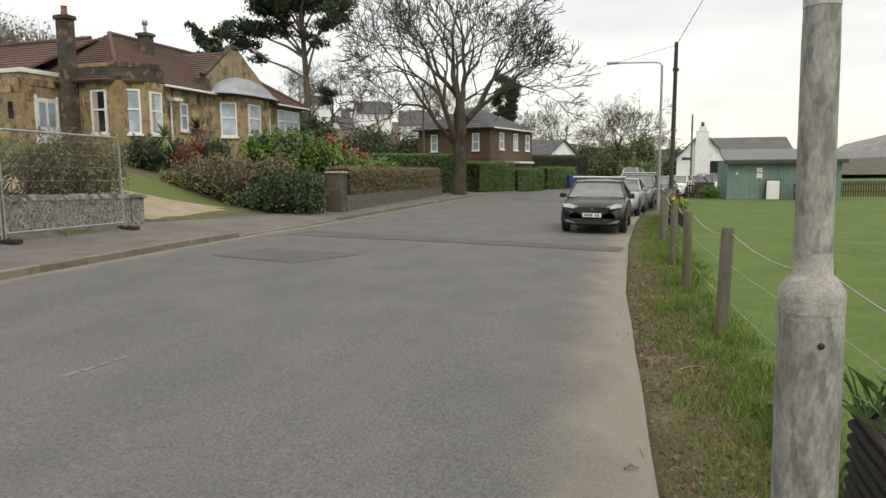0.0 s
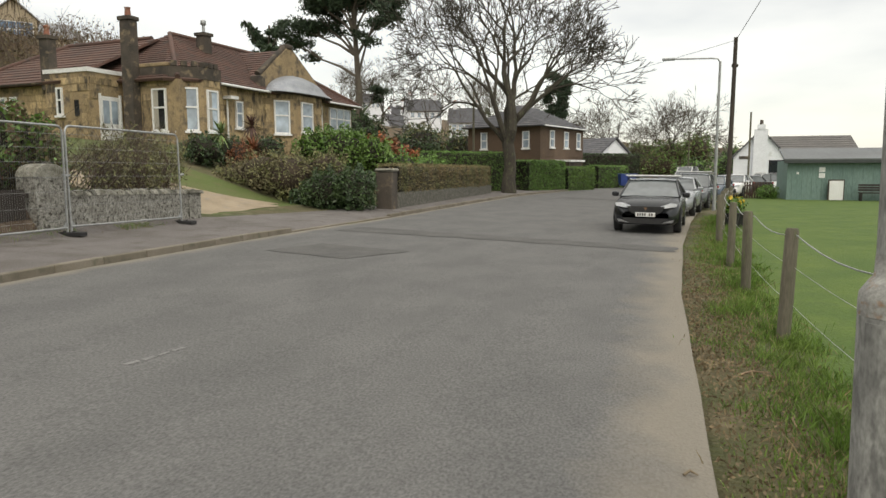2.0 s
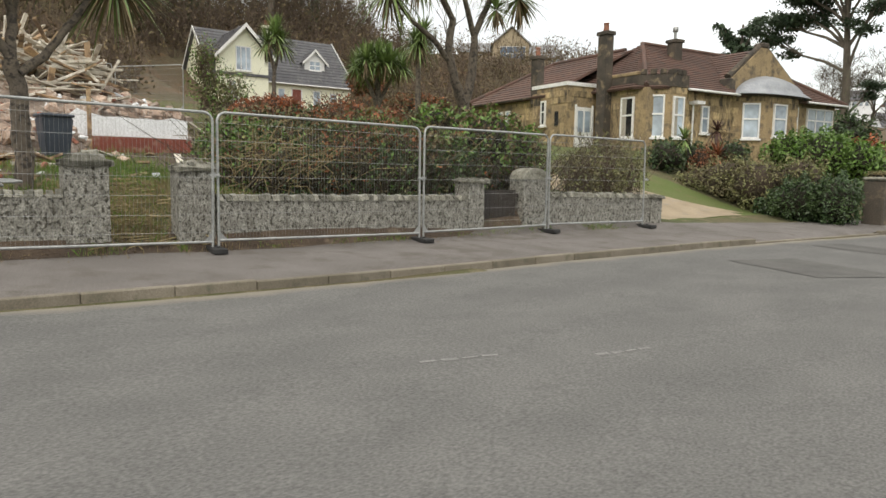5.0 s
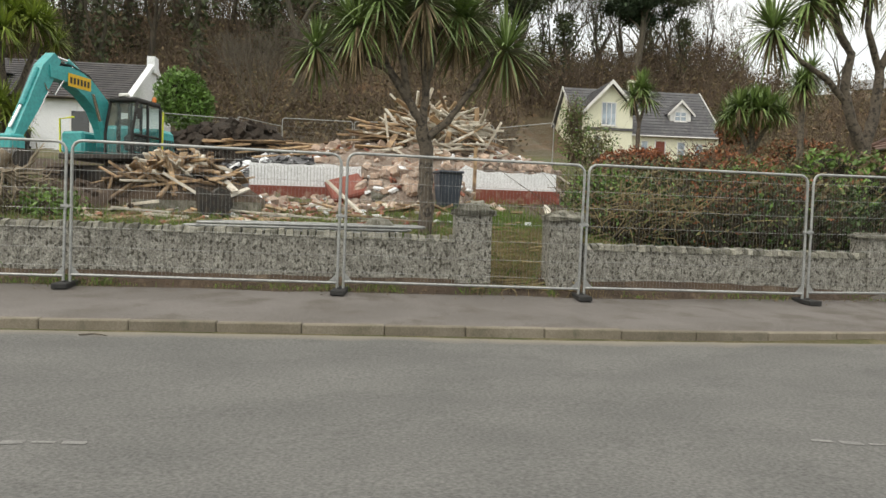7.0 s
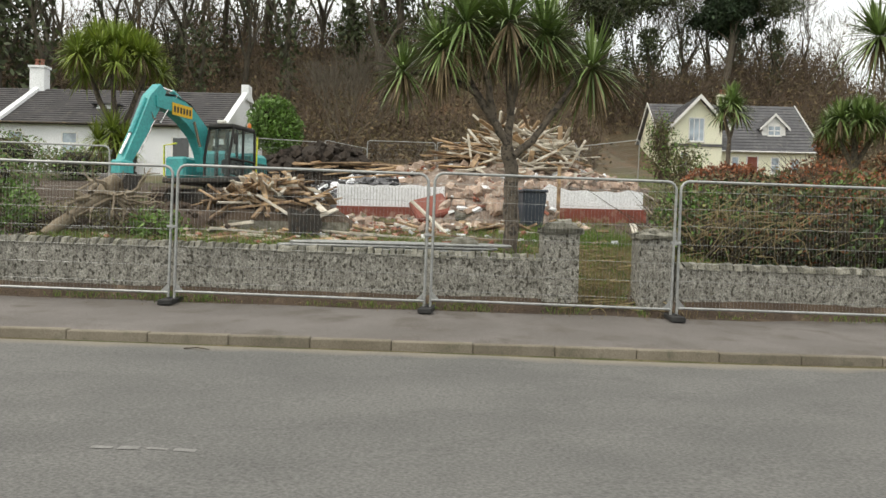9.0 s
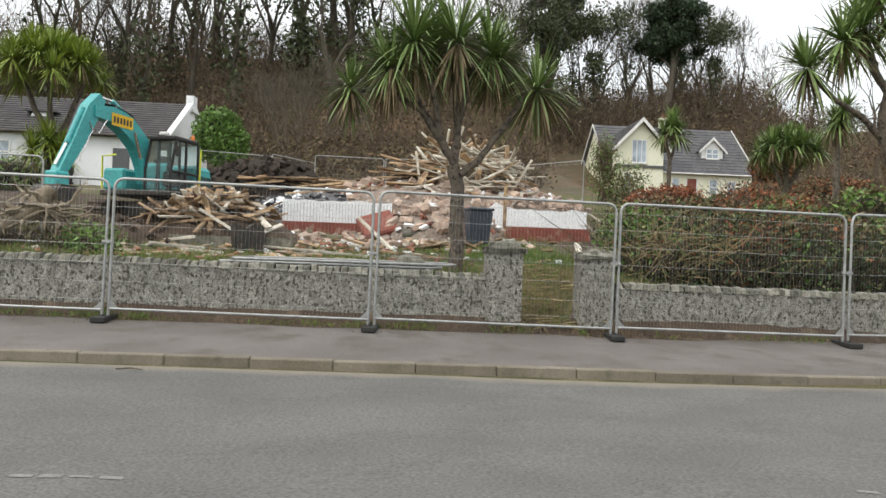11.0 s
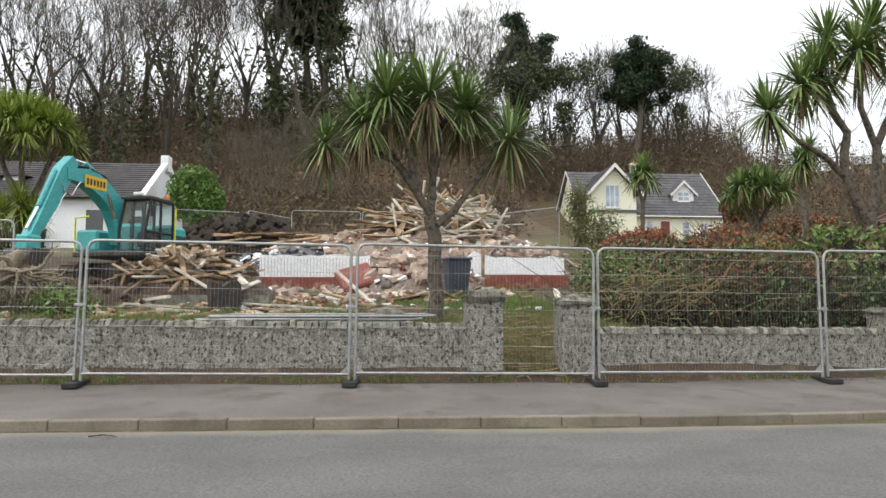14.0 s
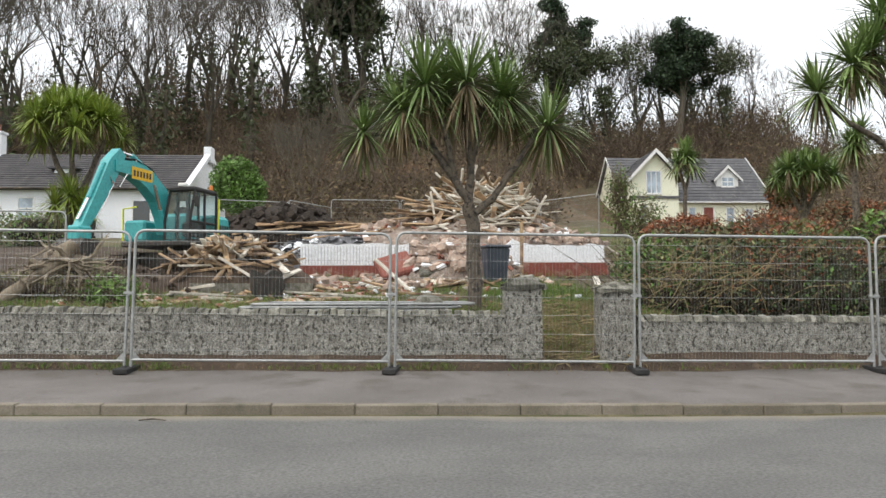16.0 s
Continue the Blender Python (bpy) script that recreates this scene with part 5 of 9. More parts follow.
def grow(v, f, tips, p, d, r, L, depth, rng, spread=0.55, up=0.12, kids=(2, 3), shrink=0.78, sides=7, min_r=0.006, wob=0.14, taper=0.38, keep=(0.62, 0.85)):
    """One limb and all that grows from it."""
    path, rad = [p.copy()], [r]
    q, dd = p.copy(), d.copy()
    n = 3 if depth > 1 else 2
    for i in range(n):
        dd = (dd + Vector((rng.gauss(0, wob), rng.gauss(0, wob), rng.gauss(0, wob) + up * 0.4))).normalized()
        q = q + dd * L / n
        path.append(q.copy())
        rad.append(max(r * (1 - taper * (i + 1) / n), min_r * 0.6))
    tube_data(path, rad, max(3, min(sides, 3 + depth)), v, f, False)
    if depth == 0:
        tips.append(q.copy())
        return
    k = rng.randint(*kids)
    for j in range(k):
        ax = dd.orthogonal().normalized()
        ax.rotate(Matrix.Rotation(2 * math.pi * (j / k + rng.uniform(-0.12, 0.12)), 3, dd))
        ang = spread * rng.uniform(0.55, 1.3)
        nd = (dd * math.cos(ang) + ax * math.sin(ang) + Vector((0, 0, up))).normalized()
        at = q if j or depth < 3 else path[-2].lerp(q, 0.5)
        grow(v, f, tips, at, nd, max(rad[-1] * rng.uniform(*keep), min_r), L * shrink * rng.uniform(0.8, 1.15), depth - 1, rng, spread, up, kids, shrink, sides, min_r, wob, taper, keep)


def bare_tree(name, label, height, trunk, depth, seed, kids=(2, 3), spread=0.5, up=0.15, forks=None, shrink=0.8, first=0.3, ivy=0, ivy_mat=None, min_r=0.008, group="", category="tree", bark=None, taper=0.38, keep=(0.62, 0.85)):
    rng = random.Random(seed)
    t = thing(name, label, category, group=group)
    v, f, tips = [], [], []
    H = height * first
    path = [Vector((rng.gauss(0, 0.05) * H * i / 4, rng.gauss(0, 0.05) * H * i / 4, H * i / 4)) for i in range(5)]
    path[0].z = -0.4
    tube_data(path, [trunk * 1.35, trunk * 1.05, trunk * 0.95, trunk * 0.9, trunk * 0.95], 10, v, f, False)
    raw("trunk", v, f, bark or BARK, t, "", True)
    v, f = [], []
    top = path[-1]
    L = height * (1 - first) * (1 - shrink) / (1 - shrink ** (depth + 1)) * 1.12
    for (dx, dy, dz, rr) in forks or ((0.35, 0.1, 1, 0.7), (-0.3, 0.25, 1, 0.65), (0.0, -0.4, 1, 0.6)):
        grow(v, f, tips, top - Vector((0, 0, trunk * 0.6)), Vector((dx, dy, dz)).normalized(), trunk * rr, L * rng.uniform(0.9, 1.15), depth, rng, spread, up, kids, shrink, 7, min_r, 0.14, taper, keep)
    raw("crown", v, f, bark or BARK, t)
    if ivy:
        g = np.random.default_rng(seed)
        n = ivy
        z = g.uniform(0, height * 0.62, n)
        a = g.uniform(0, 2 * math.pi, n)
        keep = np.sin(z * 1.7 + a * 2 + seed) + np.sin(z * 0.6 + seed * 2) + g.normal(size=n) * 0.6 > -0.35
        z, a = z[keep], a[keep]
        n = len(z)
        rr = trunk * (1.0 + np.abs(g.normal(size=n)) * 2.6 * (0.35 + 0.9 * np.sin(np.pi * np.clip(z / (height * 0.75), 0, 1))))
        pts = np.stack([rr * np.cos(a), rr * np.sin(a), z], 1)
        if ivy > 2000:
            k = len(tips)
            sel = np.array([tuple(tips[i]) for i in g.integers(k, size=ivy)])
            sel = sel * np.array([0.62, 0.62, 0.72]) + np.array([0, 0, height * 0.16]) + g.normal(size=(ivy, 3)) * 0.55
            pts = np.concatenate([pts, sel])
        vv, ff = quads(pts, 0.2, g)
        raw("ivy", vv, ff, ivy_mat or LEAF_DARK, t)
    return t


def place(t, x, y, s=1.0, rz=0.0, z=None):
    t.matrix_basis = pose(x, y, ground_z(x, y) if z is None else z, 0, 0, rz) @ Matrix.Diagonal((s, s, s, 1))
    return t


# the great bare tree at the bend
SYCBARK = mat("sycamore_bark", (0.075, 0.064, 0.047), (0.05, 0.044, 0.034), 4, 30, 0.95, 0.8, c3=(0.10, 0.11, 0.06), stretch=(1, 1, 0.35))
big = bare_tree("sycamore_tree", "large bare winter sycamore with forked trunk", 14.0, 0.37, 7, 21, kids=(2, 3), spread=0.5, up=0.06, first=0.2, bark=SYCBARK, taper=0.24, keep=(0.62, 0.82),
                forks=((0.5, 0.1, 0.95, 0.66), (-0.12, -0.1, 1, 0.84), (-0.7, 0.1, 0.75, 0.36), (0.1, 0.5, 0.9, 0.4), (-0.35, -0.35, 0.9, 0.48)), shrink=0.79, min_r=0.019)
place(big, -8.55, 38.6, z=0.3)
WOODBARK = mat("woodland_bark", (0.105, 0.088, 0.066), (0.066, 0.056, 0.044), 3, 25, 0.95, 0.6, c3=(0.10, 0.115, 0.06), stretch=(1, 1, 0.35))
SH = [bare_tree("bare_tree", "bare winter tree on the wooded bank", 14, 0.22, 5, 40 + i, kids=(2, 3), spread=0.42, up=0.22, first=0.28, shrink=0.8, min_r=0.018, ivy=(0, 500, 0, 700)[i], ivy_mat=LEAF_IVY, bark=WOODBARK, group="woodland trees") for i in range(4)]
IVY = [bare_tree("ivy_tree", "winter tree thickly clad with dark ivy", 15, 0.3, 5, 60 + i, kids=(2, 3), spread=0.45, up=0.18, first=0.3, min_r=0.019, ivy=3200, ivy_mat=LEAF_IVY, bark=WOODBARK, group="woodland trees") for i in range(2)]


def far_bearing(b, d):
    """A place d metres from the camera's stand, b degrees left of the road's line."""
    return -0.5 - d * math.sin(radians(b)), -0.3 + d * math.cos(radians(b))


used = set()


def plant(proto, x, y, s, rz, z=None, label=None):
    key = proto.name
    if key in used:
        t = copy_thing(proto, Matrix())
    else:
        used.add(key)
        t = proto
    place(t, x, y, s, rz, z)
    if label:
        t["label"] = label
    return t


rw = random.Random(77)
# trees along the top of the bank, from the south round to the north
for (b, d, kind, s) in ((133, 66, 1, 1.1), (129, 62, 0, 1.2), (126, 70, 5, 1.2), (124, 62, 3, 1.25), (121.5, 60, 1, 1.2), (122.5, 64, 3, 1.2), (119, 60, 0, 1.15), (117, 68, 1, 1.25), (114.5, 66, 2, 1.0), (112, 72, 0, 1.1), (110.5, 62, 3, 1.05), (108.5, 70, 1, 1.1),
                        (107, 64, 2, 1.0), (105.5, 75, 0, 1.15), (103.8, 63, 3, 1.15), (101, 74, 2, 1.0), (98.5, 68, 4, 1.1), (96, 62, 0, 1.0), (94.5, 70, 5, 1.25), (92.5, 74, 1, 1.0), (90, 80, 2, 1.0), (87.5, 76, 3, 0.9),
                        (80.5, 70, 1, 0.95), (78, 72, 4, 0.85), (76, 80, 3, 0.85), (73.5, 78, 1, 0.8), (71.5, 82, 2, 0.75), (74.2, 76, 5, 0.95), (64.9, 80, 5, 0.72), (66.0, 84, 0, 0.8), (63, 86, 2, 0.75), (60.5, 84, 0, 0.75), (58, 92, 3, 0.7), (54, 96, 0, 0.7)):
    x, y = far_bearing(b, d)
    plant((SH + IVY)[kind], x, y, s * rw.uniform(0.92, 1.08) * (1.25 if b > 85 else 1.0), rw.uniform(0, 360))
for k in range(50):
    b = rw.uniform(80, 136) if k < 38 else rw.uniform(60, 82)
    x, y = far_bearing(b, rw.uniform(66, 98) if k < 38 else rw.uniform(80, 104))
    plant((SH + IVY)[rw.choice((0, 1, 2, 3))], x, y, rw.uniform(0.8, 1.2), rw.uniform(0, 360))
# village trees
ROUND = [bare_tree("bare_tree", "round-headed bare winter tree beyond the village", 12, 0.3, 6, 140 + i, kids=(2, 3), spread=0.55, up=0.03, first=0.2, shrink=0.79, min_r=0.03, bark=WOODBARK, group="village trees",
                   forks=((0.5, 0.1, 0.8, 0.6), (-0.5, 0.2, 0.8, 0.6), (0.05, -0.4, 1, 0.65), (0.0, 0.5, 0.9, 0.55))) for i in range(2)]
for (b_, d_, s_, k) in ((3.3, 100, 0.92, 0), (-1.2, 104, 0.95, 1), (-2.4, 112, 0.9, 0), (1.2, 125, 0.7, 1), (6.0, 120, 0.75, 1), (-4.2, 128, 0.6, 0), (12.0, 190, 1.3, 0), (15.0, 200, 1.4, 1), (18.5, 205, 1.4, 0), (22.5, 200, 1.4, 1), (25.0, 190, 1.3, 0), (10, 180, 1.1, 0)):
    x, y = far_bearing(b_, d_)
    plant(ROUND[k], x, y, s_, rw.uniform(0, 360))
for (x, y, s, k) in ((-48, 140, 0.8, 0), (-64, 135, 0.8, 2), (-80, 120, 0.8, 0), (-96, 140, 0.9, 2), (-40, 160, 0.9, 3), (-12, 150, 0.7, 0), (-56, 100, 0.6, 0), (-26, 84, 0.5, 0), (-20, 104, 0.6, 2),
                     (-58, 128, 0.7, 3), (-14, 100, 0.5, 3), (-68, 150, 0.8, 0), (-80, 165, 0.9, 2), (-36, 140, 0.8, 1), (12, 112, 0.35, 3), (-24, 150, 0.8, 3), (24, 118, 0.3, 2), (32, 150, 0.4, 1), (20, 140, 0.4, 3)):
    plant(SH[k], x, y, s, rw.uniform(0, 360), label="bare winter tree among the village houses")


def pine(name, label, height, trunk, bend, tufts, seed, n=2600, size=0.2, flat=0.6):
    """A Scots pine: leaning trunk, crooked limbs and flat needle clouds."""
    t = thing(name, label, "pine tree")
    rng = random.Random(seed)
    g = np.random.default_rng(seed)
    path = [Vector((bend * height * 0.07 * math.sin(3.2 * i / 8), 0.02 * height * math.sin(i), height * 0.9 * i / 8)) for i in range(9)]
    path[0].z = -0.3
    v, f = [], []
    tube_data(path, [trunk * (1.2 - 0.1 * i) for i in range(9)], 8, v, f)
    raw("trunk", v, f, BARK, t, "", True)
    v, f, blobs = [], [], []
    for (dx, dy, dz, r) in tufts:
        end = Vector((dx * height, dy * height, dz * height))
        k = min(8, max(2, int(dz * 8 - 1.2)))
        a = path[k]
        mid = a.lerp(end, 0.55) + Vector((rng.uniform(-0.3, 0.3), rng.uniform(-0.3, 0.3), -0.25))
        tube_data([a, a.lerp(mid, 0.5) + Vector((0, 0, 0.15)), mid, end], [trunk * 0.42, trunk * 0.32, trunk * 0.24, trunk * 0.1], 5, v, f, False)
        for j in range(5):
            q = mid.lerp(end, rng.uniform(0.3, 1.1)) + Vector((rng.gauss(0, 0.4), rng.gauss(0, 0.4), rng.gauss(0, 0.15))) * r * height
            rr = r * height * rng.uniform(0.4, 0.75)
            blobs.append((q.x, q.y, q.z, rr * 1.25, rr * 1.25, rr * flat))
            tube_data([mid, mid.lerp(q, 0.6) + Vector((0, 0, -0.1)), q], [trunk * 0.15, trunk * 0.1, 0.02], 4, v, f, False)
    raw("crown", v, f, BARK, t)
    pts = in_blobs(blobs, n, g, 0.2)
    vv, ff = quads(pts, size, g, 1.2)
    raw("needles", vv, ff, LEAF_PINE, t)
    return t


p1 = pine("scots_pine", "tall Scots pine with flat dark crown behind the bungalow", 13.0, 0.28, 0.8,
          [(-0.2, 0.1, 0.88, 0.13), (0.16, 0, 0.9, 0.13), (0.02, 0.1, 1.0, 0.14), (-0.30, 0, 0.8, 0.12), (0.2, -0.1, 0.76, 0.08), (-0.1, -0.1, 0.95, 0.12), (-0.38, 0.1, 0.7, 0.1), (0.12, 0.1, 0.42, 0.07), (0.05, 0, 0.98, 0.12), (-0.05, 0, 0.92, 0.15), (0.1, -0.1, 0.95, 0.13), (-0.2, -0.05, 0.93, 0.12), (-0.28, 0.05, 0.88, 0.11), (0.2, 0.05, 0.84, 0.11)], 5, 30000, 0.11)
place(p1, -21.5, 45.0, z=2.2)
p2 = pine("conifer", "dark bushy conifer behind the bungalow roof", 11.0, 0.22, 0.1,
          [(0.12 * math.cos(k * 2.4), 0.12 * math.sin(k * 2.4), 0.4 + 0.065 * k, 0.12 - 0.006 * k) for k in range(9)], 6, 8000, 0.2)
place(p2, -30.5, 49.0, z=3.2)
WP = [pine("bank_pine", "dark round-headed pine above the bank", 15.5, 0.38, 0.1,
           [((0.07 + 0.07 * (k % 2)) * math.cos(k * 2.4), (0.07 + 0.07 * (k % 2)) * math.sin(k * 2.4), 0.64 + 0.026 * k, 0.115) for k in range(13)], 8, 34000, 0.17, 0.95),
      pine("bank_pine", "tall ragged dark conifer above the bank", 17.0, 0.34, 0.15,
           [((0.05 + 0.09 * (k % 3) / 2) * math.cos(k * 2.1), (0.05 + 0.09 * (k % 3) / 2) * math.sin(k * 2.1), 0.52 + 0.034 * k, 0.072) for k in range(14)], 9, 20000, 0.16, 0.9)]
for (b, d, k, s) in ((77.6, 78, 1, 1.12), (68.2, 78, 0, 1.0), (96.0, 72, 0, 1.12), (131, 72, 0, 1.0)):
    x, y = far_bearing(b, d)
    plant(WP[k], x, y, s, b * 7)
plant(WP[1], -13.3, 92, 0.75, 50, label="dark pine beyond the brown house")


# ---- cordyline palms ----
def palm_head(v, f, dv, df, c, r, n, rng, axis=Vector((0, 0, 1)), w=0.035, dead=0.18):
    """A rosette of sword leaves; the oldest hang brown below."""
    for i in range(n):
        isdead = rng.random() < dead
        th = rng.uniform(0, 2 * math.pi)
        el = rng.uniform(-0.95, 1.3) if not isdead else rng.uniform(-1.5, -0.7)
        d = Vector((math.cos(th) * math.cos(el), math.sin(th) * math.cos(el), math.sin(el)))
        d = (d + axis * 0.3).normalized()
        L = r * rng.uniform(0.75, 1.1) * (0.8 if isdead else 1)
        side = d.cross(Vector((0, 0, 1)))
        side = side.normalized() if side.length > 0.05 else Vector((1, 0, 0))
        dr = rng.uniform(0.15, 0.6) * (1.0 if el < 0.7 else 0.3)
        vv, ff = (dv, df) if isdead else (v, f)
        q = len(vv)
        for t, ww in ((0.04, 0.55), (0.35, 1.0), (0.72, 0.8), (1.0, 0.05)):
            p = c + d * L * t - Vector((0, 0, dr * L * t * t))
            vv += [tuple(p - side * w * ww), tuple(p + side * w * ww)]
        ff += [(q, q + 1, q + 3, q + 2), (q + 2, q + 3, q + 5, q + 4), (q + 4, q + 5, q + 7, q + 6)]


def cordyline(name, label, x, y, z, branches, heads, seed, leaf=LEAF_PALM, r=0.85, n=110, w=0.03, dead=0.16):
    """branches: (path, radius0, radius1); heads: (x, y, z, radius factor), all from the foot."""
    t = thing(name, label, "palm tree", pose(x, y, z))
    rng = random.Random(seed)
    for path, r0, r1 in branches:
        m = len(path)
        fine, rad = [], []
        for i in range(m - 1):
            for k in range(4):
                q = Vector(path[i]).lerp(Vector(path[i + 1]), k / 4)
                fine.append(q + Vector((rng.gauss(0, 0.012), rng.gauss(0, 0.012), 0)))
                rad.append((r0 + (r1 - r0) * (i + k / 4) / (m - 1)) * rng.uniform(0.93, 1.08))
        fine.append(Vector(path[-1]))
        rad.append(r1)
        tube("trunk", fine, rad, PALMBARK, t, sides=9)
    v, f, dv, df = [], [], [], []
    for hx, hy, hz, k in heads:
        palm_head(v, f, dv, df, Vector((hx, hy, hz)), r * k, int(n * k), rng, Vector((hx * 0.3, hy * 0.3, 0.8)).normalized(), w, dead)
    raw("leaves", v, f, leaf, t)
    if df:
        raw("dead_leaves", dv, df, LEAF_DEAD, t, "brown hanging dead leaves")
    return t


PALMBARK = mat("cordyline_bark", (0.19, 0.155, 0.12), (0.12, 0.10, 0.08), 5, 30, 0.95, 0.8, c3=(0.05, 0.042, 0.036), stain=(0.5, 0.6))
# in the site, seen through the fence (y runs along the road, x towards it)
cordyline("cordyline_palm", "multi-headed cordyline palm with dark trunk in the site", -13.4, 0.80, 1.1,
          [([(0, 0, -0.3), (0.02, -0.02, 0.9), (0.0, -0.02, 1.7), (0.05, -0.12, 2.1)], 0.15, 0.115),
           ([(0.05, -0.12, 2.1), (0.1, -0.4, 2.6), (0.1, -0.75, 3.1), (0.1, -1.25, 3.35), (0.15, -1.75, 3.42), (0.15, -1.95, 3.4)], 0.085, 0.05),
           ([(0.05, 0.0, 1.9), (0, 0.35, 2.2), (0, 0.75, 2.75), (0.0, 1.05, 3.2), (0, 1.2, 3.6)], 0.075, 0.05),
           ([(0.05, -0.12, 2.1), (-0.1, -0.05, 2.8), (-0.2, 0.1, 3.6), (-0.2, 0.25, 4.3)], 0.085, 0.055),
           ([(0.1, -0.4, 2.6), (0.25, -0.5, 3.3), (0.3, -0.75, 4.0), (0.3, -0.9, 4.5)], 0.07, 0.05),
           ([(-0.1, -0.05, 2.8), (0.1, -0.15, 3.5), (0.25, -0.1, 4.4)], 0.07, 0.05),
           ([(0.1, -0.75, 3.1), (-0.2, -1.0, 3.7), (-0.3, -1.3, 4.2)], 0.06, 0.045)],
          [(-0.2, 0.55, 4.3, 1.05), (0.3, -0.95, 4.3, 1.1), (0.25, -0.15, 4.35, 1.1), (-0.3, -1.45, 4.0, 0.95), (0, 1.45, 3.6, 1.0), (0.15, -2.1, 3.42, 0.7), (-0.5, 0.75, 4.15, 0.95), (-0.4, -0.5, 4.4, 1.0), (0.45, -1.35, 3.8, 0.8)], 3, r=1.1, n=225, w=0.02, dead=0.24)
cordyline("cordyline_palm", "tall branching cordyline palm with dark forked trunk", -15.6, 11.3, 2.1,
          [([(0, 0, -0.3), (0, 0.05, 0.8), (0, 0.1, 1.2)], 0.2, 0.17),
           ([(0, 0.1, 1.2), (0, 0.35, 2.2), (0.0, 0.4, 3.2), (0.1, 0.85, 4.2), (0.1, 1.1, 5.2)], 0.14, 0.06),
           ([(0, 0.1, 1.2), (0.1, -0.3, 1.9), (0.1, -0.55, 2.6), (0.1, -0.45, 3.5), (0, -0.9, 4.4), (0, -0.95, 5.0)], 0.14, 0.06),
           ([(0.1, -0.5, 2.4), (0.2, -1.1, 2.9), (0.3, -1.8, 3.2), (0.3, -2.4, 3.8)], 0.08, 0.05),
           ([(0.0, 0.4, 3.2), (0.2, -0.1, 4.1), (0.2, -0.1, 5.4)], 0.09, 0.05),
           ([(0.1, 0.85, 4.2), (0, 1.5, 4.9), (0, 1.7, 5.6)], 0.07, 0.05)],
          [(0.1, 1.1, 5.3, 1.05), (0, -1.0, 5.0, 1.05), (0.3, -2.5, 3.9, 0.95), (0.2, -0.1, 5.5, 1.1), (0, 1.75, 5.7, 1.0), (-0.1, 0.5, 6.2, 1.1), (0.2, -1.6, 4.6, 1.0), (0.1, 1.9, 4.4, 0.8), (-0.2, -0.6, 5.9, 1.0), (0.3, 0.9, 3.9, 0.6), (0.2, 1.4, 6.3, 1.0)], 9, r=1.15, n=170, w=0.026, dead=0.2)
dome_rng = random.Random(12)


def dome_heads(n, cx, cy, cz, rx, rz, k):
    """Leaf heads spread over a low dome."""
    out = []
    for i in range(n):
        u, a_ = (i + 0.5) / n, i * 2.399
        r_ = math.sqrt(u)
        out.append((cx + rx * r_ * math.cos(a_), cy + rx * r_ * math.sin(a_), cz + rz * math.sqrt(max(0.0, 1 - r_ * r_)) + dome_rng.uniform(-0.12, 0.12), k * dome_rng.uniform(0.9, 1.1)))
    return out


cordyline("cordyline_palm", "yellow-green cordyline palm with a dense domed crown", -24.6, -12.3, 2.5,
          [([(0, 0, -0.3), (0, 0, 1.2), (0, 0.1, 2.2)], 0.2, 0.15), ([(0, 0.1, 2.2), (0, 0.6, 3.4), (0, 1.0, 4.4)], 0.12, 0.07), ([(0, 0.1, 2.2), (0, -0.6, 3.4), (0, -1.0, 4.4)], 0.12, 0.07), ([(0, 0.1, 2.2), (0.3, 0.0, 3.6), (0.3, 0.0, 4.8)], 0.1, 0.07), ([(0, 0, 1.2), (0.4, 0.1, 1.9)], 0.1, 0.07)],
          dome_heads(30, 0.1, 0.0, 4.25, 1.55, 1.35, 1.0) + [(0.5, 0.1, 2.3, 1.25), (0.5, -0.4, 2.0, 1.1), (0.5, 0.5, 2.0, 1.1)], 12, leaf=LEAF_YUCCA, r=0.85, n=150, w=0.024, dead=0.06)
cordyline("cordyline_palm", "small cordyline palm in front of the gabled house", -45.0, 17.6, 7.0, [([(0, 0, -0.5), (0, 0.1, 1.2), (0, -0.35, 2.9)], 0.16, 0.09), ([(0, 0.1, 1.2), (0, 0.55, 2.9)], 0.1, 0.08)],
          [(0, -0.4, 3.0, 1.0), (0, 0.6, 3.0, 1.0), (0.2, 0.1, 3.5, 1.1), (-0.2, 0.2, 3.9, 1.0)], 15, r=1.35, n=110, w=0.05, dead=0.1)
cordyline("cordyline_palm", "bushy bright green cordyline clump on the slope", -30.4, 17.2, 3.2, [([(0, 0, -0.3), (0, 0, 1.6), (0, 0.1, 3.4)], 0.2, 0.12), ([(0, 0, 1.6), (0, 0.8, 3.0)], 0.12, 0.09), ([(0, 0, 1.6), (0, -0.7, 3.0)], 0.12, 0.09)],
          dome_heads(18, 0.1, 0.0, 3.1, 1.3, 1.0, 1.0), 18, leaf=LEAF_PALM, r=0.95, n=95, w=0.035, dead=0.12)
cordyline("cordyline_palm", "single-stemmed cordyline palm on the slope", -26.3, 16.9, 3.1, [([(0, 0, -0.3), (0, 0, 1.8), (0, 0.05, 4.1)], 0.14, 0.1)], [(0, 0.05, 4.3, 1.1), (0.1, 0.2, 4.6, 1.0), (0, -0.1, 4.1, 1.0)], 20, r=1.0, n=140, w=0.03, dead=0.2)


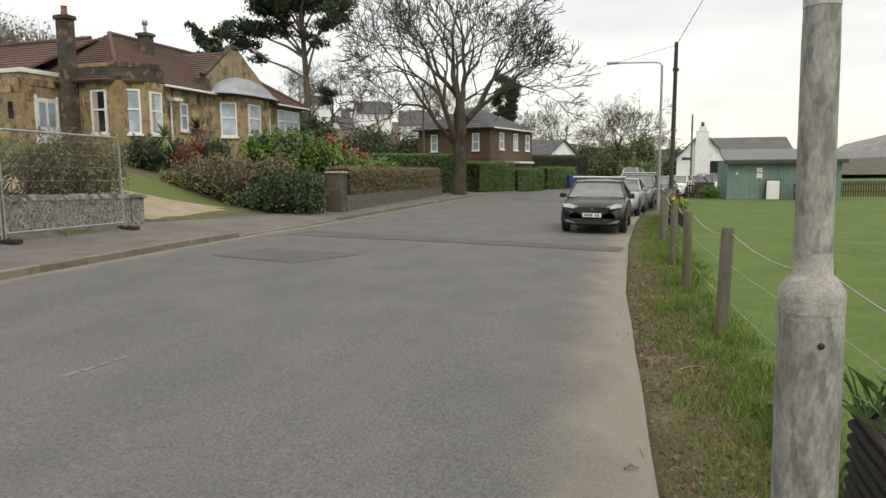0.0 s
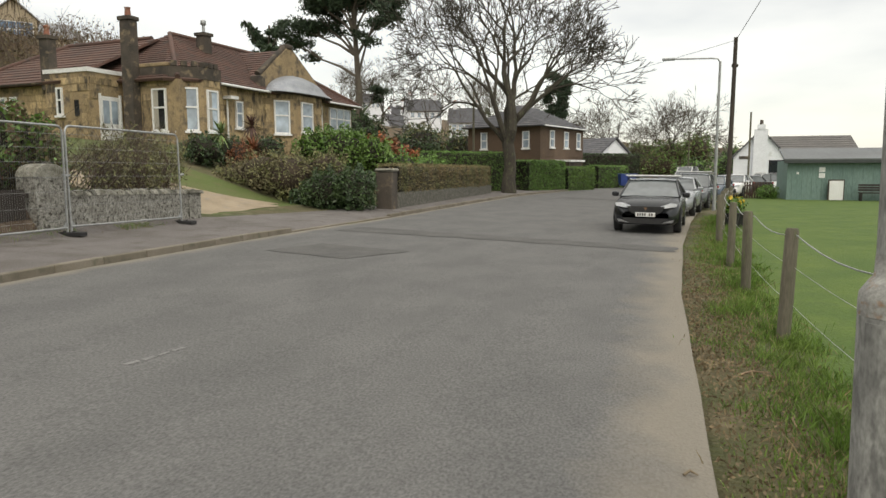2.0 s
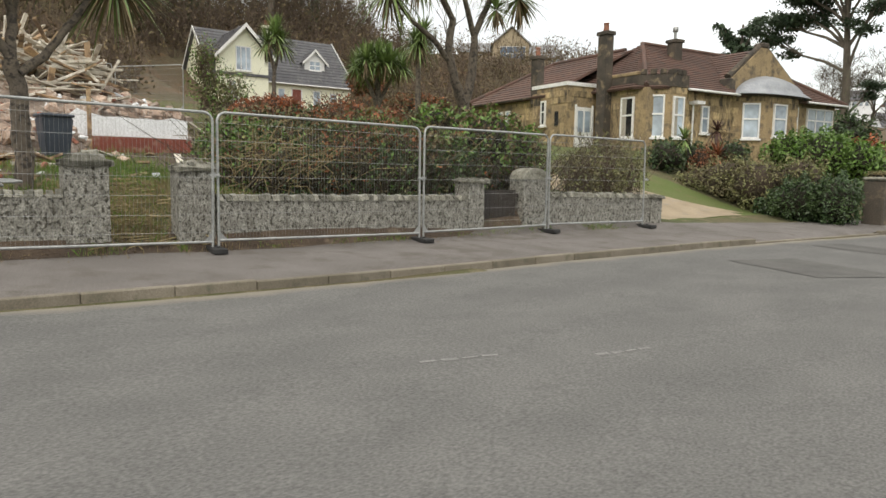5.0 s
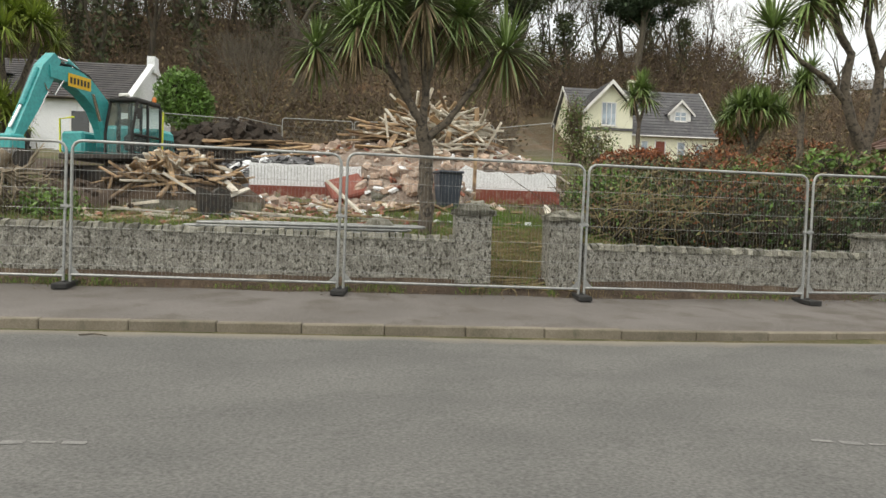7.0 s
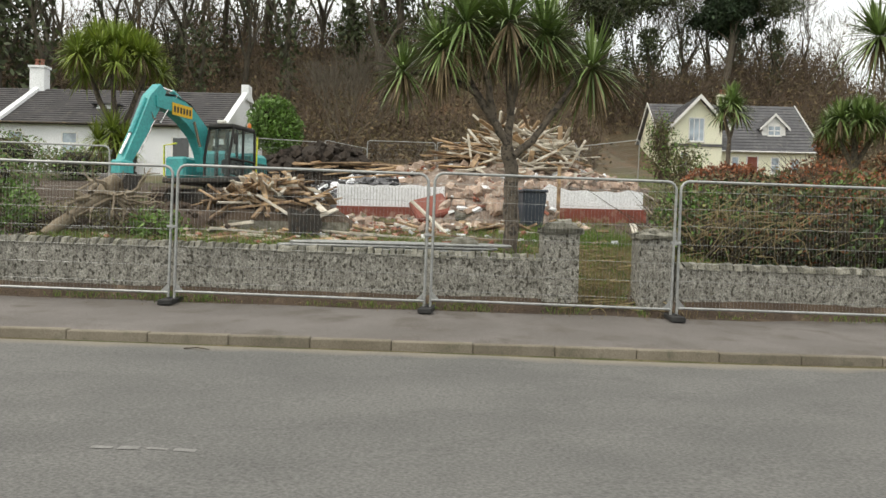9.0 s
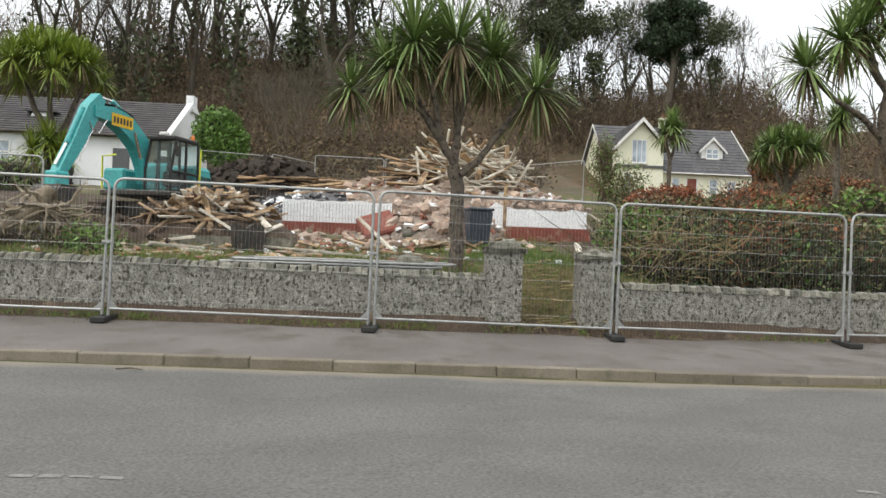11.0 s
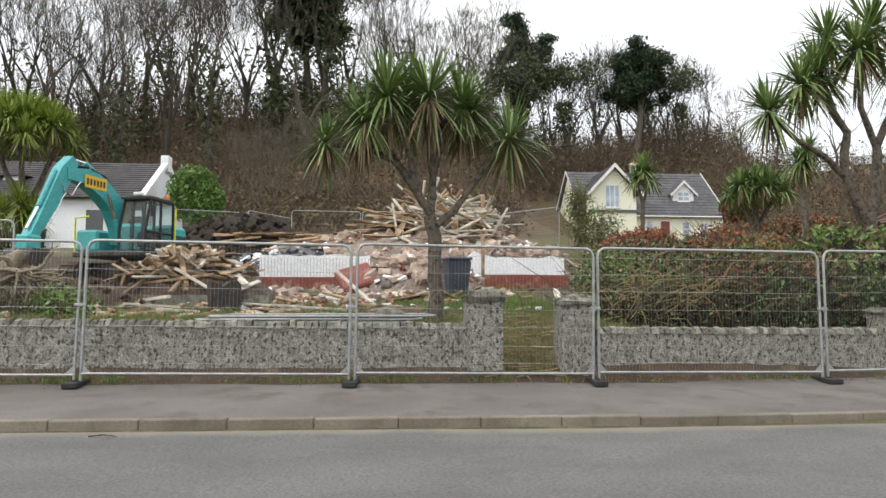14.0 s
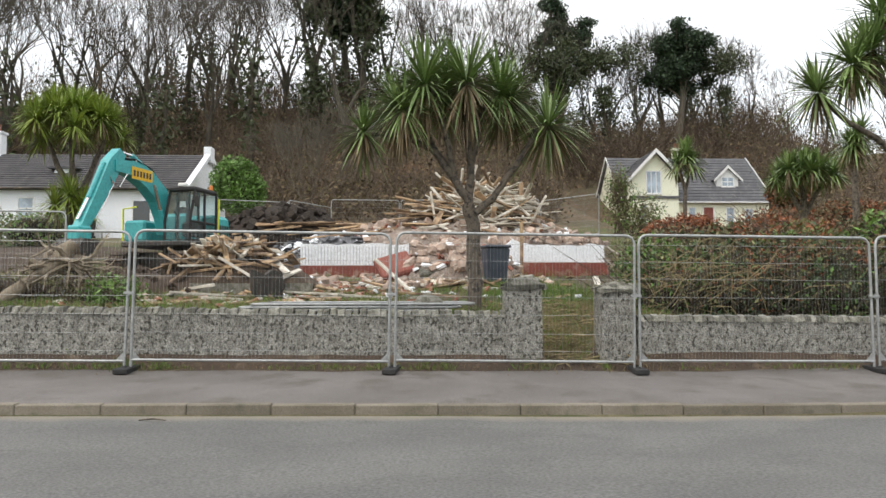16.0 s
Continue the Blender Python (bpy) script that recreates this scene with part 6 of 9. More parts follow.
# ---- hedges and garden shrubs on the left ----
hedge("hedge", "clipped brown-green beech hedge behind a low wall", (-9.35, 22.2), (-9.75, 37.0), 0.9, 0.7, 1.72, LEAF_BEECH, 26000, 0.035, 2)
hedge("hedge", "tall dark green clipped hedge along the garden", (-9.4, 41.5), (-17.0, 33.5), 1.2, 0.2, 2.6, LEAF_HEDGE, 22000, 0.05, 3)
hedge("hedge", "clipped dark green hedge by the bend", (-8.9, 43.6), (-7.3, 48.6), 1.4, 0.0, 2.15, LEAF_HEDGE, 15000, 0.05, 4)
hedge("hedge", "low bright green clipped hedge by the bend", (-7.1, 49.3), (-5.7, 54.0), 1.3, 0.0, 1.75, LEAF_BRIGHT, 11000, 0.05, 5)
hedge("hedge", "dark hedge beyond the brown house", (-5.6, 57.5), (-3.5, 63.0), 1.2, 0.0, 1.9, LEAF_HEDGE, 5000, 0.07, 6)
hedge("hedge", "tall dark hedge beside the white bungalow", (-8.0, 62), (-2.5, 66.0), 1.6, 0.0, 3.0, LEAF_DARK, 6000, 0.08, 7)
lw = thing("low_wall", "low stone wall under the beech hedge", "wall", kind="structure")
rough_box("stone", -0.25, 0.0, 21.6, 37.4, 0.1, 0.05, 0.78, 0.72, COPE, lw, amp=0.02, xa=lambda y: -8.85 - (y - 22) * 0.03)
gp = thing("gate_post", "square weathered stone gate post beside the hedge", "gate post", pose(-9.0, 21.2, 0.1))
box("shaft", -0.28, 0.28, -0.28, 0.28, 0, 1.38, SOOT, gp, bevel=0.03)
box("cap", -0.33, 0.33, -0.33, 0.33, 1.384, 1.5, COPE, gp, bevel=0.05)
shrub("ivy_hedge", "dense dark green ivy-covered hedge at the drive", [(-9.5, 19.9, 0.9, 0.65, 0.9, 0.8), (-10.4, 19.6, 0.85, 0.75, 0.8, 0.78), (-11.2, 20.0, 0.65, 0.6, 0.7, 0.55)], 11000, 0.05, LEAF_DARK, 3)
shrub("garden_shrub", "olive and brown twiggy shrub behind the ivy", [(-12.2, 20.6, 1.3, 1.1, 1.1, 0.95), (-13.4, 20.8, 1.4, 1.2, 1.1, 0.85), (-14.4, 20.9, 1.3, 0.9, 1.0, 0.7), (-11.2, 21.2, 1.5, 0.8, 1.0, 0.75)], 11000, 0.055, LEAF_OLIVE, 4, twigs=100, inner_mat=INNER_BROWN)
shrub("rhododendron", "rounded bright green rhododendron bush", [(-13.6, 27.2, 2.4, 1.3, 1.5, 1.1), (-12.6, 28.2, 2.2, 1.0, 1.2, 0.9), (-14.6, 26.8, 2.5, 0.9, 1.0, 0.9)], 9000, 0.08, LEAF_BRIGHT, 5)
shrub("red_shrub", "dark red leafy shrub in the garden", [(-13.4, 30.8, 2.3, 1.2, 1.4, 1.0), (-12.4, 31.6, 2.0, 0.9, 1.0, 0.8)], 5000, 0.08, LEAF_RUSSET, 6)
shrub("olive_bush", "rounded olive green bush by the hedge", [(-11.8, 29.5, 1.4, 1.2, 1.6, 1.1), (-11.0, 31.5, 1.3, 1.0, 1.4, 1.0)], 6000, 0.07, LEAF_HEDGE, 7)
shrub("dark_evergreens", "dark evergreen trees beside the bungalow", [(-19.5, 42.5, 3.6, 1.6, 1.8, 2.0), (-18.2, 40.5, 3.2, 1.3, 1.5, 1.3), (-16.8, 41.5, 2.6, 1.4, 1.5, 1.3), (-15.2, 42.5, 2.4, 1.4, 1.3, 1.2)], 9000, 0.12, LEAF_DARK, 8)
shrub("twiggy_bush", "olive brown twiggy bush behind the wall", [(-13.2, 14.2, 1.7, 0.9, 1.1, 0.95), (-13.6, 15.6, 1.7, 0.9, 1.1, 0.9), (-13.0, 13.2, 1.5, 0.7, 0.8, 0.7)], 5500, 0.045, LEAF_OLIVE, 9, inner=False, twigs=420)
shrub("garden_shrub", "low mixed dark shrub below the bay window", [(-16.4, 21.5, 2.3, 0.8, 1.0, 0.65), (-16.6, 23.6, 2.3, 0.8, 1.2, 0.6), (-16.2, 25.5, 2.4, 0.8, 1.0, 0.65)], 6000, 0.06, LEAF_DARK, 10)
shrub("red_shrub", "orange-red leafed shrub below the bay window", [(-15.4, 22.4, 1.9, 0.5, 0.6, 0.75)], 2200, 0.05, LEAF_RUSSET, 11)
for (x, y, z, m_, r_, lab) in ((-15.2, 22.9, 2.3, LEAF_RUSSET, 0.75, "dark red spiky phormium"), (-15.9, 23.9, 3.3, mat("bronze_leaf", (0.10, 0.045, 0.035), (0.07, 0.035, 0.03), 2, 9, 0.6, 0, leaf=True, rand=0.4), 0.6, "bronze-leaved young cordyline"), (-16.0, 22.0, 2.9, LEAF_PALM, 0.65, "small green cordyline")):
    cordyline("spiky_plant", lab + " in the bungalow garden", x, y, z - 1.0, [([(0, 0, -0.3), (0, 0, 0.95)], 0.05, 0.04)], [(0, 0, 1.0, 1.0)], 30, leaf=m_, r=r_, n=120, w=0.022, dead=0.02)


shrub("evergreen_clump", "dark green bushes at the far bend", [(8.5, 88, 1.8, 3.0, 2.5, 2.6), (13.5, 92, 1.6, 3.0, 2.5, 2.2), (3.5, 86, 1.2, 2.2, 2.0, 1.8), (18, 98, 2.2, 3.5, 3, 3.2)], 7000, 0.16, LEAF_HEDGE, 81, second=(LEAF_DARK, 0.6))
shrub("woodland_edge", "grey-brown bare woodland edge beyond the parked cars", [(1.0, 105, 3.4, 3.0, 3.0, 2.6), (4.6, 106, 4.2, 2.6, 3.0, 2.8), (-3.5, 108, 3.4, 3.2, 3.0, 2.2), (-8.0, 109, 3.0, 3.0, 3.0, 1.8), (0.0, 104, 2.2, 5.0, 2.5, 2.2)], 9000, 0.17, LEAF_OLIVE, 83, second=(LEAF_HEDGE, 0.6), twigs=500, inner_mat=INNER_BROWN)
shrub("evergreen_clump", "dark evergreens among the village gardens", [(-17, 58, 2.8, 2.2, 2.2, 2.4), (-22, 62, 3.4, 2.4, 2.4, 2.6), (-15, 66, 2.6, 2.0, 2.0, 2.2), (-26, 72, 4.0, 2.6, 2.6, 2.6)], 8000, 0.15, LEAF_DARK, 82, second=(LEAF_OLIVE, 0.4))

# ---- thicket behind the right-hand fence ----
def tangle(name, label, pts, n, seed, material=LEAF_BROWN, twig_n=500, height=1.0, size=0.05):
    rng = np.random.default_rng(seed)
    t = thing(name, label, "shrub")
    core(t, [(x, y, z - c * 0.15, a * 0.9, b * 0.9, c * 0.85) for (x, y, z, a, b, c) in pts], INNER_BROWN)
    v, f = quads(in_blobs(pts, n, rng, 0.5), size, rng)
    raw("foliage", v, f, material, t)
    if name == "thicket":
        # The dark leaves here also stand in for shade deep in the thicket.
        for m_, share in ((LEAF_RUSSET, 0.05), (LEAF_OLIVE, 0.2), (LEAF_HEDGE, 0.14), (LEAF_DARK, 0.35)):
            some = [p for p in pts if rng.random() < 0.6] or pts[:1]
            v, f = quads(in_blobs(some, int(n * share), rng, 0.8), size, rng)
            raw("foliage", v, f, m_, t)
        vv, ff = [], []
        for k in range(twig_n // 40):
            b = pts[int(rng.integers(len(pts)))]
            p = Vector((b[0] + b[3] * rng.uniform(0.2, 0.9), b[1] + rng.normal() * b[4] * 0.5, b[2] + b[5] * rng.uniform(-0.5, 0.9)))
            d = Vector((rng.normal() * 0.2, rng.normal() * 0.5, rng.normal() * 0.35))
            tube_data([p, p + d * 0.5 + Vector((0.08, 0, 0.06)), p + d], [0.008, 0.007, 0.003], 3, vv, ff, False)
        raw("dead_stem", vv, ff, STRAW, t, "pale dead stems")
    vv, ff = [], []
    for k in range(twig_n):
        b = pts[int(rng.integers(len(pts)))]
        base = Vector((b[0] + rng.normal() * b[3] * 0.5, b[1] + rng.normal() * b[4] * 0.5, b[2] - b[5]))
        d = Vector((rng.normal() * 0.5 + 0.15, rng.normal() * 0.55, 1.0)) * b[5] * rng.uniform(0.9, 2.1) * height
        tube_data([base, base + d * 0.5 + Vector((0.05, 0.03, 0)), base + d + Vector((0, 0, -0.12))], [0.011, 0.008, 0.003], 3, vv, ff, False)
    raw("brush", vv, ff, WOODBARK if name == "thicket" else TWIG, t)
    return t


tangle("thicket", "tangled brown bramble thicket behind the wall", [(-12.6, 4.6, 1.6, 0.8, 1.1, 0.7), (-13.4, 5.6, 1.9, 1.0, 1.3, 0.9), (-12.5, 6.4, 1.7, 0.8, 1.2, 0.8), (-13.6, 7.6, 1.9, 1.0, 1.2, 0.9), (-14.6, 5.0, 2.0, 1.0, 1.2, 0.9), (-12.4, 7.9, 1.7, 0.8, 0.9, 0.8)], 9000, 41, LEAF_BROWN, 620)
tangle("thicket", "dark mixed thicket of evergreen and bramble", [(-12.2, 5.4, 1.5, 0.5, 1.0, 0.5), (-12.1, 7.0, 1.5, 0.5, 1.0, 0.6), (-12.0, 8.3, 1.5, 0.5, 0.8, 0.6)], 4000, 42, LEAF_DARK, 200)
shrub("russet_shrub", "russet orange shrub in the thicket", [(-14.6, 7.2, 2.75, 0.8, 0.9, 0.5), (-15.0, 5.4, 2.6, 0.6, 0.6, 0.4)], 1000, 0.05, LEAF_RUSSET, 43, inner=False, twigs=200, second=(LEAF_BROWN, 0.6))
shrub("green_shrub", "dull green privet growing through the thicket", [(-13.2, 4.2, 1.9, 0.7, 0.7, 0.7), (-13.0, 6.9, 2.3, 0.6, 0.8, 0.5), (-12.4, 8.6, 1.9, 0.5, 0.5, 0.6)], 3600, 0.05, LEAF_HEDGE, 143, inner=False, twigs=80, second=(LEAF_OLIVE, 0.7))
shrub("russet_shrub", "orange and dark red leaves among the thicket", [(-12.2, 6.0, 1.95, 0.5, 0.7, 0.35), (-12.3, 7.3, 2.05, 0.5, 0.7, 0.4), (-12.6, 6.6, 2.5, 0.6, 0.9, 0.3), (-12.1, 8.2, 1.6, 0.4, 0.5, 0.3)], 900, 0.042, LEAF_RUSSET, 243, inner=False, twigs=90)
bram = thing("dead_bramble", "pale dead bramble stems arching over the thicket", "bramble")
vv, ff = [], []
rb = random.Random(19)
for k in range(120):
    p_ = Vector((rb.uniform(-12.3, -11.6), rb.gauss(4.5, 0.5), rb.uniform(1.2, 2.0)))
    d_ = Vector((rb.uniform(-0.1, 0.35), rb.gauss(0.2, 0.6), rb.gauss(0.1, 0.3)))
    tube_data([p_, p_ + d_ * 0.5 + Vector((0.05, 0, 0.12)), p_ + d_ + Vector((0.05, 0, -0.05))], [0.008, 0.008, 0.004], 4, vv, ff, False)
raw("stem_mass", vv, ff, STRAW, bram)
shrub("green_shrub", "bright green leafy shrub at the fence", [(-12.4, 9.6, 2.2, 0.8, 0.9, 0.8), (-12.8, 10.6, 2.1, 0.9, 0.9, 0.7), (-13.2, 8.9, 2.5, 0.7, 0.8, 0.6)], 5000, 0.06, LEAF_BRIGHT, 44, second=(LEAF_BROWN, 0.5))
tangle("thicket", "brown twiggy thicket beside the dark gate", [(-12.6, 9.0, 1.6, 0.9, 1.1, 0.8), (-12.8, 10.8, 1.6, 0.9, 1.1, 0.8), (-13.8, 9.8, 1.9, 1.1, 1.2, 1.0)], 7500, 45, LEAF_BROWN, 420)
shrub("slope_shrub", "grey-green shrub on the slope below the gabled house", [(-30.5, 8.9, 5.2, 0.9, 0.9, 1.3), (-30.0, 8.6, 6.2, 0.65, 0.6, 0.9), (-29.8, 9.6, 4.8, 1.0, 1.0, 1.0)], 3000, 0.06, LEAF_OLIVE, 46, second=(LEAF_HEDGE, 0.35), inner=False, twigs=160, shell=0.2)
shrub("russet_shrub", "orange-brown winter shrub below the gabled house", [(-28.0, 11.0, 4.0, 1.0, 1.3, 0.7), (-27.6, 9.9, 3.85, 0.9, 1.0, 0.55)], 5000, 0.08, LEAF_RUSSET, 47, twigs=150)
shrub("dark_red_shrub", "dark red clipped shrub by the gabled house", [(-38.0, 21.2, 5.3, 1.4, 2.2, 0.9), (-37.0, 24.0, 5.5, 1.4, 2.2, 1.0)], 6000, 0.1, LEAF_RUSSET, 48, second=(LEAF_BROWN, 0.9))
shrub("copper_tree", "round copper-brown shrub beside the gabled house", [(-44.0, 24.3, 8.0, 1.2, 1.4, 1.2)], 3500, 0.12, LEAF_BROWN, 49, second=(LEAF_RUSSET, 0.4))
shrub("russet_shrub", "bright orange-leaved shrub on the slope", [(-22.0, 12.6, 3.4, 0.7, 0.9, 0.5)], 1900, 0.055, LEAF_RUSSET, 50, inner=False, twigs=90)
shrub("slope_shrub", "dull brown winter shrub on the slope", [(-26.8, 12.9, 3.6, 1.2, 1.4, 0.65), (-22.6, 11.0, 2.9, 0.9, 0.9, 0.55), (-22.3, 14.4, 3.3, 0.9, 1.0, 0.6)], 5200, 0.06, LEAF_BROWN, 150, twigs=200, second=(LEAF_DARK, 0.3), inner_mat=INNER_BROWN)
shrub("round_bush", "rounded green bush beyond the site", [(-38.5, -10.4, 7.5, 1.3, 1.3, 1.5), (-38.3, -9.8, 7.0, 1.1, 1.1, 1.1)], 6000, 0.1, LEAF_BRIGHT, 51, second=(LEAF_HEDGE, 0.8))
fan = bare_tree("fan_shrub", "tall reddish-brown bare fan-shaped shrub", 6.5, 0.1, 5, 91, kids=(3, 3), spread=0.30, up=0.1, first=0.06, shrink=0.82, min_r=0.014, category="shrub",
                forks=tuple((0.3 * math.cos(k * 1.1), 0.75 * math.sin(k * 1.1), 0.9, 0.4) for k in range(6)))
place(fan, -46.5, -7.5)

# brown winter undergrowth on the bank, past counting
rng = np.random.default_rng(5)
v, f = [], []
leafp = []
for k in range(12000):
    b = rng.uniform(40, 138) if k < 9000 else rng.uniform(60, 92)
    d = (rng.uniform(43, 88) if b > 62 else rng.uniform(52, 95)) if k < 9000 else rng.uniform(68, 100)
    x, y = far_bearing(b, d)
    if 58 < b < 78 and d < 67 or -66 < x < -54 and 13 < y < 30 or -46 < x < -37 and y < -11 or x > -30 or (-80 < x < -64 and 50 < y < 80):
        continue
    z = ground_z(x, y)
    h = rng.uniform(1.2, 4.2) * (0.6 if d < 50 else 1) * (1.5 if d > 62 and b > 80 or k > 9000 else 1)
    lean = Vector((rng.normal() * 0.3, rng.normal() * 0.3, 1)) * h
    p = Vector((x, y, z - 0.1))
    tube_data([p, p + lean * 0.5 + Vector((rng.normal() * 0.15, rng.normal() * 0.15, 0)), p + lean], [0.035, 0.026, 0.01], 3, v, f, False)
    for j in range(3):
        e = p + lean * rng.uniform(0.35, 0.7)
        tube_data([e, e + Vector((rng.normal() * 0.5, rng.normal() * 0.5, rng.uniform(0.4, 1.1))) * h * 0.35], [0.02, 0.008], 3, v, f, False)
    for j in range(9):
        leafp.append(p + lean * rng.uniform(0.15, 1.0) + Vector((rng.normal(), rng.normal(), rng.normal() * 0.5)) * 0.45)
tagged(raw("undergrowth", v, f, TWIG), "brown leafless undergrowth covering the wooded bank", "undergrowth", kind="stuff")
vv, ff = quads(np.array([tuple(p) for p in leafp]), 0.16, rng)
tagged(raw("bracken", vv, ff, LEAF_BROWN), "dead bracken and bramble among the undergrowth", "bracken", kind="stuff")


# ---- grasses ----
def blades(name, label, spots, n, h, spread, material, seed):
    r = np.random.default_rng(seed)
    idx = r.integers(len(spots), size=n)
    P = np.array(spots)[idx]
    base = np.zeros((n, 3))
    base[:, :2] = P[:, :2] + r.normal(size=(n, 2)) * spread
    base[:, 2] = [ground_z(a, b) for a, b in base[:, :2]]
    hh = h * P[:, 2:3] * r.uniform(0.4, 1.2, size=(n, 1))
    tip = base + np.concatenate([r.normal(size=(n, 2)) * 0.45, np.ones((n, 1))], 1) * hh
    mid = (base + tip) / 2 + np.concatenate([np.zeros((n, 2)), 0.12 * hh], 1)
    side = r.normal(size=(n, 3))
    side[:, 2] = 0
    side *= 0.0035 / np.linalg.norm(side, axis=1)[:, None]
    v = np.stack([base - side, base + side, mid + side, tip, mid - side], 1).reshape(-1, 3)
    f = np.arange(5 * n).reshape(-1, 5)
    return tagged(raw(name, v, f, material), label, "grass", kind="stuff")


rg = random.Random(4)
verge = [(0.85 + rg.gauss(0, 0.13), y + rg.uniform(-0.2, 0.2), rg.uniform(0.5, 1.3)) for y in np.arange(1.8, 24, 0.22)]
verge = [(x + edge_x(y) - 0.05, y, s) for x, y, s in verge]
blades("verge_grass", "long rough grass along the post fence", verge, 15000, 0.125, 0.13, BLADE, 1)
low = [(edge_x(y) + rg.uniform(0.25, 0.8), y, rg.uniform(0.3, 1.0)) for y in np.arange(1.5, 24, 0.12)]
blades("verge_grass", "short trodden grass on the verge", low, 16000, 0.055, 0.12, BLADE, 2)
blades("verge_grass", "dry straw-coloured grass on the verge", verge + low, 4200, 0.09, 0.16, STRAW, 3)
foot_ = [(wall_x(y) + rg.uniform(0.02, 0.25), y, rg.uniform(0.2, 1.1)) for y in np.arange(-14, 12.5, 0.13) if not 1.7 < y < 2.4]
yard = [(rg.uniform(-40, -18), rg.uniform(-12, 10), rg.uniform(0.4, 1.3)) for k in range(420)]
blades("site_weeds", "rough tufts on the far side of the site", yard, 16000, 0.26, 0.7, BLADE, 14)
blades("site_weeds", "dry brown tufts on the far side of the site", yard, 14000, 0.24, 0.8, STRAW, 15)
foot_ = [p for p in foot_ if noise.noise(Vector((p[1] * 0.8, 2.0, 0))) > -0.05]
blades("wall_weeds", "weeds and grass along the foot of the wall", foot_, 2600, 0.15, 0.07, BLADE, 4)
blades("wall_weeds", "dry brown stalks along the foot of the wall", foot_, 1500, 0.11, 0.12, STRAW, 24)
site = [(rg.uniform(-17.5, -11.3), rg.uniform(-9, 4.5), rg.uniform(0.5, 1.2)) for k in range(260)]
blades("site_grass", "uneven rough grass in the site", site, 15000, 0.18, 0.35, BLADE, 5)
blades("site_straw", "dead straw in the site and gateway", site + [(rg.uniform(-14, -10.9), rg.uniform(1.6, 3.6), 1) for k in range(150)], 17000, 0.16, 0.3, STRAW, 6)
gateway = [(rg.uniform(-20, -11.1), rg.uniform(1.5, 3.9), rg.uniform(0.5, 1.2)) for k in range(120)]
blades("site_grass", "rough green grass beyond the gateway", gateway, 9000, 0.15, 0.25, BLADE, 16)


# ---- the demolition site ----
def chunk(name, material, sx, sy, sz, seed, jag=0.25):
    r = random.Random(seed)
    bm = bx(bmesh.new(), -sx / 2, sx / 2, -sy / 2, sy / 2, -sz / 2, sz / 2)
    for v_ in bm.verts:
        v_.co = Vector((v_.co.x * r.uniform(1 - jag, 1), v_.co.y * r.uniform(1 - jag, 1), v_.co.z * r.uniform(1 - jag, 1)))
    bmesh.ops.bevel(bm, geom=list(bm.edges), offset=min(sx, sy, sz) * 0.08, segments=1, affect="EDGES")
    me = bpy.data.meshes.new(name)
    bm.to_mesh(me), bm.free()
    me.materials.append(material)
    return me


def mound(name, cx, cy, rx, ry, h, material, parent, seed, z=None, n=22, rough=0.25):
    v, f = [], []
    z0 = ground_z(cx, cy) if z is None else z
    for i in range(n + 1):
        for k in range(n + 1):
            a, b = i / n * 2 - 1, k / n * 2 - 1
            x, y = cx + a * rx, cy + b * ry
            w = max(0, 1 - (a * a + b * b)) ** 0.8
            zz = h * w * (1 + rough * noise.noise(Vector((x * 1.3, y * 1.3, seed)))) + 0.12 * w * noise.noise(Vector((x * 4, y * 4, seed)))
            v.append((x, y, max(z0 + zz, ground_z(x, y)) if w > 0.02 else ground_z(x, y) - 0.1))
    for i in range(n):
        for k in range(n):
            q = i * (n + 1) + k
            f.append((q, q + n + 1, q + n + 2, q + 1))
    return raw(name, v, f, material, parent, "", True)


def mound_z(x, y, cx, cy, rx, ry, h):
    a, b = (x - cx) / rx, (y - cy) / ry
    return ground_z(cx, cy) + h * max(0, 1 - a * a - b * b) ** 0.8


PLANK = [chunk("plank", TIMBER, 1.0, 0.10, 0.06, 1, 0.08), chunk("plank", TIMBER, 1.0, 0.2, 0.04, 2, 0.08), chunk("plank", TIMBER_PALE, 1.0, 0.14, 0.04, 3, 0.08), chunk("plank", TIMBER_PALE, 1.0, 0.08, 0.07, 4, 0.05)]
ROCK = [chunk("stone", STONE, 0.34, 0.26, 0.2, 10 + i, 0.4) for i in range(4)]
BRK = [chunk("brick", BRICKM, 0.22, 0.105, 0.07, 20 + i, 0.12) for i in range(2)]
PLAST = [chunk("plaster_lump", LIME, 0.36, 0.22, 0.1, 30 + i, 0.4) for i in range(3)]
re_ = random.Random(31)


def strew(parent, name, meshes, n, fx, scale=(0.7, 1.5), tilt=30, lift=0.05):
    for k in range(n):
        x, y, z = fx(k)
        o = new(name, re_.choice(meshes))
        o.parent = parent
        s = re_.uniform(*scale)
        o.matrix_world = pose(x, y, z + lift * s, re_.uniform(-tilt, tilt), re_.uniform(-tilt, tilt), re_.uniform(0, 360)) @ Matrix.Diagonal((s, s, s, 1))


def planks(parent, n, fx, length=(0.8, 2.6), tilt=25, meshes=PLANK, aim=None):
    for k in range(n):
        x, y, z = fx(k)
        o = new("plank", re_.choice(meshes))
        o.parent = parent
        rz = re_.uniform(0, 360) if aim is None else re_.gauss(*aim)
        o.matrix_world = pose(x, y, z, re_.uniform(-20, 20), re_.gauss(0, tilt), rz) @ Matrix.Diagonal((re_.uniform(*length), re_.uniform(0.8, 1.3), 1, 1))


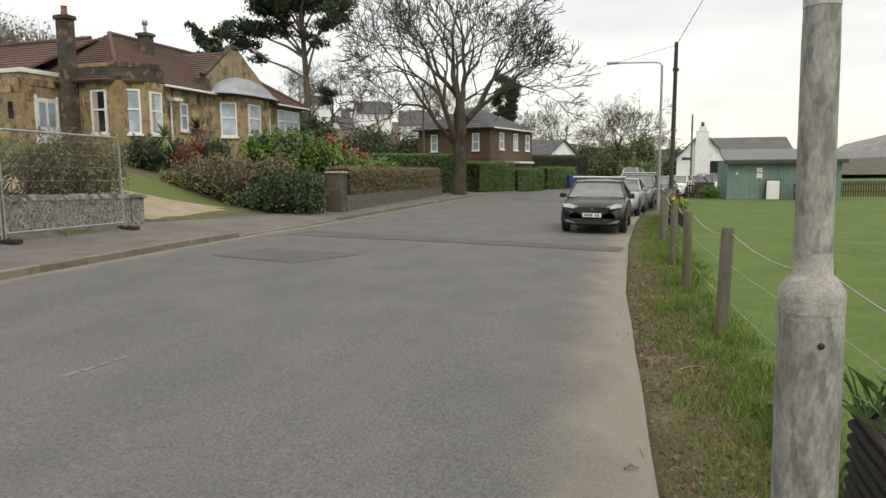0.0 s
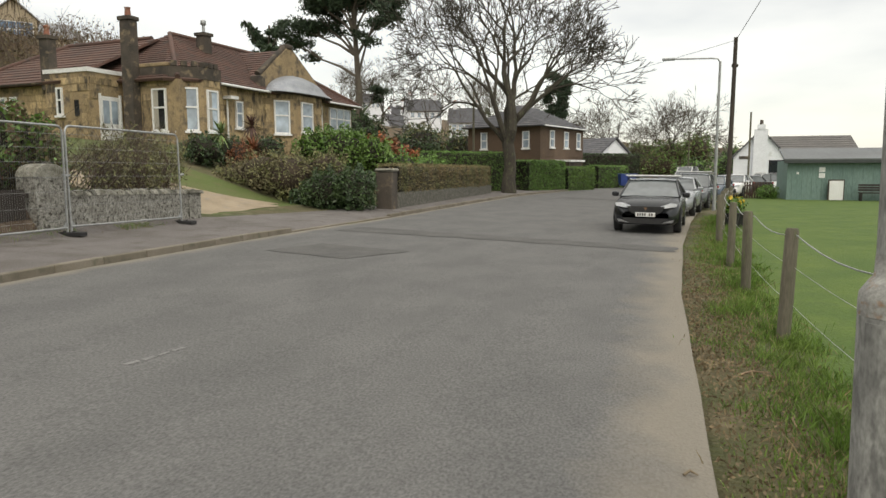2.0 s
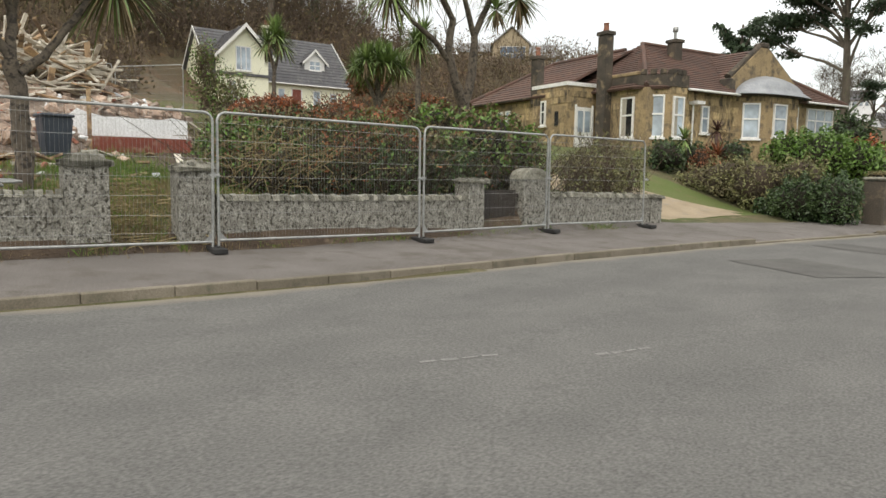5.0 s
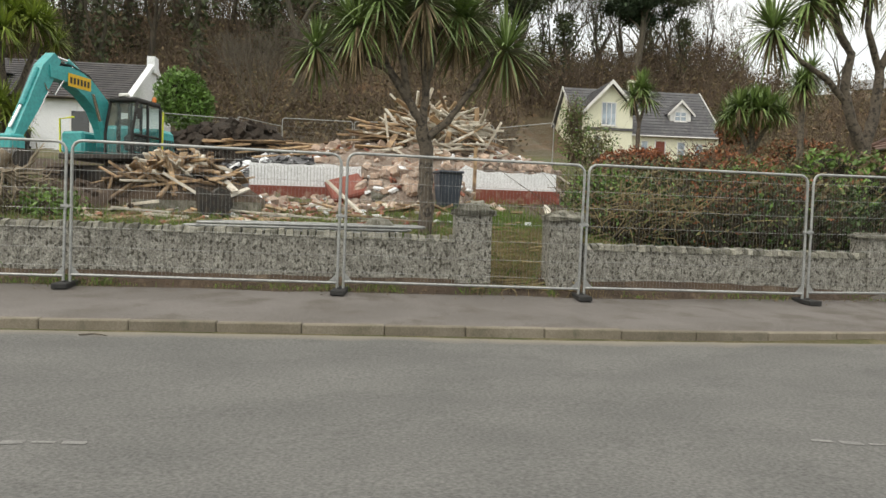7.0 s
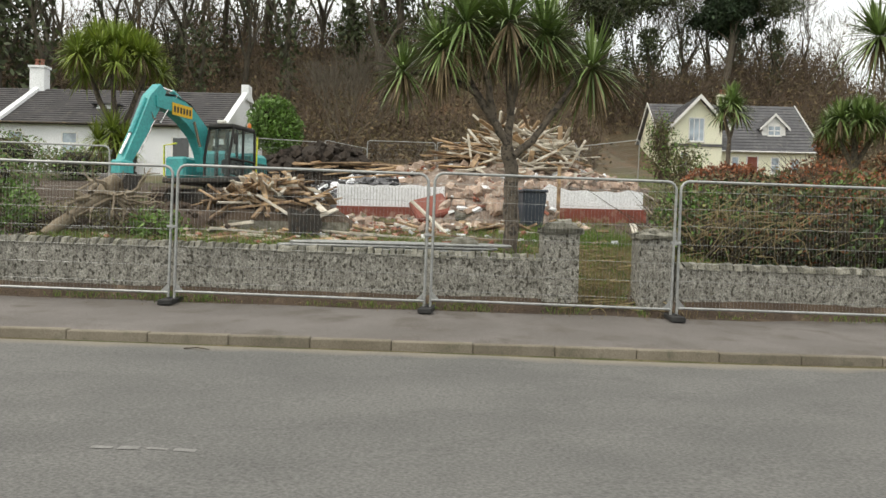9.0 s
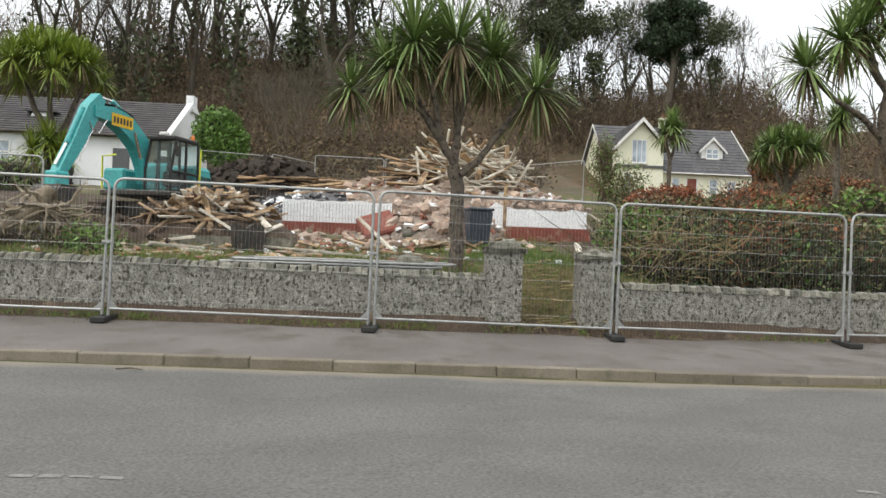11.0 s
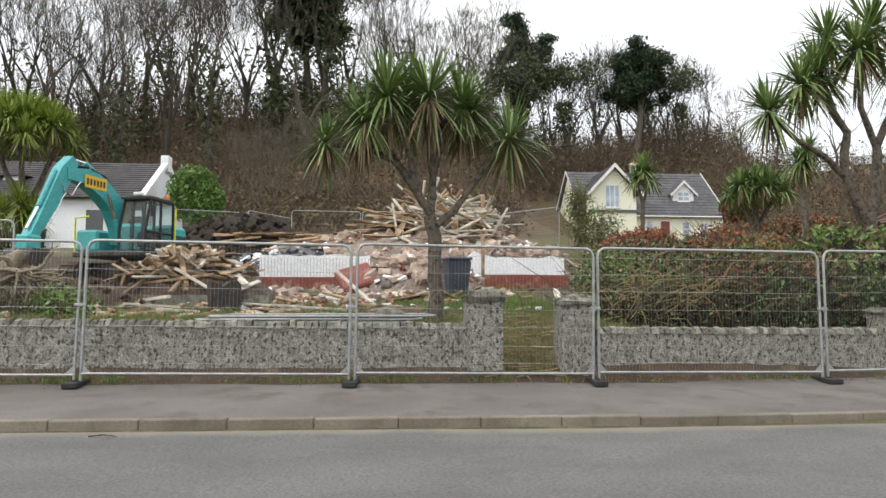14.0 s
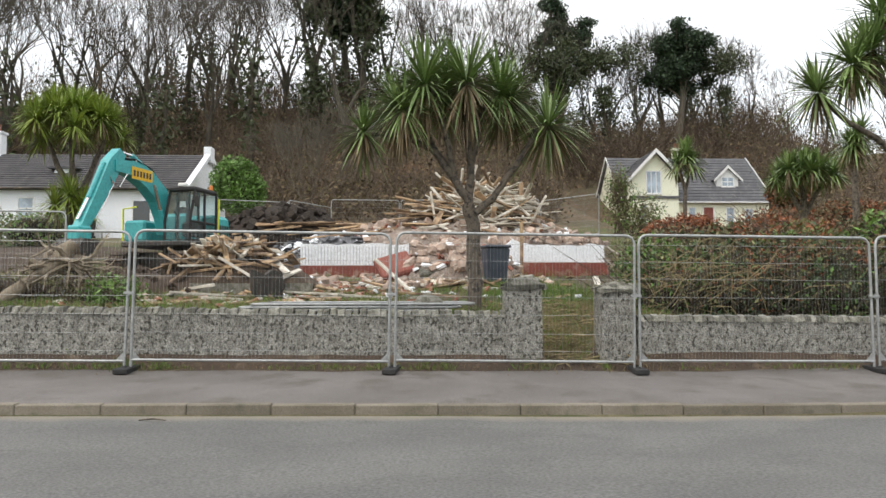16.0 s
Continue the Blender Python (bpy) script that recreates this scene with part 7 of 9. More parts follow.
HEAP = (-25.4, 1.3, 3.9, 5.4, 1.55)
heap = thing("rubble_heap", "heap of broken pink stone, brick and white plaster", "rubble heap")
mound("rubble", HEAP[0], HEAP[1], HEAP[2], HEAP[3], HEAP[4], mat("crushed_rubble", (0.36, 0.29, 0.24), (0.26, 0.2, 0.165), 2.5, 14, 0.95, 1.0, c3=(0.5, 0.46, 0.42), bump_dist=0.08), heap, 2)

SPILL = (-21.2, 0.9, 1.9, 2.1, 1.0)
mound("rubble_spill", *SPILL, bpy.data.materials["crushed_rubble"], heap, 6)


def on_heap(k, front=0.0):
    a, r_ = re_.uniform(0, 2 * math.pi), math.sqrt(re_.random())
    if k % 3 == 0:
        x, y = -21.2 + abs(math.cos(a)) * r_ * 1.8, 0.9 + math.sin(a) * r_ * 2.0
        return x, y, mound_z(x, y, *SPILL)
    x, y = HEAP[0] + abs(math.cos(a)) * r_ * HEAP[2] * 0.95, HEAP[1] + math.sin(a) * r_ * HEAP[3] * 0.95
    return x, y, mound_z(x, y, *HEAP)


strew(heap, "stone", ROCK, 230, on_heap, (0.6, 1.5))
strew(heap, "brick", BRK, 130, on_heap, (0.9, 1.2), 50)
strew(heap, "plaster_lump", PLAST, 110, on_heap, (0.5, 1.3))
apron = thing("rubble_spread", "scatter of bricks and stones in front of the heap", "rubble")
strew(apron, "stone", ROCK, 110, lambda k: (lambda x, y: (x, y, ground_z(x, y)))(re_.uniform(-21.4, -18.2), re_.gauss(-0.2, 1.7)), (0.5, 1.2))
strew(apron, "brick", BRK, 90, lambda k: (lambda x, y: (x, y, ground_z(x, y)))(re_.uniform(-20.5, -16.5), re_.gauss(-2.5, 2.6)), (0.8, 1.1), 40)
strew(apron, "plaster_lump", PLAST, 60, lambda k: (lambda x, y: (x, y, ground_z(x, y)))(re_.uniform(-21, -15.5), re_.gauss(-1.5, 3.0)), (0.35, 0.9))

timber = thing("timber_heap", "jumbled heap of broken roof timbers on the rubble", "timber heap")
TOP = (-24.6, 1.9, 2.6, 2.9, 2.4)
planks(timber, 150, lambda k: (lambda x, y: (x, y, mound_z(x, y, *TOP) + 0.25 + re_.uniform(-0.4, 0.15)))(re_.gauss(-23.9, 0.8), re_.gauss(1.7, 1.15)), (0.7, 2.2), 36, PLANK + PLANK[2:])
planks(timber, 60, lambda k: (lambda x, y: (x, y, mound_z(x, y, *TOP) + 0.2))(re_.gauss(-23.5, 0.6), re_.gauss(2.6, 0.6)), (1.2, 2.6), 10, PLANK + PLANK[2:] + PLANK[2:], (118, 14))
planks(timber, 40, lambda k: (lambda x, y: (x, y, mound_z(x, y, *TOP) + 0.15))(re_.gauss(-23.8, 0.7), re_.gauss(-0.4, 0.9)), (1.5, 3.2), 10, PLANK[:2], (80, 14))
slates = thing("slate_debris", "dark pile of broken slates and roofing felt", "slate debris")
mound("slates", -24.0, -3.0, 2.2, 2.6, 0.95, SLATE, slates, 7)
SLT = [chunk("slate", SLATE, 0.4, 0.25, 0.02, 40 + i, 0.3) for i in range(3)] + PLAST[:1]
strew(slates, "slate", SLT, 130, lambda k: (lambda a, b: (-24.0 + a, -3.0 + b, mound_z(-24 + a, -3 + b, -24.0, -3.0, 2.2, 2.6, 0.95)))(re_.uniform(-0.4, 1.9), re_.uniform(-2.2, 2.2)), (0.6, 1.4), 35)
strew(slates, "plaster_lump", PLAST, 60, lambda k: (lambda a, b: (-24.0 + a, -3.0 + b, mound_z(-24 + a, -3 + b, -24.0, -3.0, 2.2, 2.6, 0.95)))(re_.uniform(0.2, 2.1), re_.uniform(-2.0, 2.3)), (0.4, 1.0), 35)
planks(slates, 24, lambda k: (lambda x, y: (x, y, ground_z(x, y) + 1.1))(re_.gauss(-25.0, 0.5), re_.gauss(-3.2, 1.0)), (1.5, 3.6), 5, PLANK[:2], (85, 8))

# stumps of the demolished house's walls
ruin = thing("ruined_wall", "broken white wall stump with red painted plinth", "ruined wall")


def ragged(name, x, y0, y1, z0, z1, amp, material, parent, seed, thick=0.3):
    out = [(y0, z0)]
    n = max(4, int((y1 - y0) / 0.22))
    top = []
    for i in range(n + 1):
        y = y0 + (y1 - y0) * i / n
        top.append((y, z1 + amp * noise.noise(Vector((y * 1.6, seed, 0))) + amp * 0.4 * noise.noise(Vector((y * 6, seed, 0)))))
    return prism(name, [(y1, z0)] + top[::-1] + [(y0, z0)], x - thick, x, "x", material, parent)


ragged("white_face", -21.3, -3.85, -0.55, 2.32, 2.98, 0.10, LIME, ruin, 1.0)
box("plinth", -21.62, -21.24, -3.85, -0.5, 1.6, 2.315, REDPAINT, ruin)
ruin2 = thing("ruined_wall", "jagged white wall stump above a red plinth", "ruined wall")
ragged("white_face", -21.6, 2.25, 5.6, 2.42, 3.0, 0.28, LIME, ruin2, 5.0)
box("plinth", -21.92, -21.54, 2.2, 5.7, 1.6, 2.415, REDPAINT, ruin2)
strew(ruin2, "stone", ROCK, 46, lambda k: (re_.uniform(-22.6, -21.9), re_.uniform(2.2, 5.8), 2.9 + re_.uniform(0, 0.35)), (0.6, 1.2))
for k in range(34):
    y_ = -3.8 + k * 0.097
    o = box("batten_line", -21.298, -21.292, y_, y_ + 0.012, 2.34, 2.9, mat("joint_shade", (0.5, 0.5, 0.48), None, 3, 20, 0.9, 0) if k == 0 else o.data.materials[0], ruin)
slab = thing("wall_slab", "fallen red-brown painted wall slab leaning on rubble", "wall slab", pose(-20.2, -0.9, 2.25, 20, 35, 25))
part("slab", bx(bmesh.new(), -0.5, 0.5, -0.55, 0.5, -0.12, 0.12, None, 0.05), REDPAINT, slab)
slab = thing("wall_slab", "fallen grey concrete slab lying on the rubble", "wall slab", pose(-19.9, 0.55, 2.25, 8, 28, 5))
part("slab", bx(bmesh.new(), -0.45, 0.45, -0.8, 0.75, -0.08, 0.08, None, 0.04), COPE, slab)
post_ = thing("loose_post", "upright broken timber stud in the rubble", "post", pose(-20.8, 2.85, 1.7, 0, 3, 0))
box("stud", -0.04, 0.04, -0.05, 0.05, 0, 1.9, TIMBER, post_)

# lying planks
for (x, y, L, rz, m_, lab) in ((-15.6, 0.15, 2.3, 62, TIMBER, "long yellow-brown plank lying in the grass"), (-16.0, -1.7, 1.9, 92, TIMBER_PALE, "white painted board lying on the ground"), (-16.3, -2.9, 1.5, 85, TIMBER_PALE, "white painted board lying on the ground"), (-15.9, -5.2, 1.2, 95, TIMBER_PALE, "pale board lying in the dirt"), (-17.5, -0.9, 1.3, 60, TIMBER_PALE, "white board propped on the rubble")):
    t_ = thing("loose_plank", lab, "plank", pose(x, y, ground_z(x, y) + (0.1 if "prop" not in lab else 0.45), 0, 4 if "prop" not in lab else 38, rz))
    part("board", bx(bmesh.new(), -L / 2, L / 2, -0.07, 0.07, -0.025, 0.025, None, 0.006), m_, t_)

# broken timber pile by the digger
pile = thing("timber_pile", "pile of broken roof timbers and earth", "timber pile")
mound("earth", -18.2, -5.0, 1.6, 2.3, 0.85, EARTH, pile, 4)
planks(pile, 84, lambda k: (lambda x, y: (x, y, mound_z(x, y, -18.2, -5.0, 1.6, 2.3, 1.0) + re_.uniform(0, 0.18)))(re_.gauss(-17.8, 0.5), re_.gauss(-5.0, 0.8)), (0.5, 1.6), 22, PLANK[:2] + PLANK)
planks(pile, 14, lambda k: (re_.gauss(-17.2, 0.15), re_.gauss(-5.0, 0.35), ground_z(-17.2, -4.7) + 0.6), (1.2, 1.9), 55, PLANK[:1])
box("old_step", -16.9, -16.5, -5.6, -2.8, 1.2, 1.72, COPE, pile)
bucket_ = thing("steel_bucket", "rusty digger bucket lying on the ground", "digger bucket", pose(-16.2, -3.75, ground_z(-16.2, -3.75), 0, 0, 20))
prism("shell", [(-0.3, 0.0), (0.25, 0.0), (0.38, 0.25), (0.3, 0.55), (0.1, 0.62), (-0.05, 0.5), (-0.34, 0.62)], -0.35, 0.35, "x", STEEL_DARK, bucket_)
soil = thing("soil_heap", "dark heap of dug soil", "soil heap")
mound("soil", -26.4, -5.2, 2.2, 3.4, 1.75, mat("dark_soil", (0.062, 0.046, 0.036), (0.038, 0.03, 0.024), 2, 14, 1.0, 1.0, bump_dist=0.08), soil, 12)

strew(apron, "stone", ROCK, 90, lambda k: (lambda x, y: (x, y, ground_z(x, y)))(re_.uniform(-19.5, -14.5), re_.gauss(-5.0, 2.4)), (0.2, 0.7))
spoil = thing("spoil_bank", "churned brown spoil in front of the excavator", "spoil")
mound("spoil", -17.6, -7.2, 1.3, 2.6, 0.5, EARTH, spoil, 21)
strew(spoil, "lump", [chunk("lump", EARTH, 0.3, 0.26, 0.2, 70 + i, 0.45) for i in range(3)], 90, lambda k: (lambda x, y: (x, y, mound_z(x, y, -17.6, -7.2, 1.3, 2.6, 0.45)))(re_.gauss(-17.2, 0.6), re_.gauss(-7.2, 1.2)), (0.3, 1.1), 60)
strew(apron, "brick", BRK, 80, lambda k: (lambda x, y: (x, y, ground_z(x, y)))(re_.uniform(-18.5, -14.0), re_.gauss(-4.5, 2.6)), (0.6, 1.0), 40)
splint = thing("timber_scatter", "splintered boards and laths strewn over the mud", "timber debris")
planks(splint, 120, lambda k: (lambda x, y: (x, y, ground_z(x, y) + 0.05))(re_.uniform(-19.5, -14.2), re_.gauss(-4.0, 2.8)), (0.25, 1.1), 6, PLANK)
planks(splint, 40, lambda k: (lambda x, y: (x, y, ground_z(x, y) + 0.08))(re_.uniform(-21.0, -17.5), re_.gauss(1.0, 2.0)), (0.3, 1.3), 14, PLANK)

SOILM = bpy.data.materials["dark_soil"]
CLOD = [chunk("clod", SOILM, 0.4, 0.34, 0.26, 60 + i, 0.45) for i in range(3)]
strew(soil, "clod", CLOD, 130, lambda k: (lambda a, r_: (lambda x, y: (x, y, mound_z(x, y, -26.4, -5.2, 2.2, 3.4, 1.75)))(-26.4 + 2.1 * r_ * abs(math.cos(a)), -5.2 + 3.3 * r_ * math.sin(a)))(re_.uniform(0, 6.28), math.sqrt(re_.random())), (0.4, 1.3), 60)
planks(soil, 8, lambda k: (re_.gauss(-24.6, 0.3), re_.gauss(-4.2, 1.0), ground_z(-24.6, -4.2) + 1.35), (1.4, 2.8), 6, PLANK[:2], (95, 20))

# spare fence panels lying flat, with feet, and a boulder
for k in range(3):
    p = copy_thing(proto, pose(-13.1 + 0.12 * k, -3.15 + 0.15 * k, ground_z(-12.5, -1.5) + 0.12 + 0.05 * k, 0, 90, -3 + 2 * k))
    p["label"] = "steel mesh fence panel lying flat in the grass"
for k in range(3):
    fence_foot(-12.1, -1.5 + 0.75 * k, ground_z(-12.1, -1.0) + 0.14, 90)
boulder = thing("boulder", "pale grey rounded boulder behind the wall", "boulder", pose(-12.5, -0.12, ground_z(-12.5, 0) + 0.16))
bm = bmesh.new()
bmesh.ops.create_icosphere(bm, subdivisions=3, radius=0.27)
for v_ in bm.verts:
    v_.co = Vector((v_.co.x, v_.co.y * 1.1, v_.co.z * 0.8)) * (1 + 0.22 * noise.noise(v_.co * 4))
part("rock", bm, COPE, boulder)

# wheelie bin
def wheelie_bin(x, y, z, rz, body, label):
    t = thing("wheelie_bin", label, "bin", pose(x, y, z, 0, 0, rz))
    bm = bmesh.new()
    lo = [bm.verts.new((a * 0.22, b * 0.25, 0.06)) for a, b in ((-1, -1), (1, -1), (1, 1), (-1, 1))]
    hi = [bm.verts.new((a * 0.29, b * 0.34, 0.98)) for a, b in ((-1, -1), (1, -1), (1, 1), (-1, 1))]
    bm.faces.new(lo[::-1]), bm.faces.new(hi)
    for i in range(4):
        bm.faces.new((lo[i], lo[(i + 1) % 4], hi[(i + 1) % 4], hi[i]))
    bmesh.ops.bevel(bm, geom=list(bm.edges), offset=0.03, segments=2, affect="EDGES")
    part("body", bm, body, t)
    part("lid", bx(bmesh.new(), -0.31, 0.33, -0.36, 0.36, 0.985, 1.06, None, 0.025), body, t)
    for k in range(4):
        box("rib", 0.225 + 0.02, 0.262, -0.2 + k * 0.12, -0.17 + k * 0.12, 0.15, 0.9, body, t)
    for s in (-1, 1):
        lathe("wheel", [(0.02, -0.03), (0.1, -0.03), (0.1, 0.03), (0.02, 0.03)], BLACK, t, m=pose(-0.22, s * 0.28, 0.1, 90, 0, 0), sides=12)
    tube("handle", [(-0.34, -0.2, 0.97), (-0.34, 0.2, 0.97)], 0.016, body, t)
    return t


NAVY = mat("slate_blue_plastic", (0.055, 0.07, 0.095), (0.045, 0.058, 0.08), 2, 25, 0.5, 0.05)
wheelie_bin(-19.0, 1.85, ground_z(-19.0, 1.85), 12, NAVY, "dark slate-blue wheelie bin by the rubble")
for (x, y) in ((-37.3, -18.6), (-37.3, -17.9)):
    wheelie_bin(x, y, ground_z(x, y), 0, BLACK, "dark wheelie bin outside the cottage")
BLUE = mat("blue_plastic", (0.03, 0.07, 0.28), (0.025, 0.055, 0.22), 2, 25, 0.5, 0.05)
for (x, y) in ((-3.2, 58.5), (-2.5, 58.8)):
    wheelie_bin(x, y, 0.2, -60, BLUE, "blue wheelie bin on the far pavement")

# uprooted stump and logs
stump = thing("uprooted_stump", "uprooted tree stump with tangled roots", "tree stump", pose(-15.3, -8.2, ground_z(-15.3, -8.2)))
v, f, tips = [], [], []
rs = random.Random(8)
ROOTM = mat("weathered_root", (0.36, 0.30, 0.22), (0.20, 0.16, 0.115), 4, 25, 0.95, 0.7)
tube("trunk", [(0.6, -0.7, 0.0), (0.42, -0.5, 0.2), (0.25, -0.15, 0.5), (0.05, 0.2, 0.8), (-0.05, 0.35, 1.1), (-0.1, 0.5, 1.3)], [0.1, 0.14, 0.12, 0.17, 0.2, 0.11], ROOTM, stump)
for k in range(16):
    grow(v, f, tips, Vector((rs.gauss(0, 0.15), 0.2 + rs.gauss(0, 0.2), 0.9)), Vector((rs.gauss(0, 1), rs.gauss(0.3, 1), rs.gauss(0.2, 0.6))).normalized(), 0.07, 0.55, 2, rs, 0.7, 0.0, (2, 2), 0.75, 5, 0.01, 0.3)
raw("root_mass", v, f, ROOTM, stump)
tangle("brushwood", "heap of cut brushwood and roots", [(-16.0, -9.4, 1.6, 0.9, 1.4, 0.5), (-15.6, -7.2, 1.5, 0.8, 1.0, 0.35), (-16.5, -8.0, 1.7, 0.8, 1.0, 0.5)], 2500, 61, LEAF_OLIVE, 420, 0.9)
shrub("green_shrub", "small bright green shrub by the stump", [(-14.2, -6.3, 1.5, 0.45, 0.6, 0.4), (-15.0, -10.0, 1.9, 0.6, 0.8, 0.6)], 2500, 0.05, LEAF_BRIGHT, 62, inner=False, twigs=60)
shrub("olive_bush", "olive shrubs in front of the cottage", [(-31.0, -21.0, 4.6, 1.4, 2.6, 1.1), (-31.0, -26.0, 4.7, 1.4, 2.4, 1.2), (-30.5, -16.8, 4.2, 1.2, 1.8, 0.8), (-24.5, -17.5, 3.2, 1.4, 2.2, 1.0)], 9000, 0.08, LEAF_OLIVE, 63, second=(LEAF_HEDGE, 0.5))

# fence round the back of the site
def back_panel(x, y, rz, lean=0):
    p = copy_thing(proto, pose(x, y, ground_z(x, y) + 0.03, 0, lean, rz))
    p["label"] = "steel mesh fence panel at the back of the site"
    return p


for (x, y, rz) in ((-33.0, -9.8, 18), (-34.0, -6.6, 60), (-34.6, -4.6, 4), (-34.6, -1.1, 2), (-34.5, 2.4, -10), (-33.6, 5.8, -50), (-15.2, -11.4, 8), (-14.9, -14.9, 4)):
    back_panel(x, y, rz, random.uniform(-3, 3))
sg = thing("site_sign", "small white notice on the back fence", "sign", pose(-32.9, -7.2, ground_z(-33, -7.2) + 1.0, 0, 0, 5))
box("board", 0, 0.02, -0.22, 0.22, 0, 0.36, WHITE, sg)
tube("stake", [(-0.02, 0, -1.0), (-0.02, 0, 0.3)], 0.025, TIMBER_GREY, sg)

# ---- excavator ----
ex = thing("excavator", "turquoise tracked excavator with raised boom", "excavator", pose(-21.1, -7.3, ground_z(-20.5, -6.8) + 0.02, 0, 0, 253) @ Matrix.Diagonal((0.96, 0.96, 0.96, 1)))
for s in (-1, 1):
    x0 = s * 0.98
    n_ = 40
    loop = []
    for k in range(n_):
        u = k / n_ * (2 * 2.9 + 2 * math.pi * 0.4)
        if u < 2.9:
            p_, a_ = (-1.45 + u, 0.82), 0
        elif u < 2.9 + math.pi * 0.4:
            t_ = (u - 2.9) / 0.4
            p_, a_ = (1.45 + 0.4 * math.sin(t_), 0.42 + 0.4 * math.cos(t_)), -t_
        elif u < 5.8 + math.pi * 0.4:
            p_, a_ = (1.45 - (u - 2.9 - math.pi * 0.4), 0.02), math.pi
        else:
            t_ = (u - 5.8 - math.pi * 0.4) / 0.4
            p_, a_ = (-1.45 - 0.4 * math.sin(t_), 0.42 - 0.4 * math.cos(t_)), math.pi - t_
        loop.append((p_, a_))
    tr = prism("track", [(-1.45 + 0.36 * math.cos(t), 0.42 + 0.36 * math.sin(t)) for t in np.linspace(math.pi / 2, 1.5 * math.pi, 8)] + [(1.45 + 0.36 * math.cos(t), 0.42 + 0.36 * math.sin(t)) for t in np.linspace(-math.pi / 2, math.pi / 2, 8)],
               x0 - 0.2, x0 + 0.2, "x", STEEL_DARK, ex, "muddy steel crawler track")
    for (p_, a_) in loop:
        box("track_shoe", -0.25, 0.25, -0.085, 0.085, -0.03, 0.025, EARTH, tr, m=pose(x0, p_[0], p_[1], math.degrees(a_), 0, 0))
    for yy in (-1.45, 1.45):
        lathe("sprocket", [(0.05, -0.23), (0.28, -0.23), (0.3, 0.0), (0.28, 0.23), (0.05, 0.23)], STEEL_DARK, tr, m=pose(x0, yy, 0.42, 0, 90, 0), sides=14)
box("undercarriage", -0.8, 0.8, -1.0, 1.0, 0.35, 0.85, STEEL_DARK, ex, bevel=0.05)
lathe("slew_ring", [(0.6, 0.85), (0.6, 1.0)], STEEL_DARK, ex, sides=20)
part("deck", bx(bmesh.new(), -1.2, 1.2, -1.2, 1.35, 1.0, 1.15, None, 0.03), STEEL_DARK, ex)
part("engine_cover", bx(bmesh.new(), -0.98, 1.1, -1.0, -0.05, 1.16, 2.05, None, 0.1), TEAL, ex)
part("counterweight", bx(bmesh.new(), -0.85, 0.95, -1.3, -1.002, 1.05, 1.95, None, 0.14), TEAL, ex)
part("tool_box", bx(bmesh.new(), 0.45, 1.2, 0.0, 1.25, 1.155, 1.8, None, 0.07), TEAL, ex)
part("side_cover", bx(bmesh.new(), -1.0, -0.985, -0.9, -0.2, 1.25, 1.9, None, 0.0), TEAL, ex)
for k in range(5):
    box("vent_slot", -1.015, -1.001, -0.88 + k * 0.13, -0.8 + k * 0.13, 1.4, 1.75, STEEL_DARK, ex)
cab = thing("cab", "", "")
cab.parent = ex
cab["label"] = "dark glazed operator cab"
GLASSC = bpy.data.materials.new("cab_glass")
GLASSC.use_nodes = True
for key, value in (("Base Color", (0.62, 0.74, 0.74, 1)), ("Roughness", 0.03), ("IOR", 1.12), ("Transmission Weight", 0.92)):
    GLASSC.node_tree.nodes["Principled BSDF"].inputs[key].default_value = value
prism("glazing", [(0.0, 1.2), (1.3, 1.2), (1.3, 1.75), (1.08, 2.62), (0.05, 2.62)], -1.12, -0.32, "x", GLASSC, cab)
part("roof", bx(bmesh.new(), -1.16, -0.28, -0.02, 1.18, 2.625, 2.76, None, 0.04), BLACK, cab)
for xx in (-1.14, -0.3):
    for pa in ([(xx, 1.32, 1.18), (xx, 1.32, 1.75), (xx, 1.1, 2.64)], [(xx, 0.0, 1.18), (xx, 0.02, 2.64)], [(xx, 0.62, 1.18), (xx, 0.62, 2.64)]):
        tube("pillar", pa, 0.04, BLACK, cab, sides=6)
for zz in (1.18, 1.72):
    tube("sill_bar", [(-1.14, 0, zz), (-1.14, 1.32, zz)], 0.035, BLACK, cab, sides=6)
part("seat", bx(bmesh.new(), -0.95, -0.5, 0.25, 0.75, 1.3, 1.75, None, 0.06), BLACK, cab)
tube("grab_rail", [(-1.27, 0.1, 1.25), (-1.29, 0.1, 2.5)], 0.028, HIVIS, ex, "yellow grab rail")
tube("grab_rail", [(1.24, 1.2, 1.2), (1.26, 1.2, 2.15), (0.8, 1.2, 2.2)], 0.028, HIVIS, ex, "yellow grab rail")
lathe("beacon", [(0.05, 2.76), (0.06, 2.8), (0.06, 2.9), (0.02, 2.94)], mat("orange_lens", (0.7, 0.2, 0.03), None, 3, 20, 0.3, 0), ex, m=pose(-1.0, 0.1, 0), sides=8)
part("work_lamp", bx(bmesh.new(), -0.9, -0.6, 1.08, 1.18, 2.77, 2.87, None, 0.02), WHITE, ex)
tube("mirror_arm", [(-1.2, 1.3, 2.3), (-1.5, 1.5, 2.35)], 0.015, BLACK, ex)
part("mirror", bx(bmesh.new(), -1.56, -1.42, 1.48, 1.52, 2.1, 2.4, None, 0.01), BLACK, ex)


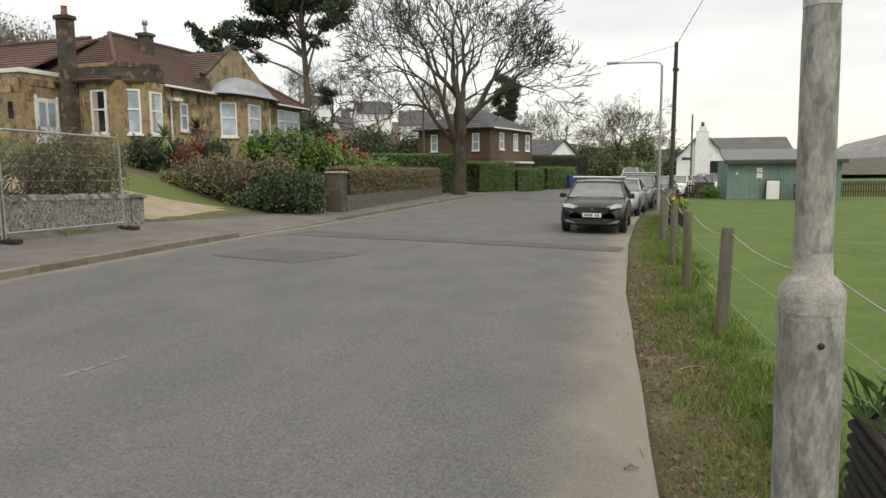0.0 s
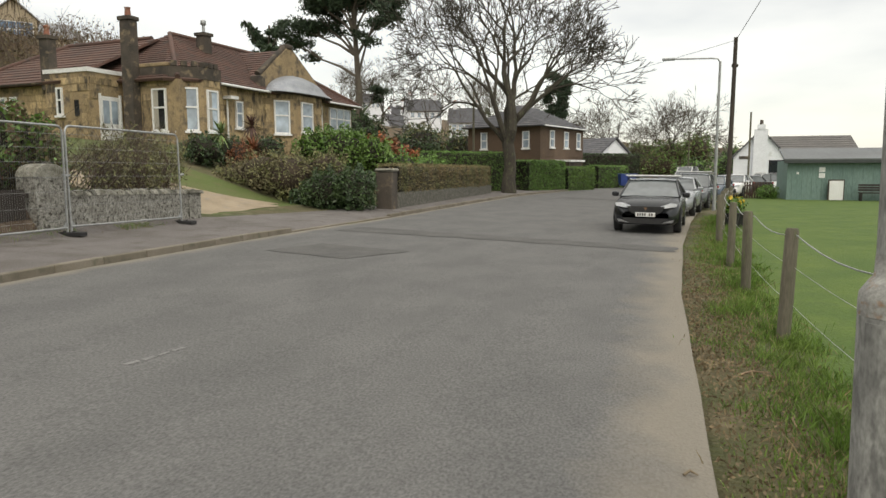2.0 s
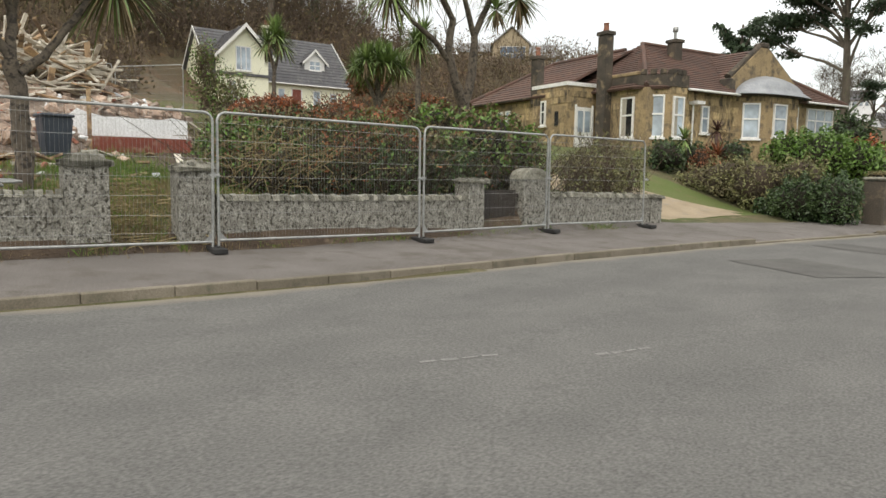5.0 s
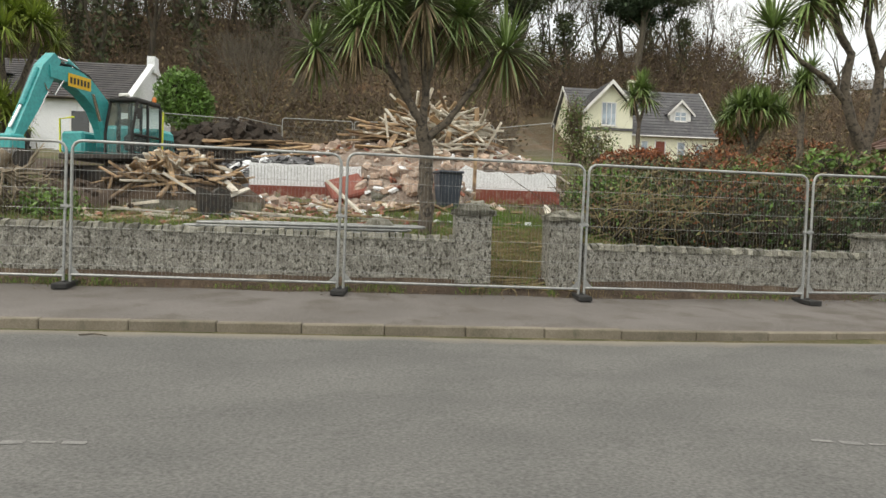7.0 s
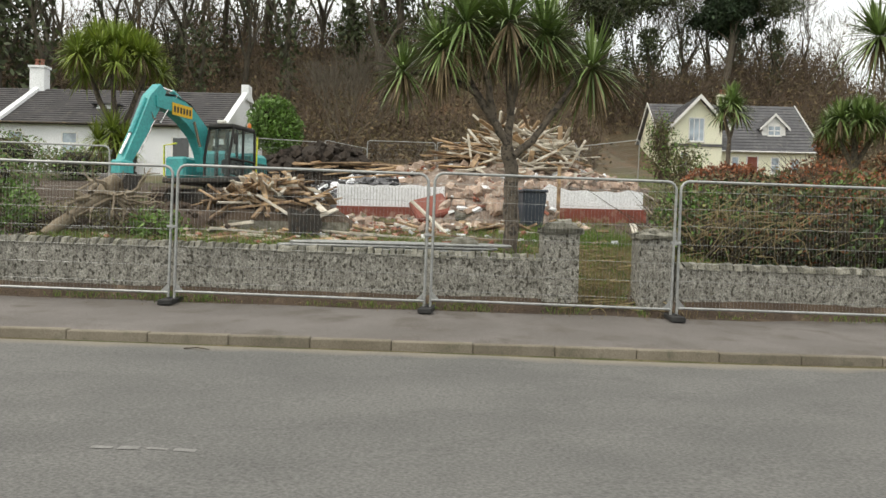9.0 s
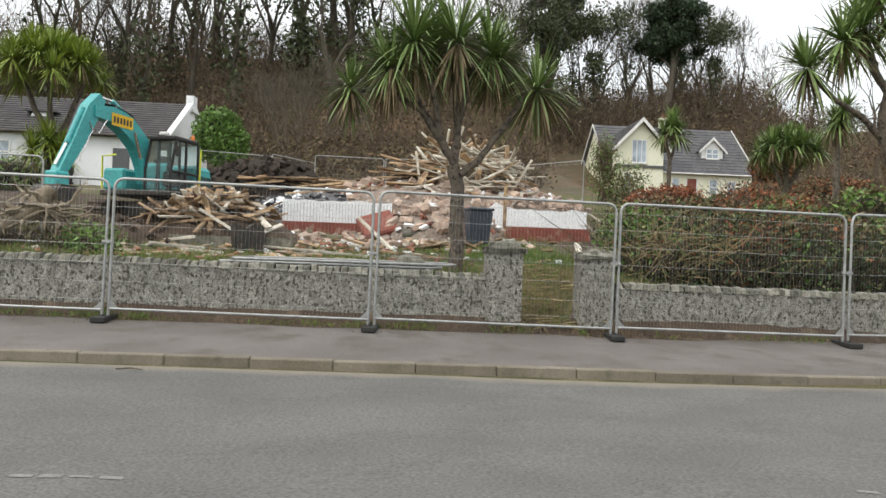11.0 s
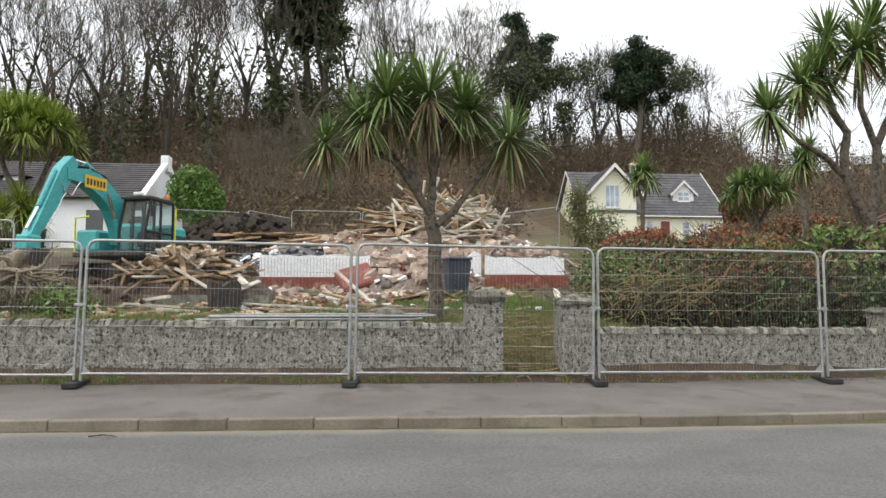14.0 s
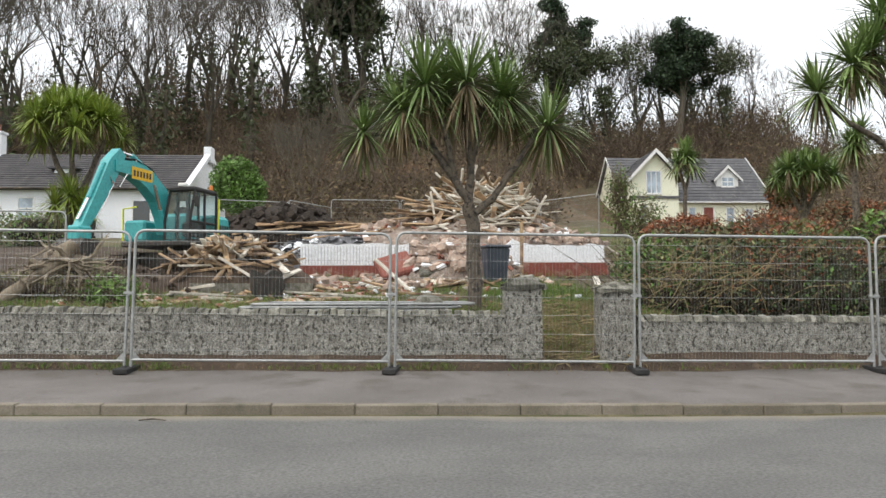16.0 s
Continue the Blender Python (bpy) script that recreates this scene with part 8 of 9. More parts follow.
def plate_beam(name, pts, widths, half, material, parent, label="", x=0.1):
    """A welded box beam along pts (y, z) with the given depths."""
    up_, dn_ = [], []
    for i, (y, z) in enumerate(pts):
        a = Vector(pts[max(i - 1, 0)])
        b = Vector(pts[min(i + 1, len(pts) - 1)])
        d = (b - a).normalized()
        nn = Vector((-d.y, d.x))
        up_.append((y + nn.x * widths[i] / 2, z + nn.y * widths[i] / 2))
        dn_.append((y - nn.x * widths[i] / 2, z - nn.y * widths[i] / 2))
    return prism(name, up_ + dn_[::-1], x - half, x + half, "x", material, parent, label)


plate_beam("boom", [(0.75, 1.4), (0.85, 1.95), (1.15, 2.5), (1.75, 2.92), (2.4, 3.12), (3.1, 3.08)], [0.34, 0.5, 0.58, 0.56, 0.42, 0.3], 0.18, TEAL, ex)
plate_beam("stick", [(2.8, 3.5), (3.1, 3.08), (3.62, 2.1), (4.1, 1.3)], [0.28, 0.46, 0.36, 0.24], 0.14, TEAL, ex)
box("name_panel", -0.1, -0.09, 1.65, 2.5, 2.82, 3.16, YELLOW, ex, "yellow rental panel with dark lettering bars")
for k in range(6):
    box("letter_bar", -0.104, -0.1005, 1.71 + k * 0.13, 1.79 + k * 0.13, 2.9, 3.07, STEEL_DARK, ex)
tube("boom_ram", [(-0.2, 1.1, 1.35), (-0.2, 1.4, 2.05)], 0.075, TEAL, ex)
tube("boom_ram_rod", [(-0.2, 1.4, 2.05), (-0.2, 1.7, 2.75)], 0.045, CHROME, ex)
tube("stick_ram", [(0.1, 1.5, 3.12), (0.1, 2.3, 3.5)], 0.08, TEAL, ex)
tube("stick_ram_rod", [(0.1, 2.3, 3.5), (0.1, 2.8, 3.52)], 0.045, CHROME, ex)
tube("bucket_ram", [(0.1, 3.35, 3.1), (0.1, 3.85, 2.1)], 0.07, TEAL, ex)
tube("bucket_ram_rod", [(0.1, 3.85, 2.1), (0.1, 4.2, 1.5)], 0.04, CHROME, ex)
for s in (-1, 1):
    tube("hose", [(0.1 + s * 0.1, 2.2, 3.4), (0.1 + s * 0.18, 2.75, 2.8), (0.1 + s * 0.18, 2.95, 2.5), (0.1 + s * 0.16, 3.2, 2.6), (0.1 + s * 0.1, 3.3, 2.9)], 0.02, BLACK if s > 0 else CHROME, ex)
for k, dx in enumerate((-0.06, 0.02, 0.1, 0.18)):
    tube("hose", [(dx + 0.05, 0.75, 2.0), (dx + 0.05, 0.98, 2.72), (dx + 0.05, 1.6, 3.26 + 0.03 * k), (dx + 0.05, 2.3, 3.4), (dx + 0.05, 2.75, 3.35)], 0.018, BLACK, ex, sides=5)
for z_ in (1.5, 1.75, 2.0, 2.25):
    tube("stick_pipe", [(-0.06, 3.0 + (2.6 - z_) * 0.55 - 0.05, z_ + 0.3), (-0.06, 3.12 + (2.6 - z_) * 0.55, z_ + 0.05)], 0.016, CHROME, ex, sides=5)
part("quick_hitch", bx(bmesh.new(), -0.1, 0.3, 3.9, 4.35, 0.95, 1.35, None, 0.05), TEAL, ex)
bk = prism("bucket", [(3.85, 1.0), (4.4, 1.0), (4.6, 0.7), (4.5, 0.35), (4.2, 0.25), (4.12, 0.3), (4.22, 0.6), (3.95, 0.7)], -0.3, 0.5, "x", STEEL_DARK, ex)
for k in range(5):
    box("tooth", -0.28 + k * 0.18, -0.2 + k * 0.18, 4.08, 4.22, 0.13, 0.27, STEEL_DARK, bk)


# ---- parked cars ----
# Grey-blue tint is lifted to paint in the sky mirrored by the windscreens.
CARGLASS = glass_mat("sky_tinted_car_glass", (0.16, 0.18, 0.185), 0.03)
LAMPGLASS = mat("headlamp", (0.75, 0.77, 0.8), (0.55, 0.57, 0.6), 12, 40, 0.1, 0)
ALLOY = mat("alloy_rim", (0.45, 0.45, 0.46), (0.35, 0.35, 0.36), 8, 40, 0.3, 0, metal=0.8)
REDLENS = mat("tail_lamp", (0.45, 0.02, 0.02), None, 5, 30, 0.2, 0)


def car(name, label, m, paint, L=4.45, W=1.84, H=1.5, rack=False, group="parked cars"):
    """A hatchback crossover; y runs from the nose (0) back to the tail (L)."""
    t = thing(name, label, "car", m @ Matrix.Diagonal((0.88, 0.9, 0.88, 1)), group)
    st = [(0.0, 0.62, 0.36, 0.60), (0.05, 0.74, 0.26, 0.74), (0.22, 0.85, 0.24, 0.86), (0.7, 0.90, 0.24, 0.96), (1.25, 0.91, 0.24, 1.02), (2.2, 0.92, 0.24, 1.03), (3.2, 0.92, 0.24, 1.06), (3.95, 0.9, 0.26, 1.08), (4.3, 0.84, 0.32, 1.02), (4.45, 0.72, 0.45, 0.9)]
    v, f = [], []
    for (y, w, zl, zh) in st:
        y, w = y * L / 4.45, w * W / 1.84
        for (a, zz) in ((-0.86, 0), (-1, 0.18), (-1.0, 0.5), (-0.985, 0.82), (-0.9, 0.97), (-0.45, 1.0), (0, 1.015), (0.45, 1.0), (0.9, 0.97), (0.985, 0.82), (1.0, 0.5), (1, 0.18), (0.86, 0)):
            v.append((a * w, y, zl + (zh - zl) * zz))
    n = 13
    for i in range(len(st) - 1):
        for k in range(n):
            q, s = i * n, (k + 1) % n
            f.append((q + k, q + s, q + n + s, q + n + k))
    f += [tuple(range(n)), tuple((len(st) - 1) * n + k for k in range(n))[::-1]]
    raw("body", v, f, paint, t, "", True)
    gl = [(1.12, 0.80, 1.0, 1.0), (1.95, 0.66, 1.0, H - 0.07), (2.6, 0.66, 1.0, H - 0.03), (3.5, 0.62, 1.0, H - 0.1), (4.2, 0.68, 1.0, 1.06)]
    v, f = [], []
    for (y, w, zl, zh) in gl:
        y = y * L / 4.45
        wb = 0.86 * W / 1.84
        for (a, zz) in ((-wb, zl), (-w, zh), (-w * 0.5, zh + 0.015), (w * 0.5, zh + 0.015), (w, zh), (wb, zl)):
            v.append((a, y, zz))
    for i in range(len(gl) - 1):
        for k in range(5):
            q = i * 6 + k
            f.append((q, q + 1, q + 7, q + 6))
    raw("glasshouse", v, f, CARGLASS, t, "", False)
    sc = L / 4.45
    v, f = [], []
    for (y, w, z) in ((1.93, 0.68, H - 0.055), (2.6, 0.68, H - 0.012), (3.5, 0.64, H - 0.08), (3.62, 0.62, H - 0.13)):
        v += [(-w, y * sc, z), (-w * 0.5, y * sc, z + 0.02), (w * 0.5, y * sc, z + 0.02), (w, y * sc, z)]
    f = [(i * 4 + k, i * 4 + k + 1, i * 4 + k + 5, i * 4 + k + 4) for i in range(3) for k in range(3)]
    raw("roof", v, f, paint, t, "", True)
    for s in (-1, 1):
        tube("pillar", [(s * 0.83, 1.14 * sc, 1.0), (s * 0.68, 1.95 * sc, H - 0.06)], 0.035, paint, t, sides=6)
        tube("pillar", [(s * 0.85, 2.55 * sc, 1.0), (s * 0.67, 2.6 * sc, H - 0.04)], 0.03, BLACK, t, sides=6)
        tube("pillar", [(s * 0.85, 3.75 * sc, 1.04), (s * 0.63, 3.5 * sc, H - 0.1)], 0.06, paint, t, sides=6)
        tube("roof_rail", [(s * 0.68, 2.0 * sc, H - 0.02), (s * 0.68, 3.45 * sc, H - 0.04)], 0.02, ALLOY, t, sides=6)
        part("mirror", bx(bmesh.new(), s * 1.0 - 0.1, s * 1.0 + 0.1, 1.28, 1.42, 0.98, 1.12, None, 0.03), paint, t)
        prism("headlamp", [(s * 0.42, 0.70), (s * 0.80, 0.76), (s * 0.83, 0.84), (s * 0.66, 0.86), (s * 0.40, 0.77)], 0.02, 0.12, "y", LAMPGLASS, t)
        prism("lower_lip", [(s * 0.42, 0.30), (s * 0.72, 0.33), (s * 0.76, 0.40), (s * 0.66, 0.39)], -0.02, 0.1, "y", ALLOY, t)
        box("tail_lamp", s * 0.78 - 0.09, s * 0.78 + 0.09, L - 0.14, L - 0.03, 0.86, 0.98, REDLENS, t)
        for y in (0.86, 3.5):
            wh = new("wheel")
            wh.parent = t
            wh.matrix_basis = pose(s * 0.82 * W / 1.84, y * sc, 0.335, 0, 90 * s, 0)
            lathe("tyre", [(0.20, -0.1), (0.31, -0.105), (0.335, -0.07), (0.335, 0.07), (0.31, 0.105), (0.21, 0.1)], BLACK, wh, sides=20)
            lathe("rim", [(0.05, 0.06), (0.2, 0.085), (0.215, 0.1), (0.215, 0.06)], STEEL_DARK, wh, sides=16)
            for k in range(5):
                box("spoke", 0.04, 0.205, -0.022, 0.022, 0.088, 0.104, ALLOY, wh, m=pose(0, 0, 0, 0, 0, 72 * k))
            v, f = [], []
            for k in range(13):
                a = math.pi * k / 12
                for rr, xx in ((0.355, 0), (0.42, 0), (0.42, 0.03), (0.355, 0.03)):
                    v.append((s * (0.895 * W / 1.84 + xx), y * sc + rr * math.cos(a), 0.335 + rr * math.sin(a)))
            for k in range(12):
                for j in range(4):
                    f.append((k * 4 + j, k * 4 + (j + 1) % 4, (k + 1) * 4 + (j + 1) % 4, (k + 1) * 4 + j))
            raw("arch_trim", v, f, BLACK, t)
    prism("grille", [(-0.5, 0.76), (0.5, 0.76), (0.44, 0.62), (0.30, 0.54), (-0.30, 0.54), (-0.44, 0.62)], -0.025, 0.06, "y", BLACK, t)
    prism("lower_intake", [(-0.62, 0.44), (0.62, 0.44), (0.55, 0.28), (-0.55, 0.28)], -0.005, 0.08, "y", BLACK, t)
    prism("badge", [(-0.05, 0.73), (0.05, 0.73), (0.0, 0.65)], -0.032, -0.026, "y", mat("badge_copper", (0.35, 0.2, 0.12), None, 5, 30, 0.3, 0, metal=0.8), t)
    pl = box("number_plate", -0.26, 0.26, -0.045, -0.03, 0.48, 0.595, WHITE, t)
    for k in range(7):
        if k != 4:
            box("plate_bar", -0.215 + k * 0.062, -0.175 + k * 0.062, -0.049, -0.0455, 0.503, 0.573, STEEL_DARK, pl)
    if rack:
        for y in (2.15, 3.2):
            tube("roof_bar", [(-0.75, y, H + 0.05), (0.75, y, H + 0.05)], 0.022, ALLOY, t, sides=6)
        part("roof_load", bx(bmesh.new(), -0.8, 0.8, 2.0, 2.14, H + 0.075, H + 0.11, None, 0.01), WHITE, t, "pale bar on the roof rack")
    return t


GREYP = mat("gunmetal_paint", (0.026, 0.029, 0.033), (0.024, 0.027, 0.03), 1, 200, 0.22, 0, metal=0.4, spec=0.8)
SILVP = mat("silver_paint", (0.50, 0.52, 0.54), (0.45, 0.47, 0.49), 1, 200, 0.25, 0, metal=0.5, spec=0.8)
DGREY = mat("grey_paint", (0.16, 0.17, 0.18), (0.14, 0.15, 0.16), 1, 200, 0.25, 0, metal=0.4, spec=0.8)
WHITEP = mat("white_car_paint", (0.78, 0.78, 0.78), (0.72, 0.72, 0.72), 1, 200, 0.25, 0, spec=0.8)
BLUEP = mat("blue_grey_paint", (0.10, 0.13, 0.17), None, 1, 200, 0.25, 0, metal=0.4, spec=0.8)
car("parked_car", "gunmetal grey crossover car with roof rack", pose(-0.62, 17.25, tarmac_z(-0.6, 19), 0, 0.6, -4), GREYP, rack=True)
car("parked_car", "silver hatchback parked behind the grey crossover", pose(0.0, 24.2, -0.03, 0, 0.5, -8), SILVP, 4.2, 1.78, 1.48)
car("parked_car", "grey estate car parked along the road", pose(0.75, 29.6, -0.04, 0, 0.5, -11), DGREY, 4.5, 1.82, 1.62, rack=True)
car("parked_car", "dark blue-grey car parked along the road", pose(1.8, 35.5, -0.05, 0, 0, -14), BLUEP, 4.4, 1.8, 1.5)
car("parked_car", "white hatchback parked at the bend", pose(3.4, 42.5, -0.06, 0, 0, -18), WHITEP, 4.2, 1.78, 1.5)
car("parked_car", "white van-like car on the far road", pose(1.2, 62.0, 0.0, 0, 0, -20), WHITEP, 4.8, 1.95, 2.1)
car("parked_car", "dark car behind the picket fence", pose(3.4, 50.0, -0.15, 0, 0, -62), GREYP, 4.3, 1.8, 1.5, group="cars by the hall")
car("parked_car", "white estate car behind the picket fence", pose(4.8, 53.0, -0.15, 0, 0, -70), WHITEP, 4.5, 1.82, 1.62, rack=True, group="cars by the hall")

# ---- lamp column, poles, post-and-wire fence ----
lamp = thing("street_lamp", "weathered galvanised steel street lamp column", "street lamp", pose(0.386, 2.38, 0.0, 0.4, -0.95, 0))
lathe("base", [(0.098, -0.1), (0.098, 0.6), (0.098, 1.08)], GALV_OLD, lamp, sides=28)
lathe("shoulder", [(0.0985, 1.081), (0.0985, 1.125), (0.096, 1.15), (0.07, 1.19), (0.06, 1.2), (0.056, 1.27)], GALV_RUST, lamp, "rust-stained tapered shoulder", sides=28)
lathe("shaft", [(0.056, 1.2), (0.054, 1.9), (0.052, 2.02)], GALV_OLD, lamp, sides=24)
lathe("upper_shaft", [(0.0535, 2.021), (0.05, 4.0), (0.045, 6.0)], mat("pale_galvanised", (0.58, 0.59, 0.56), (0.48, 0.49, 0.46), 4, 40, 0.6, 0.1, metal=0.2), lamp, "paler grey upper column", sides=24)
v, f = [], []
for i, z in enumerate((0.25, 1.066)):
    for k in range(9):
        a = radians(-150 + 100 * k / 8)
        for rr in (0.099, 0.105):
            v.append((rr * math.cos(a), rr * math.sin(a), z))
for k in range(8):
    o_ = k * 2
    f += [(o_ + 1, o_ + 3, o_ + 21, o_ + 19), (o_ + 18, o_ + 20, o_ + 21, o_ + 19), (o_, o_ + 2, o_ + 3, o_ + 1)]
f += [(0, 1, 19, 18), (16, 17, 35, 34)]
dr = raw("access_door", v, f, GALV_OLD, lamp, "curved steel access door")
ah = radians(-88)
lathe("lock_hole", [(0.0105, 0), (0.0105, 0.004), (0.002, 0.004)], BLACK, dr, sides=10, m=pose(0.106 * math.cos(ah), 0.106 * math.sin(ah), 0.992, 90, 0, 2))
for k in range(5):
    a = radians(-118 + k * 3)
    box("scribble_bar", 0.0545 * math.cos(a) - 0.0015, 0.0545 * math.cos(a) + 0.0015, 0.0545 * math.sin(a) - 0.0015, 0.0545 * math.sin(a) + 0.0015, 2.05 + 0.02 * (k % 3), 2.12 + 0.015 * k, BLACK, lamp)

pole = thing("telegraph_pole", "dark wooden telegraph pole beside the road", "telegraph pole", pose(1.98, 25.9, -0.15))
POLEW = mat("creosoted_pole", (0.075, 0.06, 0.048), (0.055, 0.045, 0.037), 3, 30, 0.9, 0.4, stretch=(3, 3, 0.3))
tube("pole", [(0, 0, -0.3), (0.03, 0, 3), (0.05, 0, 6.2)], [0.085, 0.078, 0.066], POLEW, pole)
part("bracket", bx(bmesh.new(), -0.05, 0.16, -0.05, 0.05, 5.2, 5.3, None, 0.01), POLEW, pole)
for k, (tx, ty, tz) in enumerate(((2.3, -20.0, 7.6), (-20, 70, 8.5))):
    a, b = Vector((0.05, 0, 6.1)), Vector((tx - 1.98, ty - 25.9, tz))
    tube("wire", [a.lerp(b, i / 12) - Vector((0, 0, 0.5 * math.sin(math.pi * i / 12))) for i in range(13)], 0.009, BLACK, pole, sides=4)
far_lamp = thing("street_lamp", "slim grey street lamp with bracket arm", "street lamp", pose(1.78, 28.9, -0.45))
tube("column", [(0, 0, 0), (0, 0, 1.2), (0, 0, 6.15)], [0.09, 0.06, 0.045], GALV, far_lamp)
tube("arm", [(0, 0, 6.1), (-0.08, 0, 6.25), (-0.3, 0, 6.28), (-1.7, 0, 6.32)], 0.032, GALV, far_lamp)
part("lantern", bx(bmesh.new(), -2.15, -1.65, -0.08, 0.08, 6.27, 6.37, None, 0.03), GALV, far_lamp)
for (x, y, h) in ((-11.6, 42.0, 6.6), (5.6, 52.0, 5.6), (7.5, 60.0, 5.2), (2.5, 75.0, 5.5)):
    t_ = thing("pole", "grey pole beyond the hedge", "pole", pose(x, y, ground_z(x, y)))
    tube("shaft", [(0, 0, -0.2), (0, 0, h)], [0.075, 0.06], TIMBER_GREY, t_)
POSTS = [(0.95, 1.2), (0.92, 4.2), (0.82, 6.86), (0.8, 9.56), (0.84, 12.07), (0.95, 15.68), (1.25, 18.8), (1.6, 22.0), (2.0, 24.6)]
for i, (x, y) in enumerate(POSTS):
    z = ground_z(x, y)
    t_ = thing("fence_post", "round weathered wooden fence post with lichen", "fence post", pose(x, y, z, random.uniform(-2, 2), random.uniform(-2, 2), 0), group="post and wire fence")
    r_ = 0.06 if i < 5 else 0.07
    lathe("stake", [(r_, -0.3), (r_ * 1.02, 0.5), (r_ * 0.97, 1.03), (r_ * 0.8, 1.06)], TIMBER_GREY, t_, sides=10)
wires = thing("fence_wire", "sagging wires and netting between fence posts", "fence wire")
for h in (1.0, 0.7, 0.35):
    for (xa, ya), (xb, yb) in zip(POSTS, POSTS[1:]):
        za, zb = ground_z(xa, ya) + h, ground_z(xb, yb) + h
        sag = 0.08 if h > 0.9 else 0.02
        tube("wire", [(xa + (xb - xa) * k / 6 + 0.06, ya + (yb - ya) * k / 6, za + (zb - za) * k / 6 - sag * math.sin(math.pi * k / 6)) for k in range(7)], 0.006 if h > 0.9 else 0.0025, mat("blue_rope", (0.35, 0.36, 0.33), None, 5, 30, 0.8, 0) if (h > 0.9 and ya < 2) else GALV, wires, sides=5)
tag_ = thing("wire_tag", "small red number tag on the fence wire", "tag", pose(0.99, 3.1, 0.86, 0, 0, 0))
box("plate", -0.02, 0.02, -0.004, 0.0, -0.02, 0.03, mat("red_tag", (0.5, 0.03, 0.02), None, 5, 30, 0.4, 0), tag_)
planter = thing("planter", "dark woven planter box full of daffodils", "planter", pose(0.76, 2.42, -0.1, 0, 0, -4))
WOVEN = mat("woven_willow", (0.06, 0.05, 0.04), (0.035, 0.03, 0.026), 14, 60, 0.9, 1.0, stretch=(1, 1, 6))
part("side", bx(bmesh.new(), 0, 1.4, 0, 0.85, 0, 0.58, None, 0.02), WOVEN, planter)
for k in range(9):
    tube("band", [(-0.01, -0.012, 0.05 + 0.065 * k), (-0.01, 0.86, 0.05 + 0.065 * k)], 0.022, WOVEN, planter, sides=6)
    tube("band", [(-0.01, 0.862, 0.05 + 0.065 * k), (1.4, 0.862, 0.05 + 0.065 * k)], 0.022, WOVEN, planter, sides=6)
rd = np.random.default_rng(7)
v, f = [], []
for k in range(420):
    b = np.array([0.76 + rd.uniform(0.05, 1.3), 2.42 + rd.uniform(0.05, 0.85), 0.46])
    tip = b + np.array([rd.normal() * 0.12, rd.normal() * 0.12, rd.uniform(0.12, 0.3)])
    s_ = np.array([rd.normal(), rd.normal(), 0])
    s_ *= 0.007 / np.linalg.norm(s_)
    q = len(v)
    mid = (b + tip) / 2 + np.array([0, 0, 0.04])
    v += [tuple(b - s_), tuple(b + s_), tuple(mid + s_), tuple(tip), tuple(mid - s_)]
    f.append((q, q + 1, q + 2, q + 3, q + 4))
tagged(raw("daffodil_leaves", v, f, mat("daffodil_leaf", (0.075, 0.15, 0.05), (0.1, 0.18, 0.05), 4, 20, 0.5, 0, leaf=True, rand=0.3)), "green strappy daffodil leaves in the planter", "leaves", kind="stuff")
DAFF = mat("daffodil_petal", (0.75, 0.5, 0.02), (0.7, 0.42, 0.01), 5, 20, 0.6, 0)
for k in range(16):
    x, y, z = 0.76 + rd.uniform(0.05, 1.2), 2.42 + rd.uniform(0.1, 0.85), 0.72 + rd.uniform(-0.05, 0.08)
    t_ = thing("daffodil", "yellow daffodil flower in the planter", "flower", pose(x, y, z, 80 + rd.normal() * 15, 0, rd.uniform(-60, 90)), group="daffodils")
    v, f = [(0, 0, 0)], []
    for j in range(6):
        a = 2 * math.pi * j / 6
        q = len(v)
        v += [(0.014 * math.cos(a - 0.5), 0.014 * math.sin(a - 0.5), 0.003), (0.038 * math.cos(a), 0.038 * math.sin(a), 0.0), (0.014 * math.cos(a + 0.5), 0.014 * math.sin(a + 0.5), 0.003)]
        f.append((0, q, q + 1, q + 2))
    raw("petals", v, f, DAFF, t_)
    lathe("trumpet", [(0.008, 0.0), (0.011, 0.02), (0.016, 0.03), (0.01, 0.03)], DAFF, t_, sides=8)
    tube("stem", [(0, 0, 0), (0, -0.02, -0.01), (0, -0.25, 0.02)], 0.004, BLADE, t_, sides=5)
for (x, y) in ((1.55, 20.4), (1.75, 20.9)):
    t_ = thing("flower_tub", "dark tub of green plants and yellow flowers", "flower tub", pose(x, y, ground_z(x, y)))
    lathe("tub", [(0.22, 0.0), (0.3, 0.4), (0.32, 0.42), (0.26, 0.42)], BLACK, t_, sides=14)
    vv, ff = quads(in_blobs([(0, 0, 0.6, 0.32, 0.32, 0.28)], 700, rd, 0.2), 0.05, rd)
    raw("foliage", vv, ff, LEAF_BRIGHT, t_)
    vv, ff = quads(in_blobs([(0, 0, 0.72, 0.32, 0.32, 0.2)], 60, rd, 0.6), 0.035, rd)
    raw("blossom", vv, ff, DAFF, t_)
